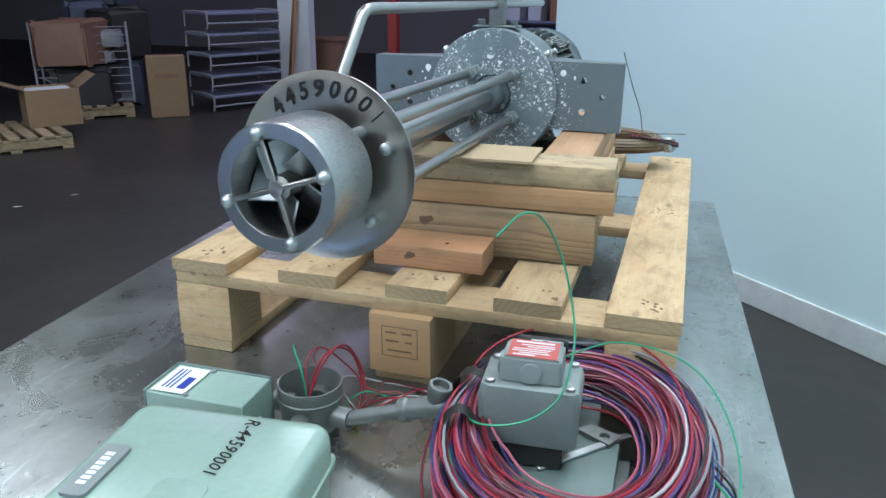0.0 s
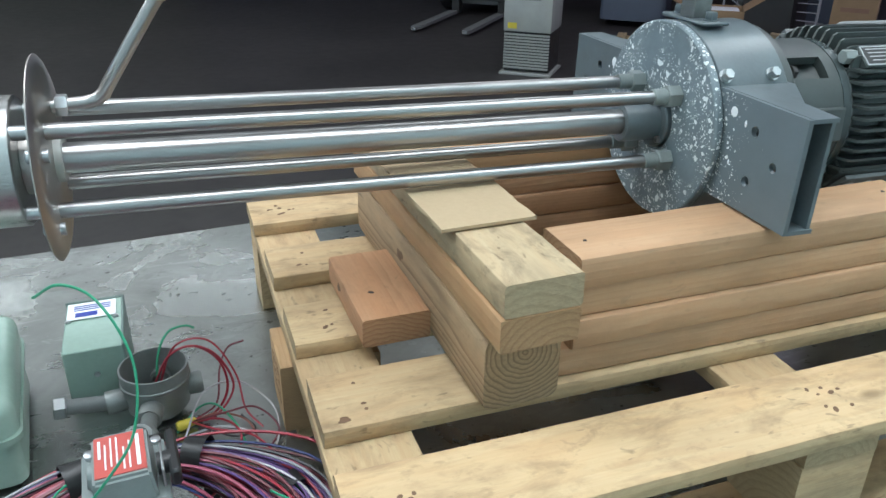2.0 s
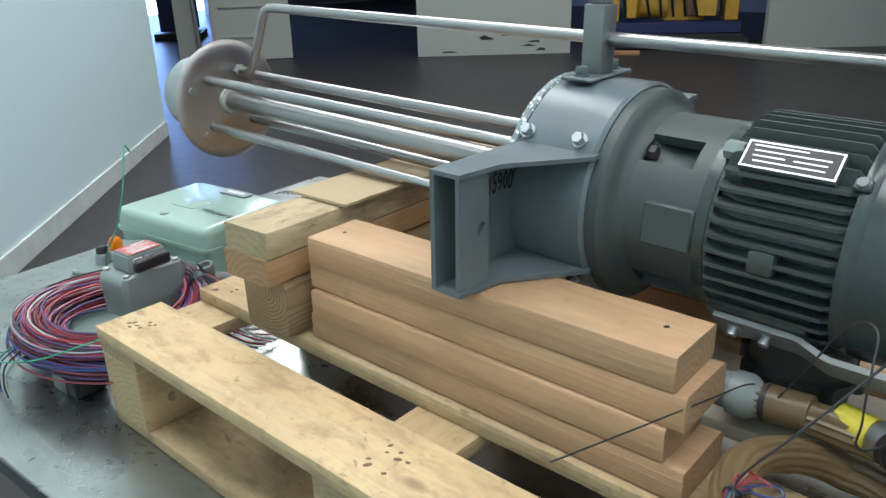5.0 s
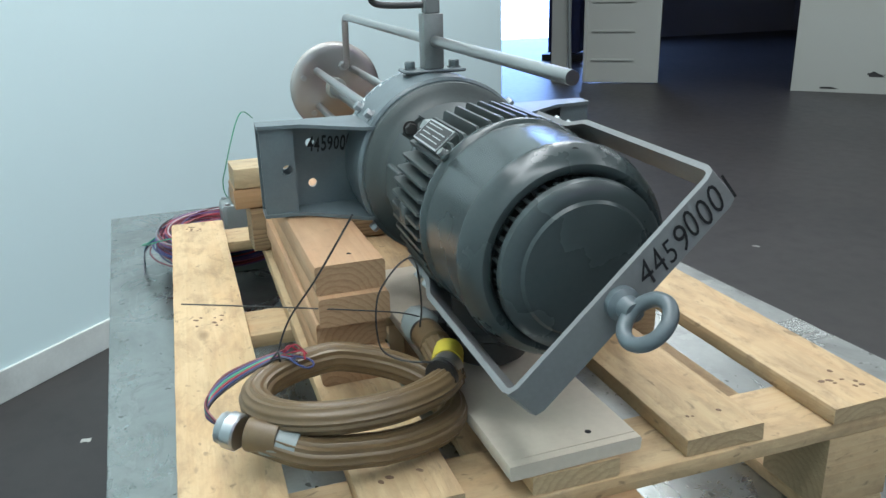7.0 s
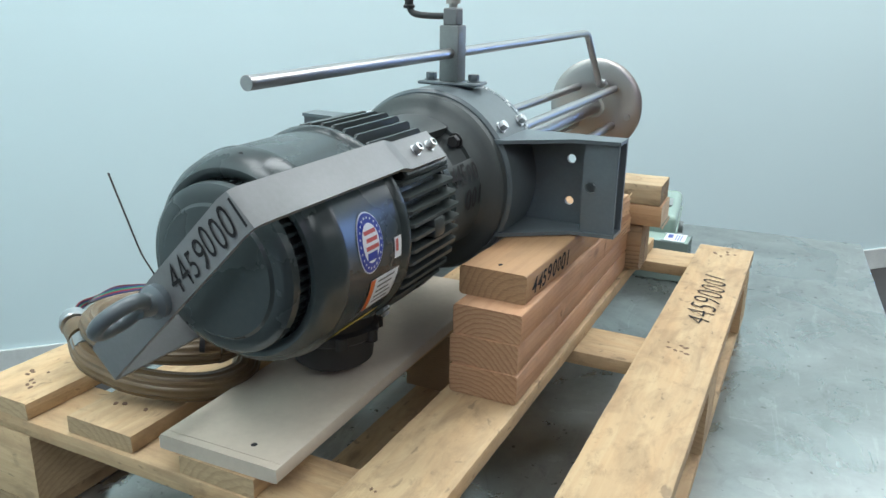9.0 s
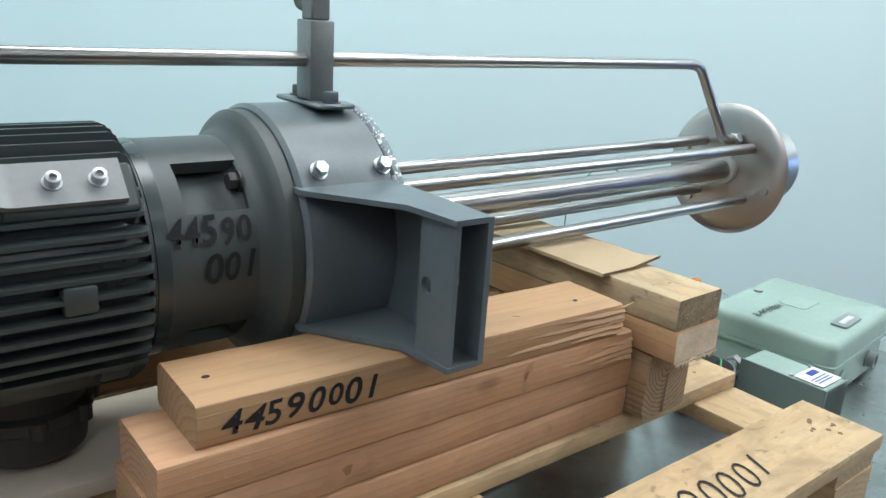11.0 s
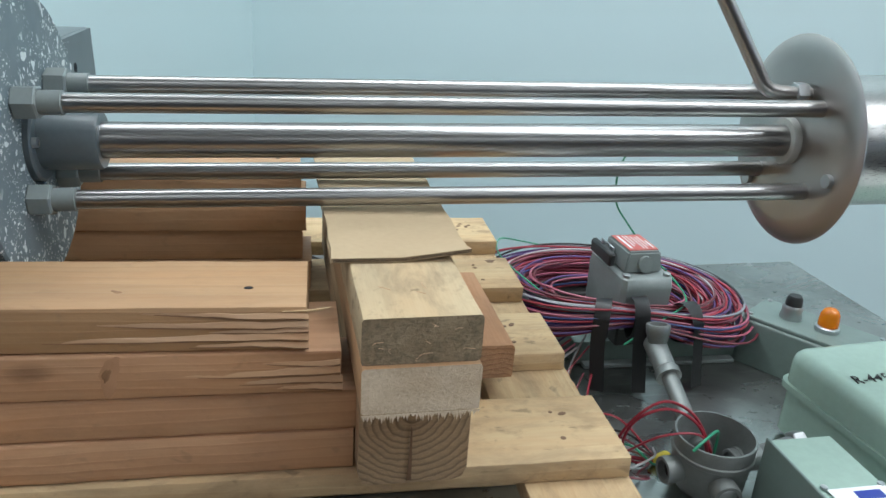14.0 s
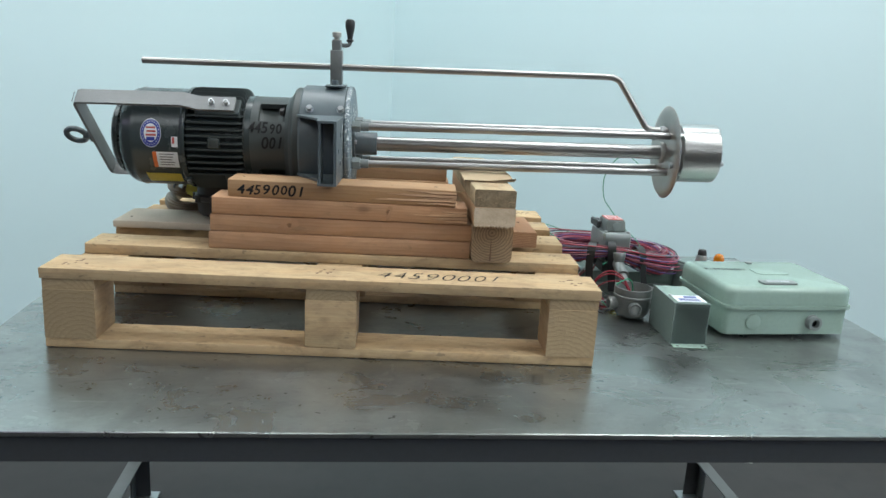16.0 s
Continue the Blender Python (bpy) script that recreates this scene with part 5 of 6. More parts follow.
part("raised_panel", rounded_box(0.085, 0.055, 0.0014, 0.014, 4, 0.1250, 0.001), M["mint"], lid, "", pose(0.02, 0.012, 0, 0, 0, 0))
letters("R-44590001", 0.105, 0.019, M["ink"], lid, pose(-0.088, 0.030, 0.1256, 0, 0, -4), 0.2, 0.012)
part("seal_screw", lathe([(0.125, 0.009), (0.128, 0.009), (0.129, 0.006), (0.129, 0)], 16, None, 'Z', Matrix.Translation((0.012, 0.092, 0))), M["gua"], lid)

small = thing("transformer_box", "small grey-green sheet steel box with a white label", "enclosure", pose(0.253, 0.228, TT, 0, 0, 1.5))
part("cover", box((0.078, 0.145, 0.092), (0, 0, 0.0490), 0.0015, 1), M["mint"], small)
part("base_plate", box((0.076, 0.143, 0.003), (0, 0, 0.0020), 0.0005, 1), M["mintdark"], small)
part("base_flange", box((0.078, 0.022, 0.002), (0, -0.083, 0.0016), 0.0005, 1), M["mint"], small)
for x in (-0.028, 0.028):
    part("screw_slot", lathe([(0.0027, 0.0035), (0.0029, 0)], 10, None, 'Z', Matrix.Translation((x, -0.085, 0))), M["ink"], small)
part("end_cap", box((0.0815, 0.004, 0.097), (0, -0.0705, 0.0492), 0.001, 1), M["mintdark"], small)
part("side_plate", box((0.0035, 0.146, 0.097), (-0.0390, 0.0, 0.0492), 0.001, 1), M["mintdark"], small)
lab = part("label", box((0.066, 0.048, 0.0006), (0.003, -0.038, 0.0975)), M["white"], small, "white printed label")
bm = box((0.030, 0.012, 0.0004), (0.010, -0.026, 0.0982))
for i in range(3):
    box((0.05, 0.0025, 0.0004), (0.002, -0.040 - i * 0.006, 0.0982), 0, 1, bm)
part("label_print", bm, M["blue"], lab, "blue mark and bars of small print", None, False)
for x, y in ((-0.03, -0.010), (0.034, -0.012)):
    part("screw", lathe([(0.0965, 0.004), (0.0985, 0.0035), (0.0985, 0)], 10, None, 'Z', Matrix.Translation((x, y, 0))), M["zinc"], small)
part("screw", lathe([(0, 0.004), (0.002, 0.0035), (0.002, 0)], 10), M["zinc"], small, "", axes((0.0, 0.0727, 0.055), (0, 1, 0), (1, 0, 0)))

outlet = thing("conduit_outlet_box", "round grey cast conduit box without its lid, wires inside", "conduit box", pose(0.176, 0.338, TT))
part("body", lathe([(0.001, 0.0), (0.001, 0.020), (0.007, 0.033), (0.018, 0.0415), (0.054, 0.044), (0.056, 0.0462), (0.060, 0.0462), (0.0615, 0.0448), (0.077, 0.0458), (0.0785, 0.0452), (0.0785, 0.0428), (0.060, 0.0405), (0.018, 0.0375), (0.010, 0.0)], 44, None, 'Z'), M["alu"], outlet, "open cast round body")
for a, out in ((80, 0.066), (8, 0.066), (262, 0.060), (185, 0.060)):
    d = Vector((math.cos(radians(a)), math.sin(radians(a)), 0))
    h = part("hub", lathe([(0.036, 0.0145), (0.044, 0.0155), (out - 0.004, 0.016), (out, 0.015), (out, 0.011), (out - 0.010, 0.011)], 22), M["alu"], outlet, "", axes((0, 0, 0.036), d, (0, 0, 1)))
    part("inner_hub", lathe([(0.040, 0.0138), (0.028, 0.0138), (0.027, 0.0128), (0.027, 0.010), (0.033, 0.010), (0.033, 0)], 20), M["alu"], h)
    if a == 262:
        part("plug", lathe([(out - 0.009, 0.0108), (out - 0.002, 0.0108), (out - 0.001, 0.009), (out + 0.001, 0.005), (out + 0.001, 0)], 16), M["zinc"], h, "bright threaded plug")
    else:
        part("bore", lathe([(out - 0.009, 0.0), (out - 0.009, 0.011)], 16), M["ink"], h)
part("terminal", lathe([(0.011, 0.012), (0.020, 0.012), (0.022, 0.009), (0.022, 0)], 12, None, 'Z', Matrix.Translation((0.006, -0.012, 0))), M["zinc"], outlet)
pipe = part("conduit_pipe", rod((0.010, 0.060, 0.036), (0.013, 0.164, 0.074), 0.0108, 18), M["alu"], outlet, "grey conduit pipe")
bm = sweep([(0.0115, 0.140, 0.0655), (0.012, 0.150, 0.0690), (0.012, 0.153, 0.0700), (0.013, 0.186, 0.081), (0.014, 0.200, 0.0845), (0.014, 0.206, 0.086)], 0.0175, 18, False, None, True, [0.0168, 0.0168, 0.0142, 0.0152, 0.0152, 0.011])
part("elbow", bm, M["alu"], pipe, "cast conduit elbow")
part("elbow_cap", lathe([(0.0, 0.012), (0.016, 0.0160), (0.026, 0.0165), (0.0275, 0.0155), (0.0275, 0.0115), (0.019, 0.0105), (0.019, 0)], 22, None, 'Z'), M["alu"], pipe, "round hub with a recessed plug", pose(0.013, 0.189, 0.088, -14, 0, 0))
stub = part("conduit_stub", rod((0.062, 0.009, 0.037), (0.118, 0.016, 0.046), 0.0105, 16), M["louvre"], outlet, "dark pipe nipple")
part("locknut", hex_nut(0.0, 0.016, 0.0155), M["zinc"], stub, "bright steel locknut", axes((0.112, 0.015, 0.045), (1, 0.1, 0.1), (0, 0, 1)))

WIRE = {"red": (0.30, 0.018, 0.035), "pink": (0.38, 0.10, 0.15), "maroon": (0.13, 0.016, 0.026), "purple": (0.11, 0.055, 0.18), "blue": (0.025, 0.04, 0.15),
        "white": (0.42, 0.40, 0.42), "green": (0.03, 0.28, 0.15), "black": (0.02, 0.02, 0.022), "grey": (0.25, 0.25, 0.28), "copper": (0.45, 0.17, 0.08), "rust": (0.20, 0.07, 0.05)}
WM = {k: paint("wire_" + k, v, 0.4, 0.05, 30) for k, v in WIRE.items()}


def wire(colour, pts, r, parent, sides=6, steps=7, closed=False):
    line = smooth_line(pts, steps)
    return part("wire", sweep(line, r, sides, closed), WM[colour], parent, colour + " insulated wire")


for dz, dx in ((0, 0), (0.005, 0.008)):
    wire("red", [(-0.004 + dx, -0.006, 0.04), (-0.022, 0.0 + dx, 0.088 + dz), (-0.055, 0.012 + dx, 0.105 + dz), (-0.085, 0.025, 0.085 + dz), (-0.092 - dx, 0.036, 0.045), (-0.070, 0.042 + dx, 0.012), (-0.030, 0.046, 0.009)], 0.0017, outlet)
wire("green", [(0.0, -0.004, 0.04), (-0.008, -0.016, 0.085), (-0.024, -0.034, 0.106), (-0.046, -0.048, 0.104), (-0.058, -0.052, 0.096)], 0.0017, outlet)
part("wire_nut", lathe([(0, 0.0045), (0.006, 0.006), (0.022, 0.0075), (0.026, 0.006), (0.026, 0.0)], 12), M["yellow"], outlet, "yellow wire connector", axes((-0.045, 0.046, 0.0085), (0.9, 0.3, 0.0), (0, 0, 1)))
for c, pts in (("maroon", [(-0.045, 0.045, 0.009), (-0.075, 0.02, 0.012), (-0.085, -0.02, 0.04), (-0.100, -0.045, 0.058), (-0.124, -0.048, 0.064)]),
               ("red", [(-0.045, 0.047, 0.009), (-0.08, 0.06, 0.012), (-0.10, 0.10, 0.015), (-0.088, 0.16, 0.02), (-0.06, 0.22, 0.03), (-0.03, 0.27, 0.06)]),
               ("white", [(-0.035, 0.07, 0.004), (-0.075, 0.075, 0.012), (-0.115, 0.10, 0.010), (-0.118, 0.16, 0.010), (-0.09, 0.23, 0.03), (-0.05, 0.28, 0.06)]),
               ("rust", [(-0.045, 0.048, 0.009), (-0.075, 0.055, 0.02), (-0.112, 0.075, 0.012), (-0.12, 0.14, 0.008), (-0.10, 0.21, 0.02), (-0.06, 0.27, 0.05)]),
               ("green", [(-0.02, 0.06, 0.004), (-0.05, 0.03, 0.016), (-0.075, 0.05, 0.03), (-0.10, 0.085, 0.01), (-0.105, 0.13, 0.006)])):
    wire(c, pts, 0.0015, outlet)

for c, pts in (("maroon", [(-0.040, 0.050, 0.010), (-0.085, 0.070, 0.030), (-0.125, 0.060, 0.022), (-0.150, 0.095, 0.006), (-0.120, 0.150, 0.010), (-0.075, 0.215, 0.030)]),
               ("red", [(-0.040, 0.052, 0.011), (-0.070, 0.105, 0.032), (-0.115, 0.125, 0.026), (-0.140, 0.165, 0.008), (-0.105, 0.215, 0.022), (-0.055, 0.255, 0.05)]),
               ("white", [(-0.030, 0.075, 0.006), (-0.060, 0.020, 0.034), (-0.110, 0.005, 0.030), (-0.150, 0.045, 0.006), (-0.145, 0.120, 0.006), (-0.110, 0.190, 0.018)]),
               ("black", [(-0.038, 0.046, 0.010), (-0.060, 0.085, 0.020), (-0.095, 0.105, 0.014), (-0.120, 0.085, 0.006), (-0.105, 0.050, 0.006)]),
               ("red", [(-0.004, -0.006, 0.040), (-0.030, -0.020, 0.090), (-0.075, -0.018, 0.092), (-0.105, 0.010, 0.050), (-0.112, 0.045, 0.012), (-0.130, 0.085, 0.006)])):
    wire(c, pts, 0.0014, outlet)

station = thing("push_button_station", "grey-green cast station with a black knob and an amber lamp", "control station", pose(0.466, 0.580, TT, 0, 0, -54))
part("case", rounded_box(0.190, 0.094, 0.072, 0.010, 4, 0.001, 0.004), M["mintdark"], station)
part("cover", rounded_box(0.182, 0.088, 0.006, 0.009, 4, 0.0735, 0.002), M["mintdark"], station)
kn = part("knob_collar", lathe([(0.0796, 0.016), (0.084, 0.0165), (0.090, 0.0145), (0.096, 0.0155), (0.101, 0.013)], 24, None, 'Z', Matrix.Translation((-0.037, 0.0, 0))), M["zinc"], station, "ribbed metal collar")
part("selector_knob", lathe([(0.1012, 0.0125), (0.112, 0.0115), (0.116, 0.009), (0.116, 0)], 18, None, 'Z', Matrix.Translation((-0.037, 0.0, 0))), M["rubber"], kn, "black selector knob")
am = part("lamp_collar", lathe([(0.0796, 0.017), (0.086, 0.017), (0.088, 0.014)], 24, None, 'Z', Matrix.Translation((0.016, 0.0, 0))), M["zinc"], station)
part("amber_lens", lathe([(0.0885, 0.0145), (0.106, 0.0135), (0.113, 0.010), (0.116, 0.004), (0.116, 0)], 24, None, 'Z', Matrix.Translation((0.016, 0.0, 0))), M["amber"], am, "amber indicator lens")
for sx in (-1, 1):
    for sy in (-1, 1):
        part("screw", lathe([(0.0795, 0.004), (0.0815, 0.0035), (0.0815, 0)], 10, None, 'Z', Matrix.Translation((sx * 0.083, sy * 0.036, 0))), M["zinc"], station)

tray = thing("flat_enclosure", "flat grey-green steel housing under the wire coil", "enclosure", pose(0.247, 0.695, TT, 0, 0, 1.0))
part("housing", box((0.275, 0.135, 0.038), (0, 0, 0.0200), 0.003, 2), M["mintdark"], tray)
part("flange", box((0.245, 0.165, 0.006), (0, 0, 0.0040), 0.001, 1), M["gua"], tray)
part("lug", box((0.02, 0.05, 0.006), (0.142, 0.02, 0.004), 0.002, 1), M["gua"], tray)
foot = part("coil_foot", box((0.105, 0.052, 0.0425), (-0.085, 0.118, 0.0225), 0.003, 1), M["dark"], tray, "dark cast foot under the coil")
part("foot_plate", box((0.044, 0.0025, 0.030), (-0.088, 0.1458, 0.0165), 0.0008, 1), M["zinc"], foot, "bright end plate")
part("steel_lever", box((0.150, 0.011, 0.004), (0, 0, 0), 0.001, 1), M["edge"], tray, "bright flat steel lever", pose(-0.078, 0.026, 0.0415, 0, 0, 136))
part("clamp_ear", holed_plate([(-0.024, -0.013), (0.024, -0.013), (0.024, 0.013), (-0.024, 0.013)], [(0.008, 0, 0.007)], 0.006), M["alu"], tray, "cast ear with a hole", pose(-0.118, 0.040, 0.0395, 0, 0, 60))

jb = thing("switch_housing", "grey cast switch housing with a red warning label", "switch box", pose(0.193, 0.652, TT + 0.0395, 0, 0, 4) @ Matrix.Diagonal((0.85, 1.02, 1, 1)))
bm = bmesh.new()
rings = []
for z, sx, sy in ((0.036, 0.088, 0.112), (0.040, 0.092, 0.116), (0.097, 0.094, 0.120), (0.100, 0.094, 0.120), (0.112, 0.092, 0.114), (0.114, 0.088, 0.109)):
    rings.append([bm.verts.new((x * sx / 2, y * sy / 2, z)) for x, y in ((-0.86, -1), (0.86, -1), (1, -0.86), (1, 0.86), (0.86, 1), (-0.86, 1), (-1, 0.86), (-1, -0.86))])
for q, s in zip(rings, rings[1:]):
    for k in range(8):
        bm.faces.new((q[k], q[(k + 1) % 8], s[(k + 1) % 8], s[k]))
bm.faces.new(rings[0][::-1])
bm.faces.new(rings[-1])
part("case", bm, M["gua"], jb)
# dark block added in place of the shaded gap under the case
part("mounting_base", box((0.07, 0.085, 0.0355), (0, 0, 0.0180), 0.003, 1), M["dark"], jb)
bm = prism([(-0.034, -0.037), (0.034, -0.037), (0.034, 0.037), (-0.034, 0.037)], 0.032, None, Matrix.Translation((0, 0, 0.1142)))
for v in bm.verts:
    if v.co.z > 0.13:
        v.co.x *= 0.86
        v.co.y *= 0.94
bmesh.ops.bevel(bm, geom=bm.edges[:], offset=0.003, segments=2, affect='EDGES')
dome = part("raised_cover", bm, M["gua"], jb, "raised cast cover")
part("rib", lathe([(0.0, 0.013), (0.006, 0.012), (0.007, 0)], 16), M["gua"], dome, "", axes((0.031, 0.0, 0.128), (1, 0, 0.15), (0, 1, 0)))
part("rib", lathe([(0.0, 0.013), (0.006, 0.012), (0.007, 0)], 16), M["gua"], dome, "", axes((0.0, -0.0345, 0.128), (0, -1, 0.1), (1, 0, 0)))
lab = part("warning_label", box((0.053, 0.058, 0.0010), (0, 0, 0.1468), 0), M["redtag"], dome, "red and white warning plate", None, False)
bm = bmesh.new()
for x, y, w, h in ((-0.019, 0, 0.004, 0.046), (-0.010, 0.004, 0.0018, 0.040), (-0.004, 0.008, 0.0018, 0.032), (0.003, -0.002, 0.0018, 0.044), (0.009, -0.004, 0.0018, 0.042), (0.015, 0.002, 0.0018, 0.036), (0.021, -0.010, 0.003, 0.026)):
    box((w, h, 0.0005), (x, y, 0.1477), 0, 1, bm)
part("label_print", bm, M["white"], lab, "white bars of print", None, False)
for sx in (-1, 1):
    for sy in (-1, 1):
        part("screw", lathe([(0.1142, 0.006), (0.118, 0.006), (0.119, 0.004), (0.119, 0)], 12, None, 'Z', Matrix.Translation((sx * 0.037, sy * 0.047, 0))), M["zinc"], jb)
lev = part("lever_pivot", rod((-0.036, 0.010, 0.132), (-0.052, 0.010, 0.132), 0.011, 14), M["rubber"], jb, "black switch lever")
part("lever", box((0.012, 0.066, 0.020), (-0.054, 0.004, 0.132), 0.003, 1), M["rubber"], lev)
part("lever_plate", box((0.003, 0.040, 0.022), (-0.0415, 0.012, 0.132), 0.001, 1), M["zinc"], lev, "bright lever plate")

# coil of coloured wire
coil = thing("wire_coil", "coil of red, purple and white wires bound with tape", "wire coil", pose(0.192, 0.712, TT))
rnd = random.Random(11)
PICK = ["red"] * 7 + ["pink"] * 7 + ["maroon"] * 5 + ["purple"] * 5 + ["blue"] * 2 + ["white"] + ["green"] + ["black"] * 4 + ["grey"]
for k in range(185):
    c = PICK[rnd.randrange(len(PICK))]
    r0, z0 = 0.152 + rnd.gauss(0, 0.019), 0.073 + rnd.gauss(0, 0.013)
    ph = [rnd.uniform(0, math.tau) for _ in range(4)]
    am = [rnd.uniform(0.001, 0.006), rnd.uniform(0.0005, 0.0022), rnd.uniform(0.002, 0.007)]
    ox, oy = rnd.gauss(0, 0.006), rnd.gauss(0, 0.006)
    pts = []
    for i in range(56):
        a = i * math.tau / 56
        pinch = 0.35 + 0.65 * min(1, abs(math.sin((a - radians(262)) / 2)) * 2.2)
        r = 0.156 + (r0 - 0.156 + am[0] * math.sin(2 * a + ph[0]) + am[1] * math.sin(5 * a + ph[1])) * pinch
        z = 0.070 - 0.010 * math.cos(a) + (z0 - 0.074 + am[2] * math.sin(a + ph[2]) + am[1] * math.sin(3 * a + ph[3])) * pinch
        lift = math.exp(-((math.degrees(a) - 264) / 42) ** 2)
        r, z = r - 0.020 * lift, z + 0.034 * lift
        pts.append((ox * pinch + r * 1.12 * math.cos(a), oy * pinch + r * (1.02 if math.sin(a) < 0 else 0.80) * math.sin(a), max(0.0445, z)))
    part("wire", sweep(pts, 0.0018, 5, True), WM[c], coil)
for a in (246, 264, 292, 205):
    lift = math.exp(-((a - 264) / 42) ** 2)
    rc = 0.157 - 0.020 * lift
    ctr = Vector((rc * 1.12 * math.cos(radians(a)), rc * (1.02 if a > 180 else 0.80) * math.sin(radians(a)), 0.072 + 0.034 * lift))
    rad = Vector((math.cos(radians(a)), math.sin(radians(a)), 0))
    tan = Vector((-rad.y, rad.x, 0))
    bm = bmesh.new()
    rows = []
    for i in range(20):
        t = i * math.tau / 20
        o = rad * math.cos(t) * 0.024 + Vector((0, 0, 1)) * math.sin(t) * 0.030
        rows.append([bm.verts.new(ctr + o * (1 + 0.06 * math.sin(3 * t + a + s)) + tan * s * 0.011) for s in (-1, 1)])
    for q, s in zip(rows, rows[1:] + rows[:1]):
        bm.faces.new((q[0], q[1], s[1], s[0]))
    tape = part("tape_wrap", bm, M["rubber"], coil, "black plastic tape")
    if a != 205:
        tail = [ctr + rad * 0.025 + Vector((0, 0, 0.01)), ctr + rad * 0.030 + Vector((0, 0, -0.03)), ctr + rad * 0.034 + tan * 0.008 + Vector((0, 0, 0.004 - ctr.z))]
        bm = bmesh.new()
        rows = [[bm.verts.new(p + tan * s * 0.010) for s in (-1, 1)] for p in smooth_line(tail, 6)]
        for q, s in zip(rows, rows[1:]):
            bm.faces.new((q[0], q[1], s[1], s[0]))
        part("tape_tail", bm, M["rubber"], tape)
G = lambda *pts: [(x - 0.192, y - 0.712, z - TT) for x, y, z in pts]
wire("green", G((0.150, 0.545, 0.955), (0.21, 0.56, 0.985), (0.262, 0.60, 0.992), (0.264, 0.655, 1.005), (0.238, 0.692, 1.030), (0.20, 0.70, 1.075), (0.172, 0.692, 1.115), (0.164, 0.674, 1.175), (0.185, 0.652, 1.226), (0.214, 0.634, 1.238), (0.241, 0.612, 1.218)), 0.0014, coil)
wire("green", G((0.06, 0.66, 0.985), (0.02, 0.74, 1.005), (0.04, 0.83, 1.000), (0.10, 0.88, 0.975), (0.2, 0.902, 0.945), (0.29, 0.885, 0.92), (0.35, 0.84, 0.885)), 0.0014, coil)
for c, dx in (("black", 0.0), ("blue", 0.018), ("grey", -0.015), ("green", 0.03)):
    wire(c, G((0.20 + dx, 0.872, 0.95), (0.21 + dx, 0.895, 0.93), (0.212 + dx, 0.903, 0.90), (0.20 + dx * 1.6, 0.905, 0.8795)), 0.0016, coil)
for c, y in (("red", 0.60), ("pink", 0.585), ("purple", 0.615), ("white", 0.575)):
    wire(c, G((0.10, y + 0.01, 0.93), (0.06, y - 0.01, 0.915), (0.025, y - 0.03, 0.90), (0.012, y - 0.06, 0.885)), 0.0018, coil)

# ---- hose on the pallet ----
hose = thing("conduit_hose", "coiled bronze braided conduit hose lying on the pallet boards", "hose", pose(0, 0, 0))
line = [Vector((-0.815, 0.517, 1.100)), Vector((-0.845, 0.519, 1.104))]
for i in range(64):
    a = radians(258 - i * 6.95)
    f = i / 63
    z = 1.104 + 0.006 * math.sin(radians(258) - a) * max(0, 1 - 2 * f) - 0.045 * max(0, min(1, (f - 0.58) / 0.2)) + 0.010 * max(0, (f - 0.85) / 0.15)
    wide = 0.008 * max(0, min(1, (f - 0.72) / 0.15))
    line.append(Vector((-0.929 + (0.072 + wide) * math.cos(a), 0.629 + (0.106 + wide * 0.5) * math.sin(a), z)))
line += [Vector((-1.003, 0.690, 1.076)), Vector((-0.975, 0.738, 1.089))]
pts = smooth_line(line, 5)
bm = bmesh.new()
rows, a = [], None
n = len(pts)
for i, p in enumerate(pts):
    d = (pts[min(i + 1, n - 1)] - pts[max(i - 1, 0)]).normalized()
    if a is None:
        _, a, _ = frame_on(d)
    a = (a - d * a.dot(d)).normalized()
    b = d.cross(a)
    rows.append([bm.verts.new(p + (a * math.cos(k * math.tau / 56) + b * math.sin(k * math.tau / 56)) * (0.0166 + 0.0008 * math.cos(k * math.tau * 14 / 56) + 0.00025 * math.sin(k * 2.1 + i * 0.004))) for k in range(56)])
for q, s in zip(rows, rows[1:]):
    for k in range(56):
        bm.faces.new((q[k], q[(k + 1) % 56], s[(k + 1) % 56], s[k]))
part("hose_body", bm, M["hose"], hose, "ribbed bronze braid")


def along(p, q, prof, material, name, label="", sides=24):
    p, q = Vector(p), Vector(q)
    d, u, v = frame_on(q - p)
    return part(name, lathe(prof, sides), material, hose, label, axes(p, d, u))


along((-0.845, 0.519, 1.104), (-0.93, 0.52, 1.109), [(-0.01, 0.0195), (0.035, 0.0195), (0.036, 0.0175)], M["hose"], "ferrule", "bronze ferrule")
along((-0.905, 0.513, 1.108), (-0.955, 0.532, 1.110), [(0.0, 0.0182), (0.034, 0.0182)], M["yellow"], "yellow_band", "yellow printed label round the hose")
along((-0.942, 0.525, 1.110), (-0.965, 0.545, 1.112), [(0.0, 0.0184), (0.016, 0.0184)], M["zinc"], "foil_band", "bright foil band")
along((-0.835, 0.518, 1.102), (-0.775, 0.515, 1.100), [(0.0, 0.017), (0.008, 0.020), (0.014, 0.0245), (0.032, 0.0245), (0.034, 0.021), (0.05, 0.020), (0.05, 0.0)], M["gua"], "connector", "grey conduit connector nut", 10)
along((-0.800, 0.520, 1.100), (-0.815, 0.470, 1.098), [(0.0, 0.018), (0.05, 0.018)], M["dark"], "connector_body")
along((-0.972, 0.745, 1.092), (-0.945, 0.795, 1.098), [(-0.030, 0.0176), (0.0, 0.0178), (0.003, 0.017)], M["hose"], "ferrule", "bronze ferrule")
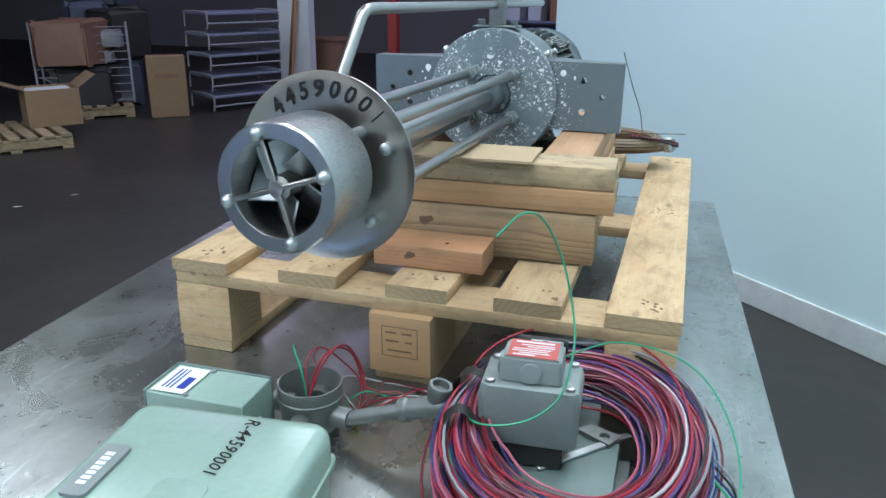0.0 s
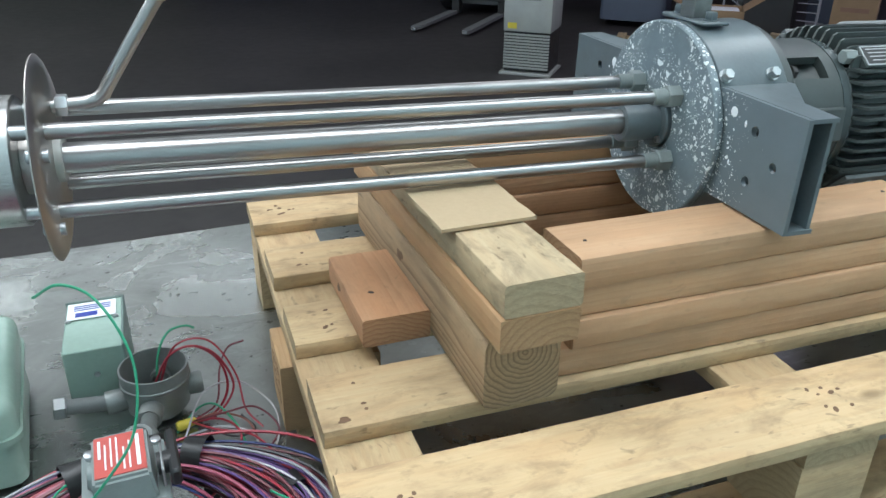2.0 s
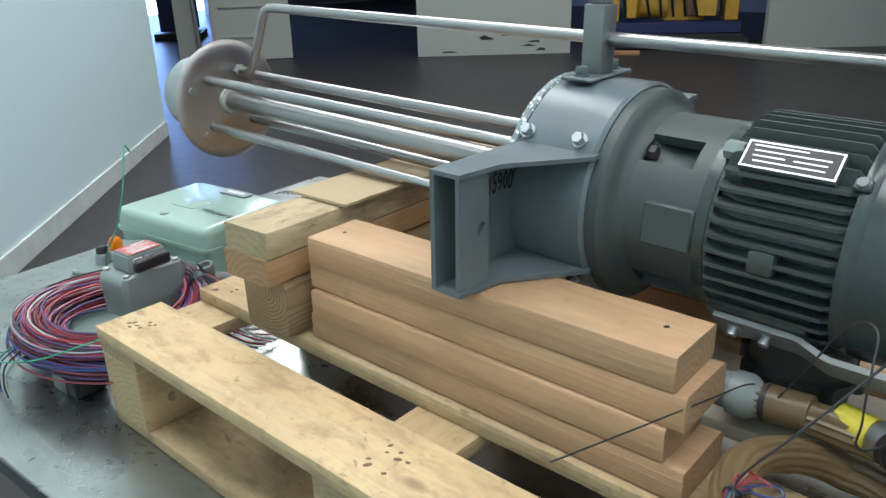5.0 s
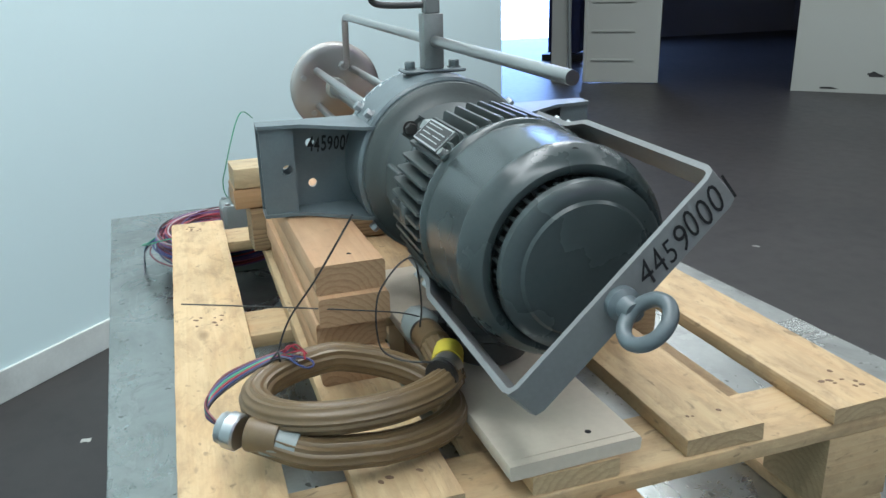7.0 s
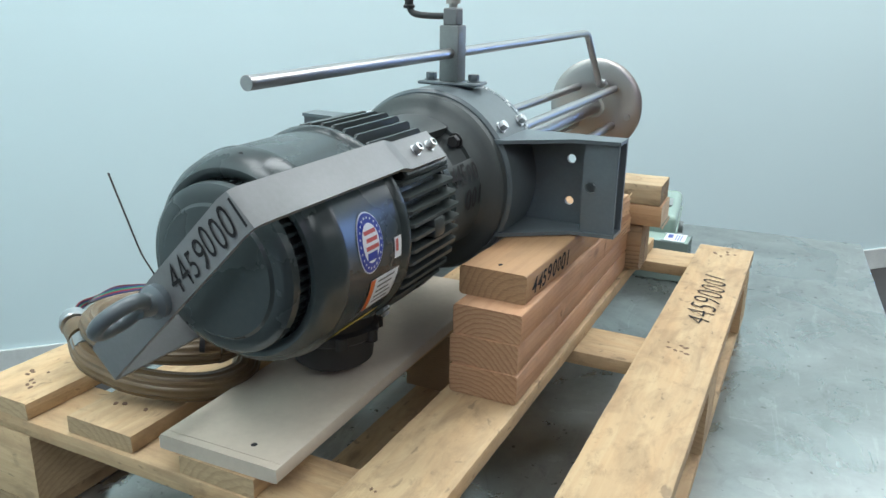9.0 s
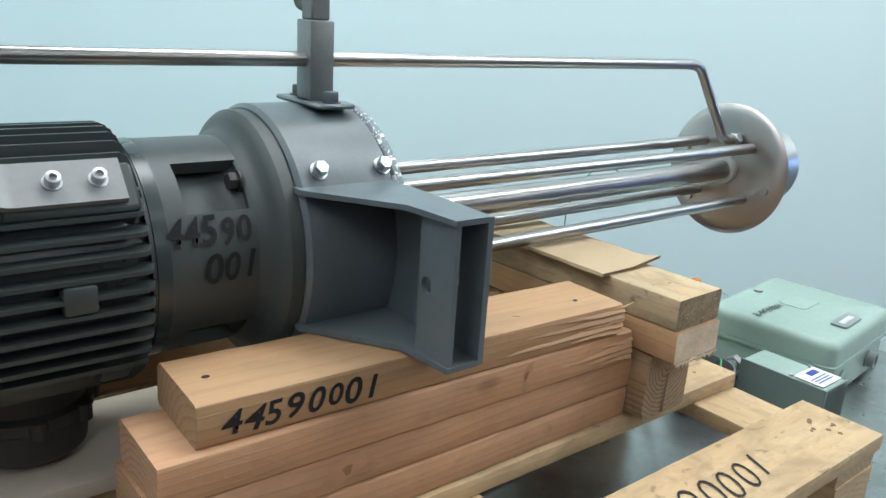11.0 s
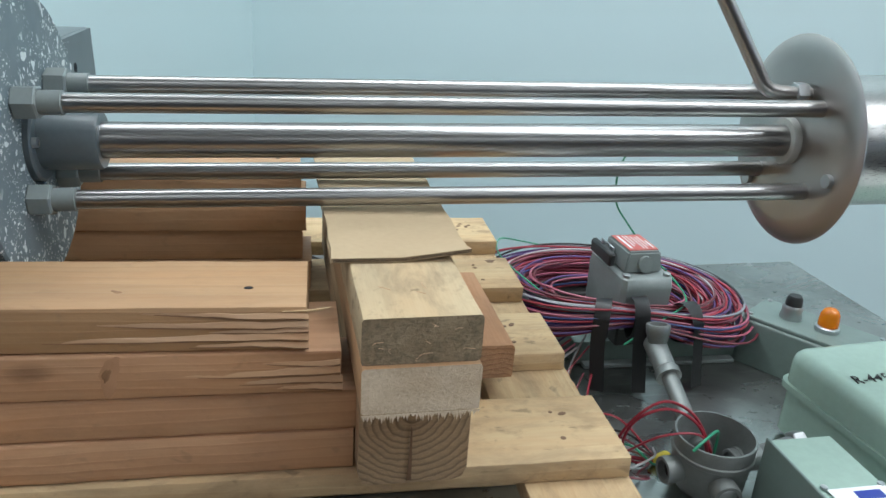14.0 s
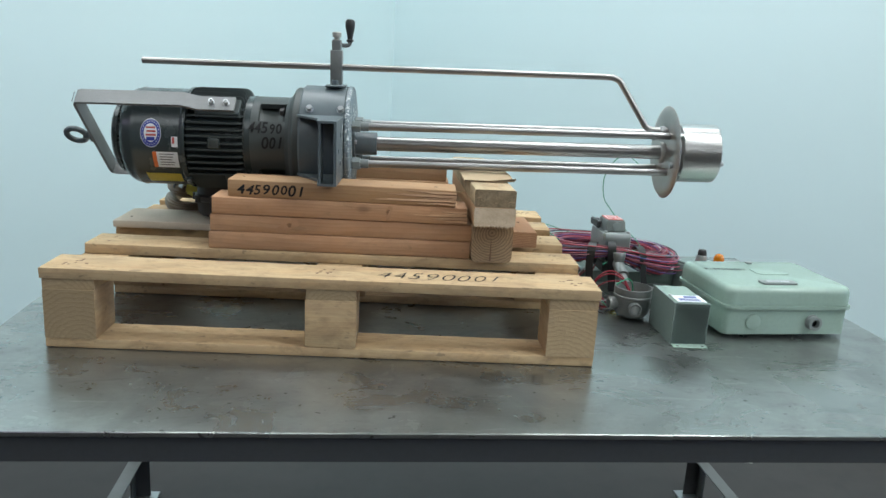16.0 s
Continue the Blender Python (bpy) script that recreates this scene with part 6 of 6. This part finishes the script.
along((-0.990, 0.712, 1.083), (-0.975, 0.738, 1.089), [(-0.012, 0.0174), (0.012, 0.0176), (0.024, 0.0172)], M["gua"], "tape_band", "grey tape round the hose end")
along((-0.968, 0.755, 1.093), (-0.938, 0.793, 1.099), [(0.0, 0.0175), (0.002, 0.0192), (0.013, 0.0192), (0.015, 0.0175), (0.022, 0.0165), (0.022, 0.012), (0.014, 0.012), (0.014, 0)], M["zinc"], "end_nut", "galvanised conduit end nut", 12)
for k, c in enumerate(("black", "blue", "red", "green", "blue", "maroon")):
    o = (k - 2.5) * 0.0022
    wire(c, [(-0.956, 0.772 + o * 0.5, 1.098 + o * 0.4), (-0.933, 0.785, 1.102 + o), (-0.914 + o, 0.782, 1.106 + o * 0.5), (-0.896 + o, 0.764, 1.114 + o), (-0.882 + o, 0.735, 1.120 + o * 0.6), (-0.874 + o * 0.5, 0.704, 1.125 + o * 0.4), (-0.879 + o, 0.688 + o, 1.125 + o)], 0.0015, hose)
for k in range(5):
    wire(("red", "rust", "red", "rust", "red")[k], [(-0.874, 0.699, 1.125), (-0.872 - 0.003 * k, 0.690 - 0.003 * k, 1.129 + (0.005, -0.003, 0.008, -0.004, 0.002)[k]), (-0.872 - 0.006 * k, 0.680 - 0.004 * (k % 3), 1.126 + 0.004 * (k % 2))], 0.0011, hose, 5)
wire("blue", [(-0.878, 0.690, 1.125), (-0.893, 0.672, 1.124), (-0.902, 0.668, 1.121), (-0.906, 0.675, 1.120), (-0.899, 0.684, 1.122), (-0.886, 0.692, 1.125)], 0.0012, hose, 5)
part("cable_tie", sweep([(-0.875 + 0.007 * math.cos(i * math.tau / 10), 0.702, 1.125 + 0.006 * math.sin(i * math.tau / 10)) for i in range(10)], 0.0014, 5, True), M["rubber"], hose, "black tie round the wire ends")
wire("black", [(-0.880, 0.712, 1.124), (-0.876, 0.702, 1.132), (-0.882, 0.698, 1.148), (-0.908, 0.688, 1.185), (-0.945, 0.663, 1.238), (-0.993, 0.632, 1.313)], 0.0011, hose)
wire("black", [(-0.765, 0.800, 1.160), (-0.79, 0.70, 1.150), (-0.812, 0.60, 1.138), (-0.822, 0.535, 1.126), (-0.83, 0.50, 1.108)], 0.0009, hose)
wire("black", [(-0.962, 0.535, 1.127), (-0.945, 0.575, 1.128), (-0.936, 0.597, 1.140), (-0.938, 0.603, 1.165), (-0.937, 0.602, 1.192), (-0.936, 0.595, 1.213), (-0.930, 0.571, 1.236), (-0.905, 0.548, 1.225), (-0.872, 0.533, 1.16), (-0.85, 0.53, 1.118)], 0.0011, hose)
for p, q in (((-0.835, 0.519, 1.103), (-0.845, 0.519, 1.104)), ((-0.962, 0.538, 1.111), (-0.970, 0.548, 1.112))):
    along(p, q, [(0, 0.0198), (0.006, 0.0198)], M["rubber"], "cable_tie", "black cable tie")

# ---- storage area across the hall ----


def facing(p0, p1):
    """A pose at the middle of a ground line, local x along it from p1 to p0, local y to the front."""
    a, b = Vector(p0), Vector(p1)
    d = a - b
    return pose((a.x + b.x) / 2, (a.y + b.y) / 2, 0, 0, 0, math.degrees(math.atan2(d.y, d.x)))


cool = thing("portable_cooler", "cream portable cooler with grey louvres and a yellow sticker", "cooler", facing((-2.645, -4.943), (-2.973, -4.68)))
part("cabinet", box((0.42, 0.44, 0.36), (0, -0.22, 0.55), 0.012, 2), M["chiller"], cool)
part("top_panel", box((0.43, 0.45, 0.03), (0, -0.22, 0.74), 0.008, 1), M["chiller"], cool)
part("lower_cabinet", box((0.40, 0.40, 0.34), (0, -0.23, 0.20), 0.004, 1), M["dark"], cool)
for i in range(12):
    part("louvre", box((0.40, 0.018, 0.014), (0, -0.011, 0.065 + i * 0.0255), 0, 1, None, None), M["chiller"], cool, "", None, False)
part("foot_tray", box((0.46, 0.46, 0.025), (0, -0.21, 0.0135), 0.004, 1), M["chiller"], cool)
part("control_panel", box((0.22, 0.004, 0.05), (0.0, 0.001, 0.66)), M["louvre"], cool)
part("yellow_sticker", box((0.08, 0.003, 0.05), (0.13, 0.001, 0.42)), M["yellow"], cool)

sw = thing("floor_sweeper", "orange and slate industrial sweeper parked on the floor", "sweeper", facing((-4.73, -6.875), (-5.276, -6.426)))
part("tank", rounded_box(0.74, 0.9, 0.42, 0.06, 4, 0.08, 0.03), M["scrub_g"], sw, "slate plastic tank", Matrix.Translation((0, -0.45, 0)))
part("hood", rounded_box(0.70, 0.86, 0.50, 0.05, 4, 0.5, 0.05), M["scrub_o"], sw, "orange hood", Matrix.Translation((0, -0.45, 0)))
for i in range(6):
    part("vent_slot", box((0.05, 0.006, 0.11), (-0.16 + i * 0.064, -0.018, 0.58)), M["ink"], sw)
for x in (-0.3, 0.3):
    part("wheel", lathe([(-0.03, 0.0), (-0.03, 0.10), (0.03, 0.10), (0.03, 0)], 24, None, 'X', Matrix.Translation((x, -0.35, 0.101))), M["rubber"], sw)


def small_pallet(m, label):
    p = thing("shipping_pallet", label, "pallet", m, "pallets on the floor")
    for i in range(7):
        part("deck_board", board(1.0, 0.09, 0.02, 0.002, 300 + i), M["aged"], p, "", pose(-0.42 + i * 0.14, -0.5, 0.11, 0, 0, 90))
    for y in (-0.05, -0.5, -0.95):
        part("stringer", board(0.94, 0.045, 0.085, 0.002, 310), M["aged"], p, "", pose(0, y, 0.0245))
    for x in (-0.42, 0.0, 0.42):
        part("bottom_board", board(1.0, 0.09, 0.02, 0.002, 320), M["aged"], p, "", pose(x, -0.5, 0.002, 0, 0, 90))
    return p


small_pallet(facing((-3.75, -5.00), (-4.55, -4.45)), "weathered empty wooden pallet on the dark floor")
small_pallet(facing((-5.35, -5.75), (-6.15, -4.95)), "weathered wooden pallet under the wire cage")
bx = thing("open_carton", "brown cardboard carton with open flaps", "carton", facing((-4.55, -5.02), (-5.0, -4.68)) @ Matrix.Translation((0, 0, 0.132)))
bm = bmesh.new()
for sx in (-1, 1):
    box((0.006, 0.40, 0.34), (sx * 0.23, -0.2, 0.17), 0, 1, bm)
for y in (0, -0.4):
    box((0.46, 0.006, 0.34), (0, y, 0.17), 0, 1, bm)
box((0.46, 0.4, 0.006), (0, -0.2, 0.003), 0, 1, bm)
part("carton_body", bm, M["carton"], bx, "", None, False)
for sx, ang in ((-1, 35), (1, -20)):
    part("flap", box((0.20, 0.40, 0.005), (sx * 0.10, 0, 0)), M["carton"], bx, "", pose(sx * 0.23, -0.2, 0.342, 0, ang, 0), False)
part("packing", rounded_box(0.40, 0.34, 0.06, 0.05, 4, 0.27, 0.03), M["white"], bx, "crumpled white packing", Matrix.Translation((0, -0.2, 0)))

cage = thing("wire_cage", "white wire mesh cage cart filled with oddments", "cage", facing((-5.50, -5.98), (-6.25, -5.05)) @ Matrix.Translation((-0.05, -0.05, 0.132)) @ Matrix.Diagonal((0.82, 1, 0.60, 1)))
for x in (-0.58, 0.58):
    for y in (0, -0.7):
        part("post", rod((x, y, 0.0), (x, y, 1.45), 0.016, 8), M["wirewhite"], cage)
for i in range(10):
    for y in (0, -0.7):
        part("rail", rod((-0.58, y, 0.06 + i * 0.145), (0.58, y, 0.06 + i * 0.145), 0.008, 6), M["wirewhite"], cage)
for i in range(9):
    part("wire_bar", rod((-0.50 + i * 0.125, -0.7, 0.06), (-0.50 + i * 0.125, -0.7, 1.37), 0.004, 5), M["wirewhite"], cage)
part("cage_floor", box((1.16, 0.7, 0.02), (0, -0.35, 0.03)), M["louvre"], cage)
rnd = random.Random(21)
for i in range(14):
    s = [rnd.uniform(0.12, 0.32) for _ in range(3)]
    part("oddment", rounded_box(s[0], s[1], s[2], 0.03, 3, 0, 0.02), (M["louvre"], M["carton"], M["drum"], M["chiller"], M["aged"])[i % 5], cage, "", pose(rnd.uniform(-0.4, 0.4), rnd.uniform(-0.55, -0.15), 0.042 + 0.30 * (i // 5), rnd.uniform(-8, 8), rnd.uniform(-8, 8), rnd.uniform(0, 90)))
for i in range(9):
    bm = rounded_box(rnd.uniform(0.22, 0.42), rnd.uniform(0.2, 0.34), rnd.uniform(0.18, 0.36), 0.06, 4, 0, 0.05)
    for v in bm.verts:
        v.co += Vector((rnd.uniform(-1, 1), rnd.uniform(-1, 1), rnd.uniform(-1, 1))) * 0.022
    part("wrapped_bag", bm, (M["wrap"], M["louvre"], M["wrap"])[i % 3], cage, "", pose(rnd.uniform(-0.4, 0.4), rnd.uniform(-0.5, -0.2), 0.72 + 0.26 * (i // 4), 0, 0, rnd.uniform(0, 90)))
for dx in (0.0, 0.35):
    part("tube", rod((-0.1 + dx, -0.1, 0.2), (0.35 + dx * 0.4, 0.05, 0.5), 0.012, 8), M["wirewhite"], cage)

flat = thing("leaning_carton", "tall brown cardboard carton standing on the floor", "carton", facing((-6.02, -4.80), (-6.32, -4.44)))
part("carton_body", box((0.40, 0.18, 0.66), (0, -0.10, 0.331), 0.006, 1), M["carton"], flat)
part("printed_band", box((0.25, 0.003, 0.04), (0, -0.0085, 0.45)), M["drum"], flat)

rack = thing("stacked_tables", "stack of blue-grey folding metal tables", "table stack", facing((-6.42, -4.38), (-7.50, -3.80)) @ Matrix.Diagonal((0.76, 0.8, 0.84, 1)))
for i in range(5):
    z = 0.03 + i * 0.27
    lvl = part("table_leaf", box((1.22, 0.70, 0.035), (0, -0.36, z + 0.18), 0.008, 1), M["rack"], rack)
    for x in (-0.60, 0.60):
        part("leg_tube", sweep(smooth_line([(x, -0.05, z), (x, -0.03, z + 0.02), (x, -0.02, z + 0.16), (x, -0.10, z + 0.205), (x, -0.6, z + 0.205), (x, -0.68, z + 0.16), (x, -0.69, z)], 3), 0.014, 6), M["wirewhite"], lvl)
    part("cross_tube", rod((-0.6, -0.02, z + 0.06), (0.6, -0.02, z + 0.06), 0.012, 6), M["wirewhite"], lvl)

dr = thing("fibre_drum", "brown drum wrapped in clear plastic", "drum", pose(-9.2, -4.1, 0) @ Matrix.Diagonal((0.85, 0.85, 0.75, 1)))
part("drum_body", lathe([(0.001, 0.0), (0.001, 0.33), (0.85, 0.33), (0.86, 0.35), (0.90, 0.35), (0.90, 0)], 28, None, 'Z'), M["drum"], dr)
pp = thing("column", "red and white painted steel column", "column", pose(-9.6, -3.3, 0))
part("shaft", box((0.14, 0.14, 4.69), (0, 0, 2.3455), 0.01, 1), M["redpost"], pp)
pp = thing("column", "white painted steel column", "column", pose(-8.3, -4.15, 0))
part("shaft", box((0.16, 0.45, 4.69), (0, 0, 2.3455), 0.01, 1), M["white"], pp)
pl = thing("leaning_board", "brown wooden board leaning on a column", "board", pose(-8.12, -4.2, 0.012, 0, -6, -50))
part("board", box((0.04, 0.16, 1.5), (0, 0, 0.75), 0.004, 1), M["redfir"], pl)
bn = thing("storage_bin", "large blue plastic bin far across the hall", "bin", pose(-12.2, -1.4, 0, 0, 0, 80))
part("bin_body", rounded_box(1.6, 0.9, 0.7, 0.08, 4, 0.02, 0.03), M["machblue"], bn)

heap = thing("scrap_heap", "dark heap of covered oddments behind the wire cage", "heap", pose(-7.3, -6.3, 0, 0, 0, 40))
rnd = random.Random(64)
for i in range(12):
    bm = rounded_box(rnd.uniform(0.4, 0.8), rnd.uniform(0.4, 0.7), rnd.uniform(0.35, 0.75), 0.07, 4, 0, 0.06)
    for v in bm.verts:
        v.co += Vector((rnd.uniform(-1, 1), rnd.uniform(-1, 1), max(0, rnd.uniform(-1, 1)))) * 0.03
    part("sack", bm, (M["dark"], M["drum"], M["louvre"], M["scrub_g"])[i % 4], heap, "", pose(-1.4 + 0.7 * (i % 5), rnd.uniform(-0.4, 0.2), 0.001 + 0.55 * (i // 5), 0, 0, rnd.uniform(0, 90)))
for k, (sx, sy, turn) in enumerate(((-12.3, -1.55, 84), (-12.6, 0.55, 92))):
    sh = thing("storage_shelf", "metal storage shelf with boxes and bundles far across the hall", "shelf", pose(sx, sy, 0, 0, 0, turn), "shelves across the hall")
    for x in (-0.8, 0.8):
        for y in (-0.25, 0.25):
            part("post", box((0.05, 0.05, 2.2), (x, y, 1.1005)), M["rack"], sh)
    rnd = random.Random(90 + k)
    for z in (0.15, 0.8, 1.45):
        part("shelf_board", box((1.56, 0.5, 0.03), (0, 0, z)), M["rack"], sh)
        for i in range(4):
            w, h = rnd.uniform(0.2, 0.34), rnd.uniform(0.2, 0.48)
            part("stored_box", box((w, 0.34, h), (-0.58 + 0.38 * i, rnd.uniform(-0.06, 0.06), z + 0.0155 + h / 2), 0.01, 1), (M["carton"], M["wrap"], M["navy"], M["redfir"], M["white"])[rnd.randrange(5)], sh)

fl = thing("forklift", "dark forklift with lowered steel forks", "forklift", pose(-3.55, -7.83, 0, 0, 0, -40.1))
for x in (-0.30, 0.30):
    part("fork", prism([(-0.05, 0.0), (0.05, 0.0), (0.05, 1.22), (0.03, 1.30), (-0.03, 1.30), (-0.05, 1.22)], 0.035, None, Matrix.Translation((x, 0, 0.03))), M["strap"], fl, "worn steel fork")
    part("mast_rail", box((0.10, 0.12, 2.2), (x, -0.12, 1.12), 0.005, 1), M["dark"], fl)
for z in (0.25, 0.62, 1.2):
    part("carriage_bar", box((0.9, 0.05, 0.10), (0, -0.035, z), 0.005, 1), M["dark"], fl)
part("body", rounded_box(1.0, 1.6, 0.9, 0.12, 4, 0.12, 0.08), M["louvre"], fl, "", Matrix.Translation((0, -1.05, 0)))
part("hood", rounded_box(0.9, 0.7, 0.35, 0.1, 4, 1.021, 0.08), M["scrub_o"], fl, "", Matrix.Translation((0, -1.4, 0)))
for x in (-0.48, 0.48):
    part("tyre", lathe([(-0.09, 0.12), (-0.09, 0.27), (-0.06, 0.29), (0.06, 0.29), (0.09, 0.27), (0.09, 0.12)], 28, None, 'X', Matrix.Translation((x, -0.45, 0.292))), M["rubber"], fl)
for x in (-0.42, 0.42):
    for y in (-0.55, -1.6):
        part("guard_post", rod((x, y, 1.0), (x * 0.9, y, 2.1), 0.03, 8), M["dark"], fl)
part("guard_roof", box((0.9, 1.2, 0.05), (0, -1.07, 2.12), 0.01, 1), M["dark"], fl)

# ---- doors and machinery beyond the partition ----


def panel_wall(name, p0, p1, h, label):
    ob = wall(name, p0, p1, 0, h, 0.12, M["farwall"], label, -1)
    return ob


panel_wall("wall_9", (6.95, -7.20), (5.28, -8.65), 4.7, "off-white wall panel with scuffed foot beside the dark doorway")
panel_wall("wall_10", (3.10, -10.35), (-0.3, -13.3), 4.7, "pale wall panel beyond the yellow machine")
rnd = random.Random(77)
for k in range(9):
    u = rnd.uniform(0.05, 0.95)
    x, y = 6.95 + (5.28 - 6.95) * u, -7.20 + (-8.65 + 7.20) * u
    bm = prism([(-rnd.uniform(0.05, 0.16), 0.0), (rnd.uniform(0.05, 0.16), 0.0), (rnd.uniform(0.02, 0.1), rnd.uniform(0.015, 0.05)), (-0.04, rnd.uniform(0.01, 0.06))], 0.002)
    sc = part("trim", bm, M["dark"], None, "", pose(x, y, rnd.uniform(0.02, 0.28), 0, 0, 0) @ axes((0, 0, 0), (0.755, 0.656, 0), (0, 0, 1)) @ Matrix.Translation((0, 0, -0.1225)), False)
    tagged(sc, "dark chipped paint near the foot of the panel", "paint chip", "", "structure")
wall("wall_11", (8.4, -5.98), (6.95, -7.20), 2.9, 4.7, 0.12, M["farwall"], "off-white wall over the dark doorway", -1)
wall("wall_12", (16.5, 9), (16.5, -5.3), 0, 4.7, 0.2, M["dim"], "dim end wall beside the bright loading door")
wall("wall_13", (16.5, -9.8), (16.5, -16), 0, 4.7, 0.2, M["dim"], "dim end wall beside the bright loading door")
leaf = thing("door_1", "off-white ribbed door leaf standing open", "door", facing((9.05, -5.10), (8.38, -6.02)), "", "structure")
part("door_leaf", box((1.12, 0.06, 2.9), (0, -0.03, 1.46), 0.004, 1), M["farwall"], leaf)
for i in range(6):
    part("rib", box((0.62, 0.03, 0.03), (0.12, 0.015, 0.35 + i * 0.42), 0.004, 1), M["farwall"], leaf)
part("edge_rail", box((0.05, 0.03, 2.8), (0.53, 0.012, 1.42), 0.004, 1), M["farwall"], leaf)
jam = thing("door_frame", "white painted steel door post with a leaning pipe", "door frame", pose(9.30, -4.86, 0, 0, 0, 40))
part("post", box((0.26, 0.14, 4.69), (0, 0, 2.3455), 0.006, 1), M["farwall"], jam)
part("pipe", rod((-0.22, 0.14, 0.02), (-0.10, 0.10, 2.6), 0.025, 10), M["gua"], jam)
cab = thing("tall_cabinet", "dark blue tall cabinet on a low skid near the loading door", "cabinet", facing((12.55, -6.19), (12.10, -6.75)))
part("cabinet_body", box((0.62, 0.7, 2.2), (0, -0.35, 1.25), 0.01, 1), M["navy"], cab)
part("skid", box((0.85, 0.9, 0.12), (0, -0.4, 0.061), 0.006, 1), M["dark"], cab)

mc = thing("hydraulic_press", "yellow hydraulic machine on a dark blue skid with black hoses", "machine", facing((4.95, -8.95), (3.25, -10.15)))
part("skid_beam", box((2.1, 0.10, 0.14), (0, -0.02, 0.10), 0.006, 1), M["dark"], mc)
part("drip_tray", box((1.95, 0.9, 0.16), (0, -0.55, 0.30), 0.01, 1), M["machblue"], mc)
part("skid_base", box((2.0, 0.95, 0.20), (0, -0.55, 0.115), 0.01, 1), M["dark"], mc)
for x in (-0.85, 0.85):
    part("column", box((0.20, 0.22, 1.9), (x, -0.35, 1.335), 0.01, 1), M["machyel"], mc)
part("cross_beam", box((1.9, 0.30, 0.30), (0, -0.35, 2.40), 0.01, 1), M["machyel"], mc)
part("pump_block", rounded_box(0.6, 0.45, 0.45, 0.04, 4, 0.385, 0.03), M["machyel"], mc, "", Matrix.Translation((-0.2, -0.6, 0)))
part("motor_drum", lathe([(-0.3, 0.0), (-0.3, 0.19), (0.3, 0.19), (0.3, 0)], 24, None, 'X', Matrix.Translation((0.35, -0.45, 0.60))), M["machyel"], mc)
part("gear_case", box((0.5, 0.3, 0.5), (0.25, -0.75, 0.95), 0.03, 2), M["machyel"], mc)
rnd = random.Random(15)
for i in range(16):
    s3 = [rnd.uniform(0.08, 0.30) for _ in range(3)]
    part("fitting", box(s3, (0, 0, 0), 0.012, 1), (M["machyel"], M["drum"], M["dark"])[i % 3], mc, "", pose(rnd.uniform(-0.7, 0.7), rnd.uniform(-0.45, -0.18), rnd.uniform(0.55, 2.0), 0, 0, rnd.choice((0, 15, -20))))
rnd = random.Random(5)
for i in range(9):
    x = -0.7 + i * 0.17
    part("hydraulic_hose", sweep(smooth_line([(x, -0.2, 0.45), (x + 0.10, -0.12, 0.75 + rnd.uniform(0, 0.4)), (x + 0.2, -0.15, 1.0 + rnd.uniform(-0.2, 0.3)), (x + rnd.uniform(0.1, 0.4), -0.3, 0.7)], 5), 0.022, 7), M["rubber"], mc)
tm = thing("timber_baulk", "short timber baulk lying on the floor by the machine", "timber", facing((4.75, -8.55), (4.25, -8.85)))
part("baulk", board(0.6, 0.07, 0.06, 0.004, 400), M["redfir"], tm, "", pose(0, 0, 0.002))

# ---- scraps on the floor ----


def scrap(x, y, z, sx, sy, turn, seed):
    """A small crumpled piece of paper."""
    rnd = random.Random(seed)
    bm = bmesh.new()
    bmesh.ops.create_grid(bm, x_segments=4, y_segments=3, size=0.5)
    for v in bm.verts:
        v.co = Vector((v.co.x * sx + rnd.uniform(-1, 1) * sx * 0.06, v.co.y * sy + rnd.uniform(-1, 1) * sy * 0.06, rnd.uniform(0.0005, 0.12 * min(sx, sy))))
    bmesh.ops.solidify(bm, geom=bm.faces[:], thickness=0.0004)
    ob = part("paper_scrap", bm, M["nylon"], None, "", pose(x, y, z + 0.0008, 0, 0, turn), False)
    tagged(ob, "small crumpled white paper scrap lying about", "paper", "scraps")


for k, (x, y, sx, sy) in enumerate(((1.93, -1.93, 0.06, 0.03), (1.80, -2.32, 0.04, 0.02), (1.004, 1.25, 0.035, 0.025), (-2.87, -3.44, 0.06, 0.02), (-3.24, -3.30, 0.05, 0.02))):
    scrap(x, y, 0, sx, sy, 40 * k, 500 + k)
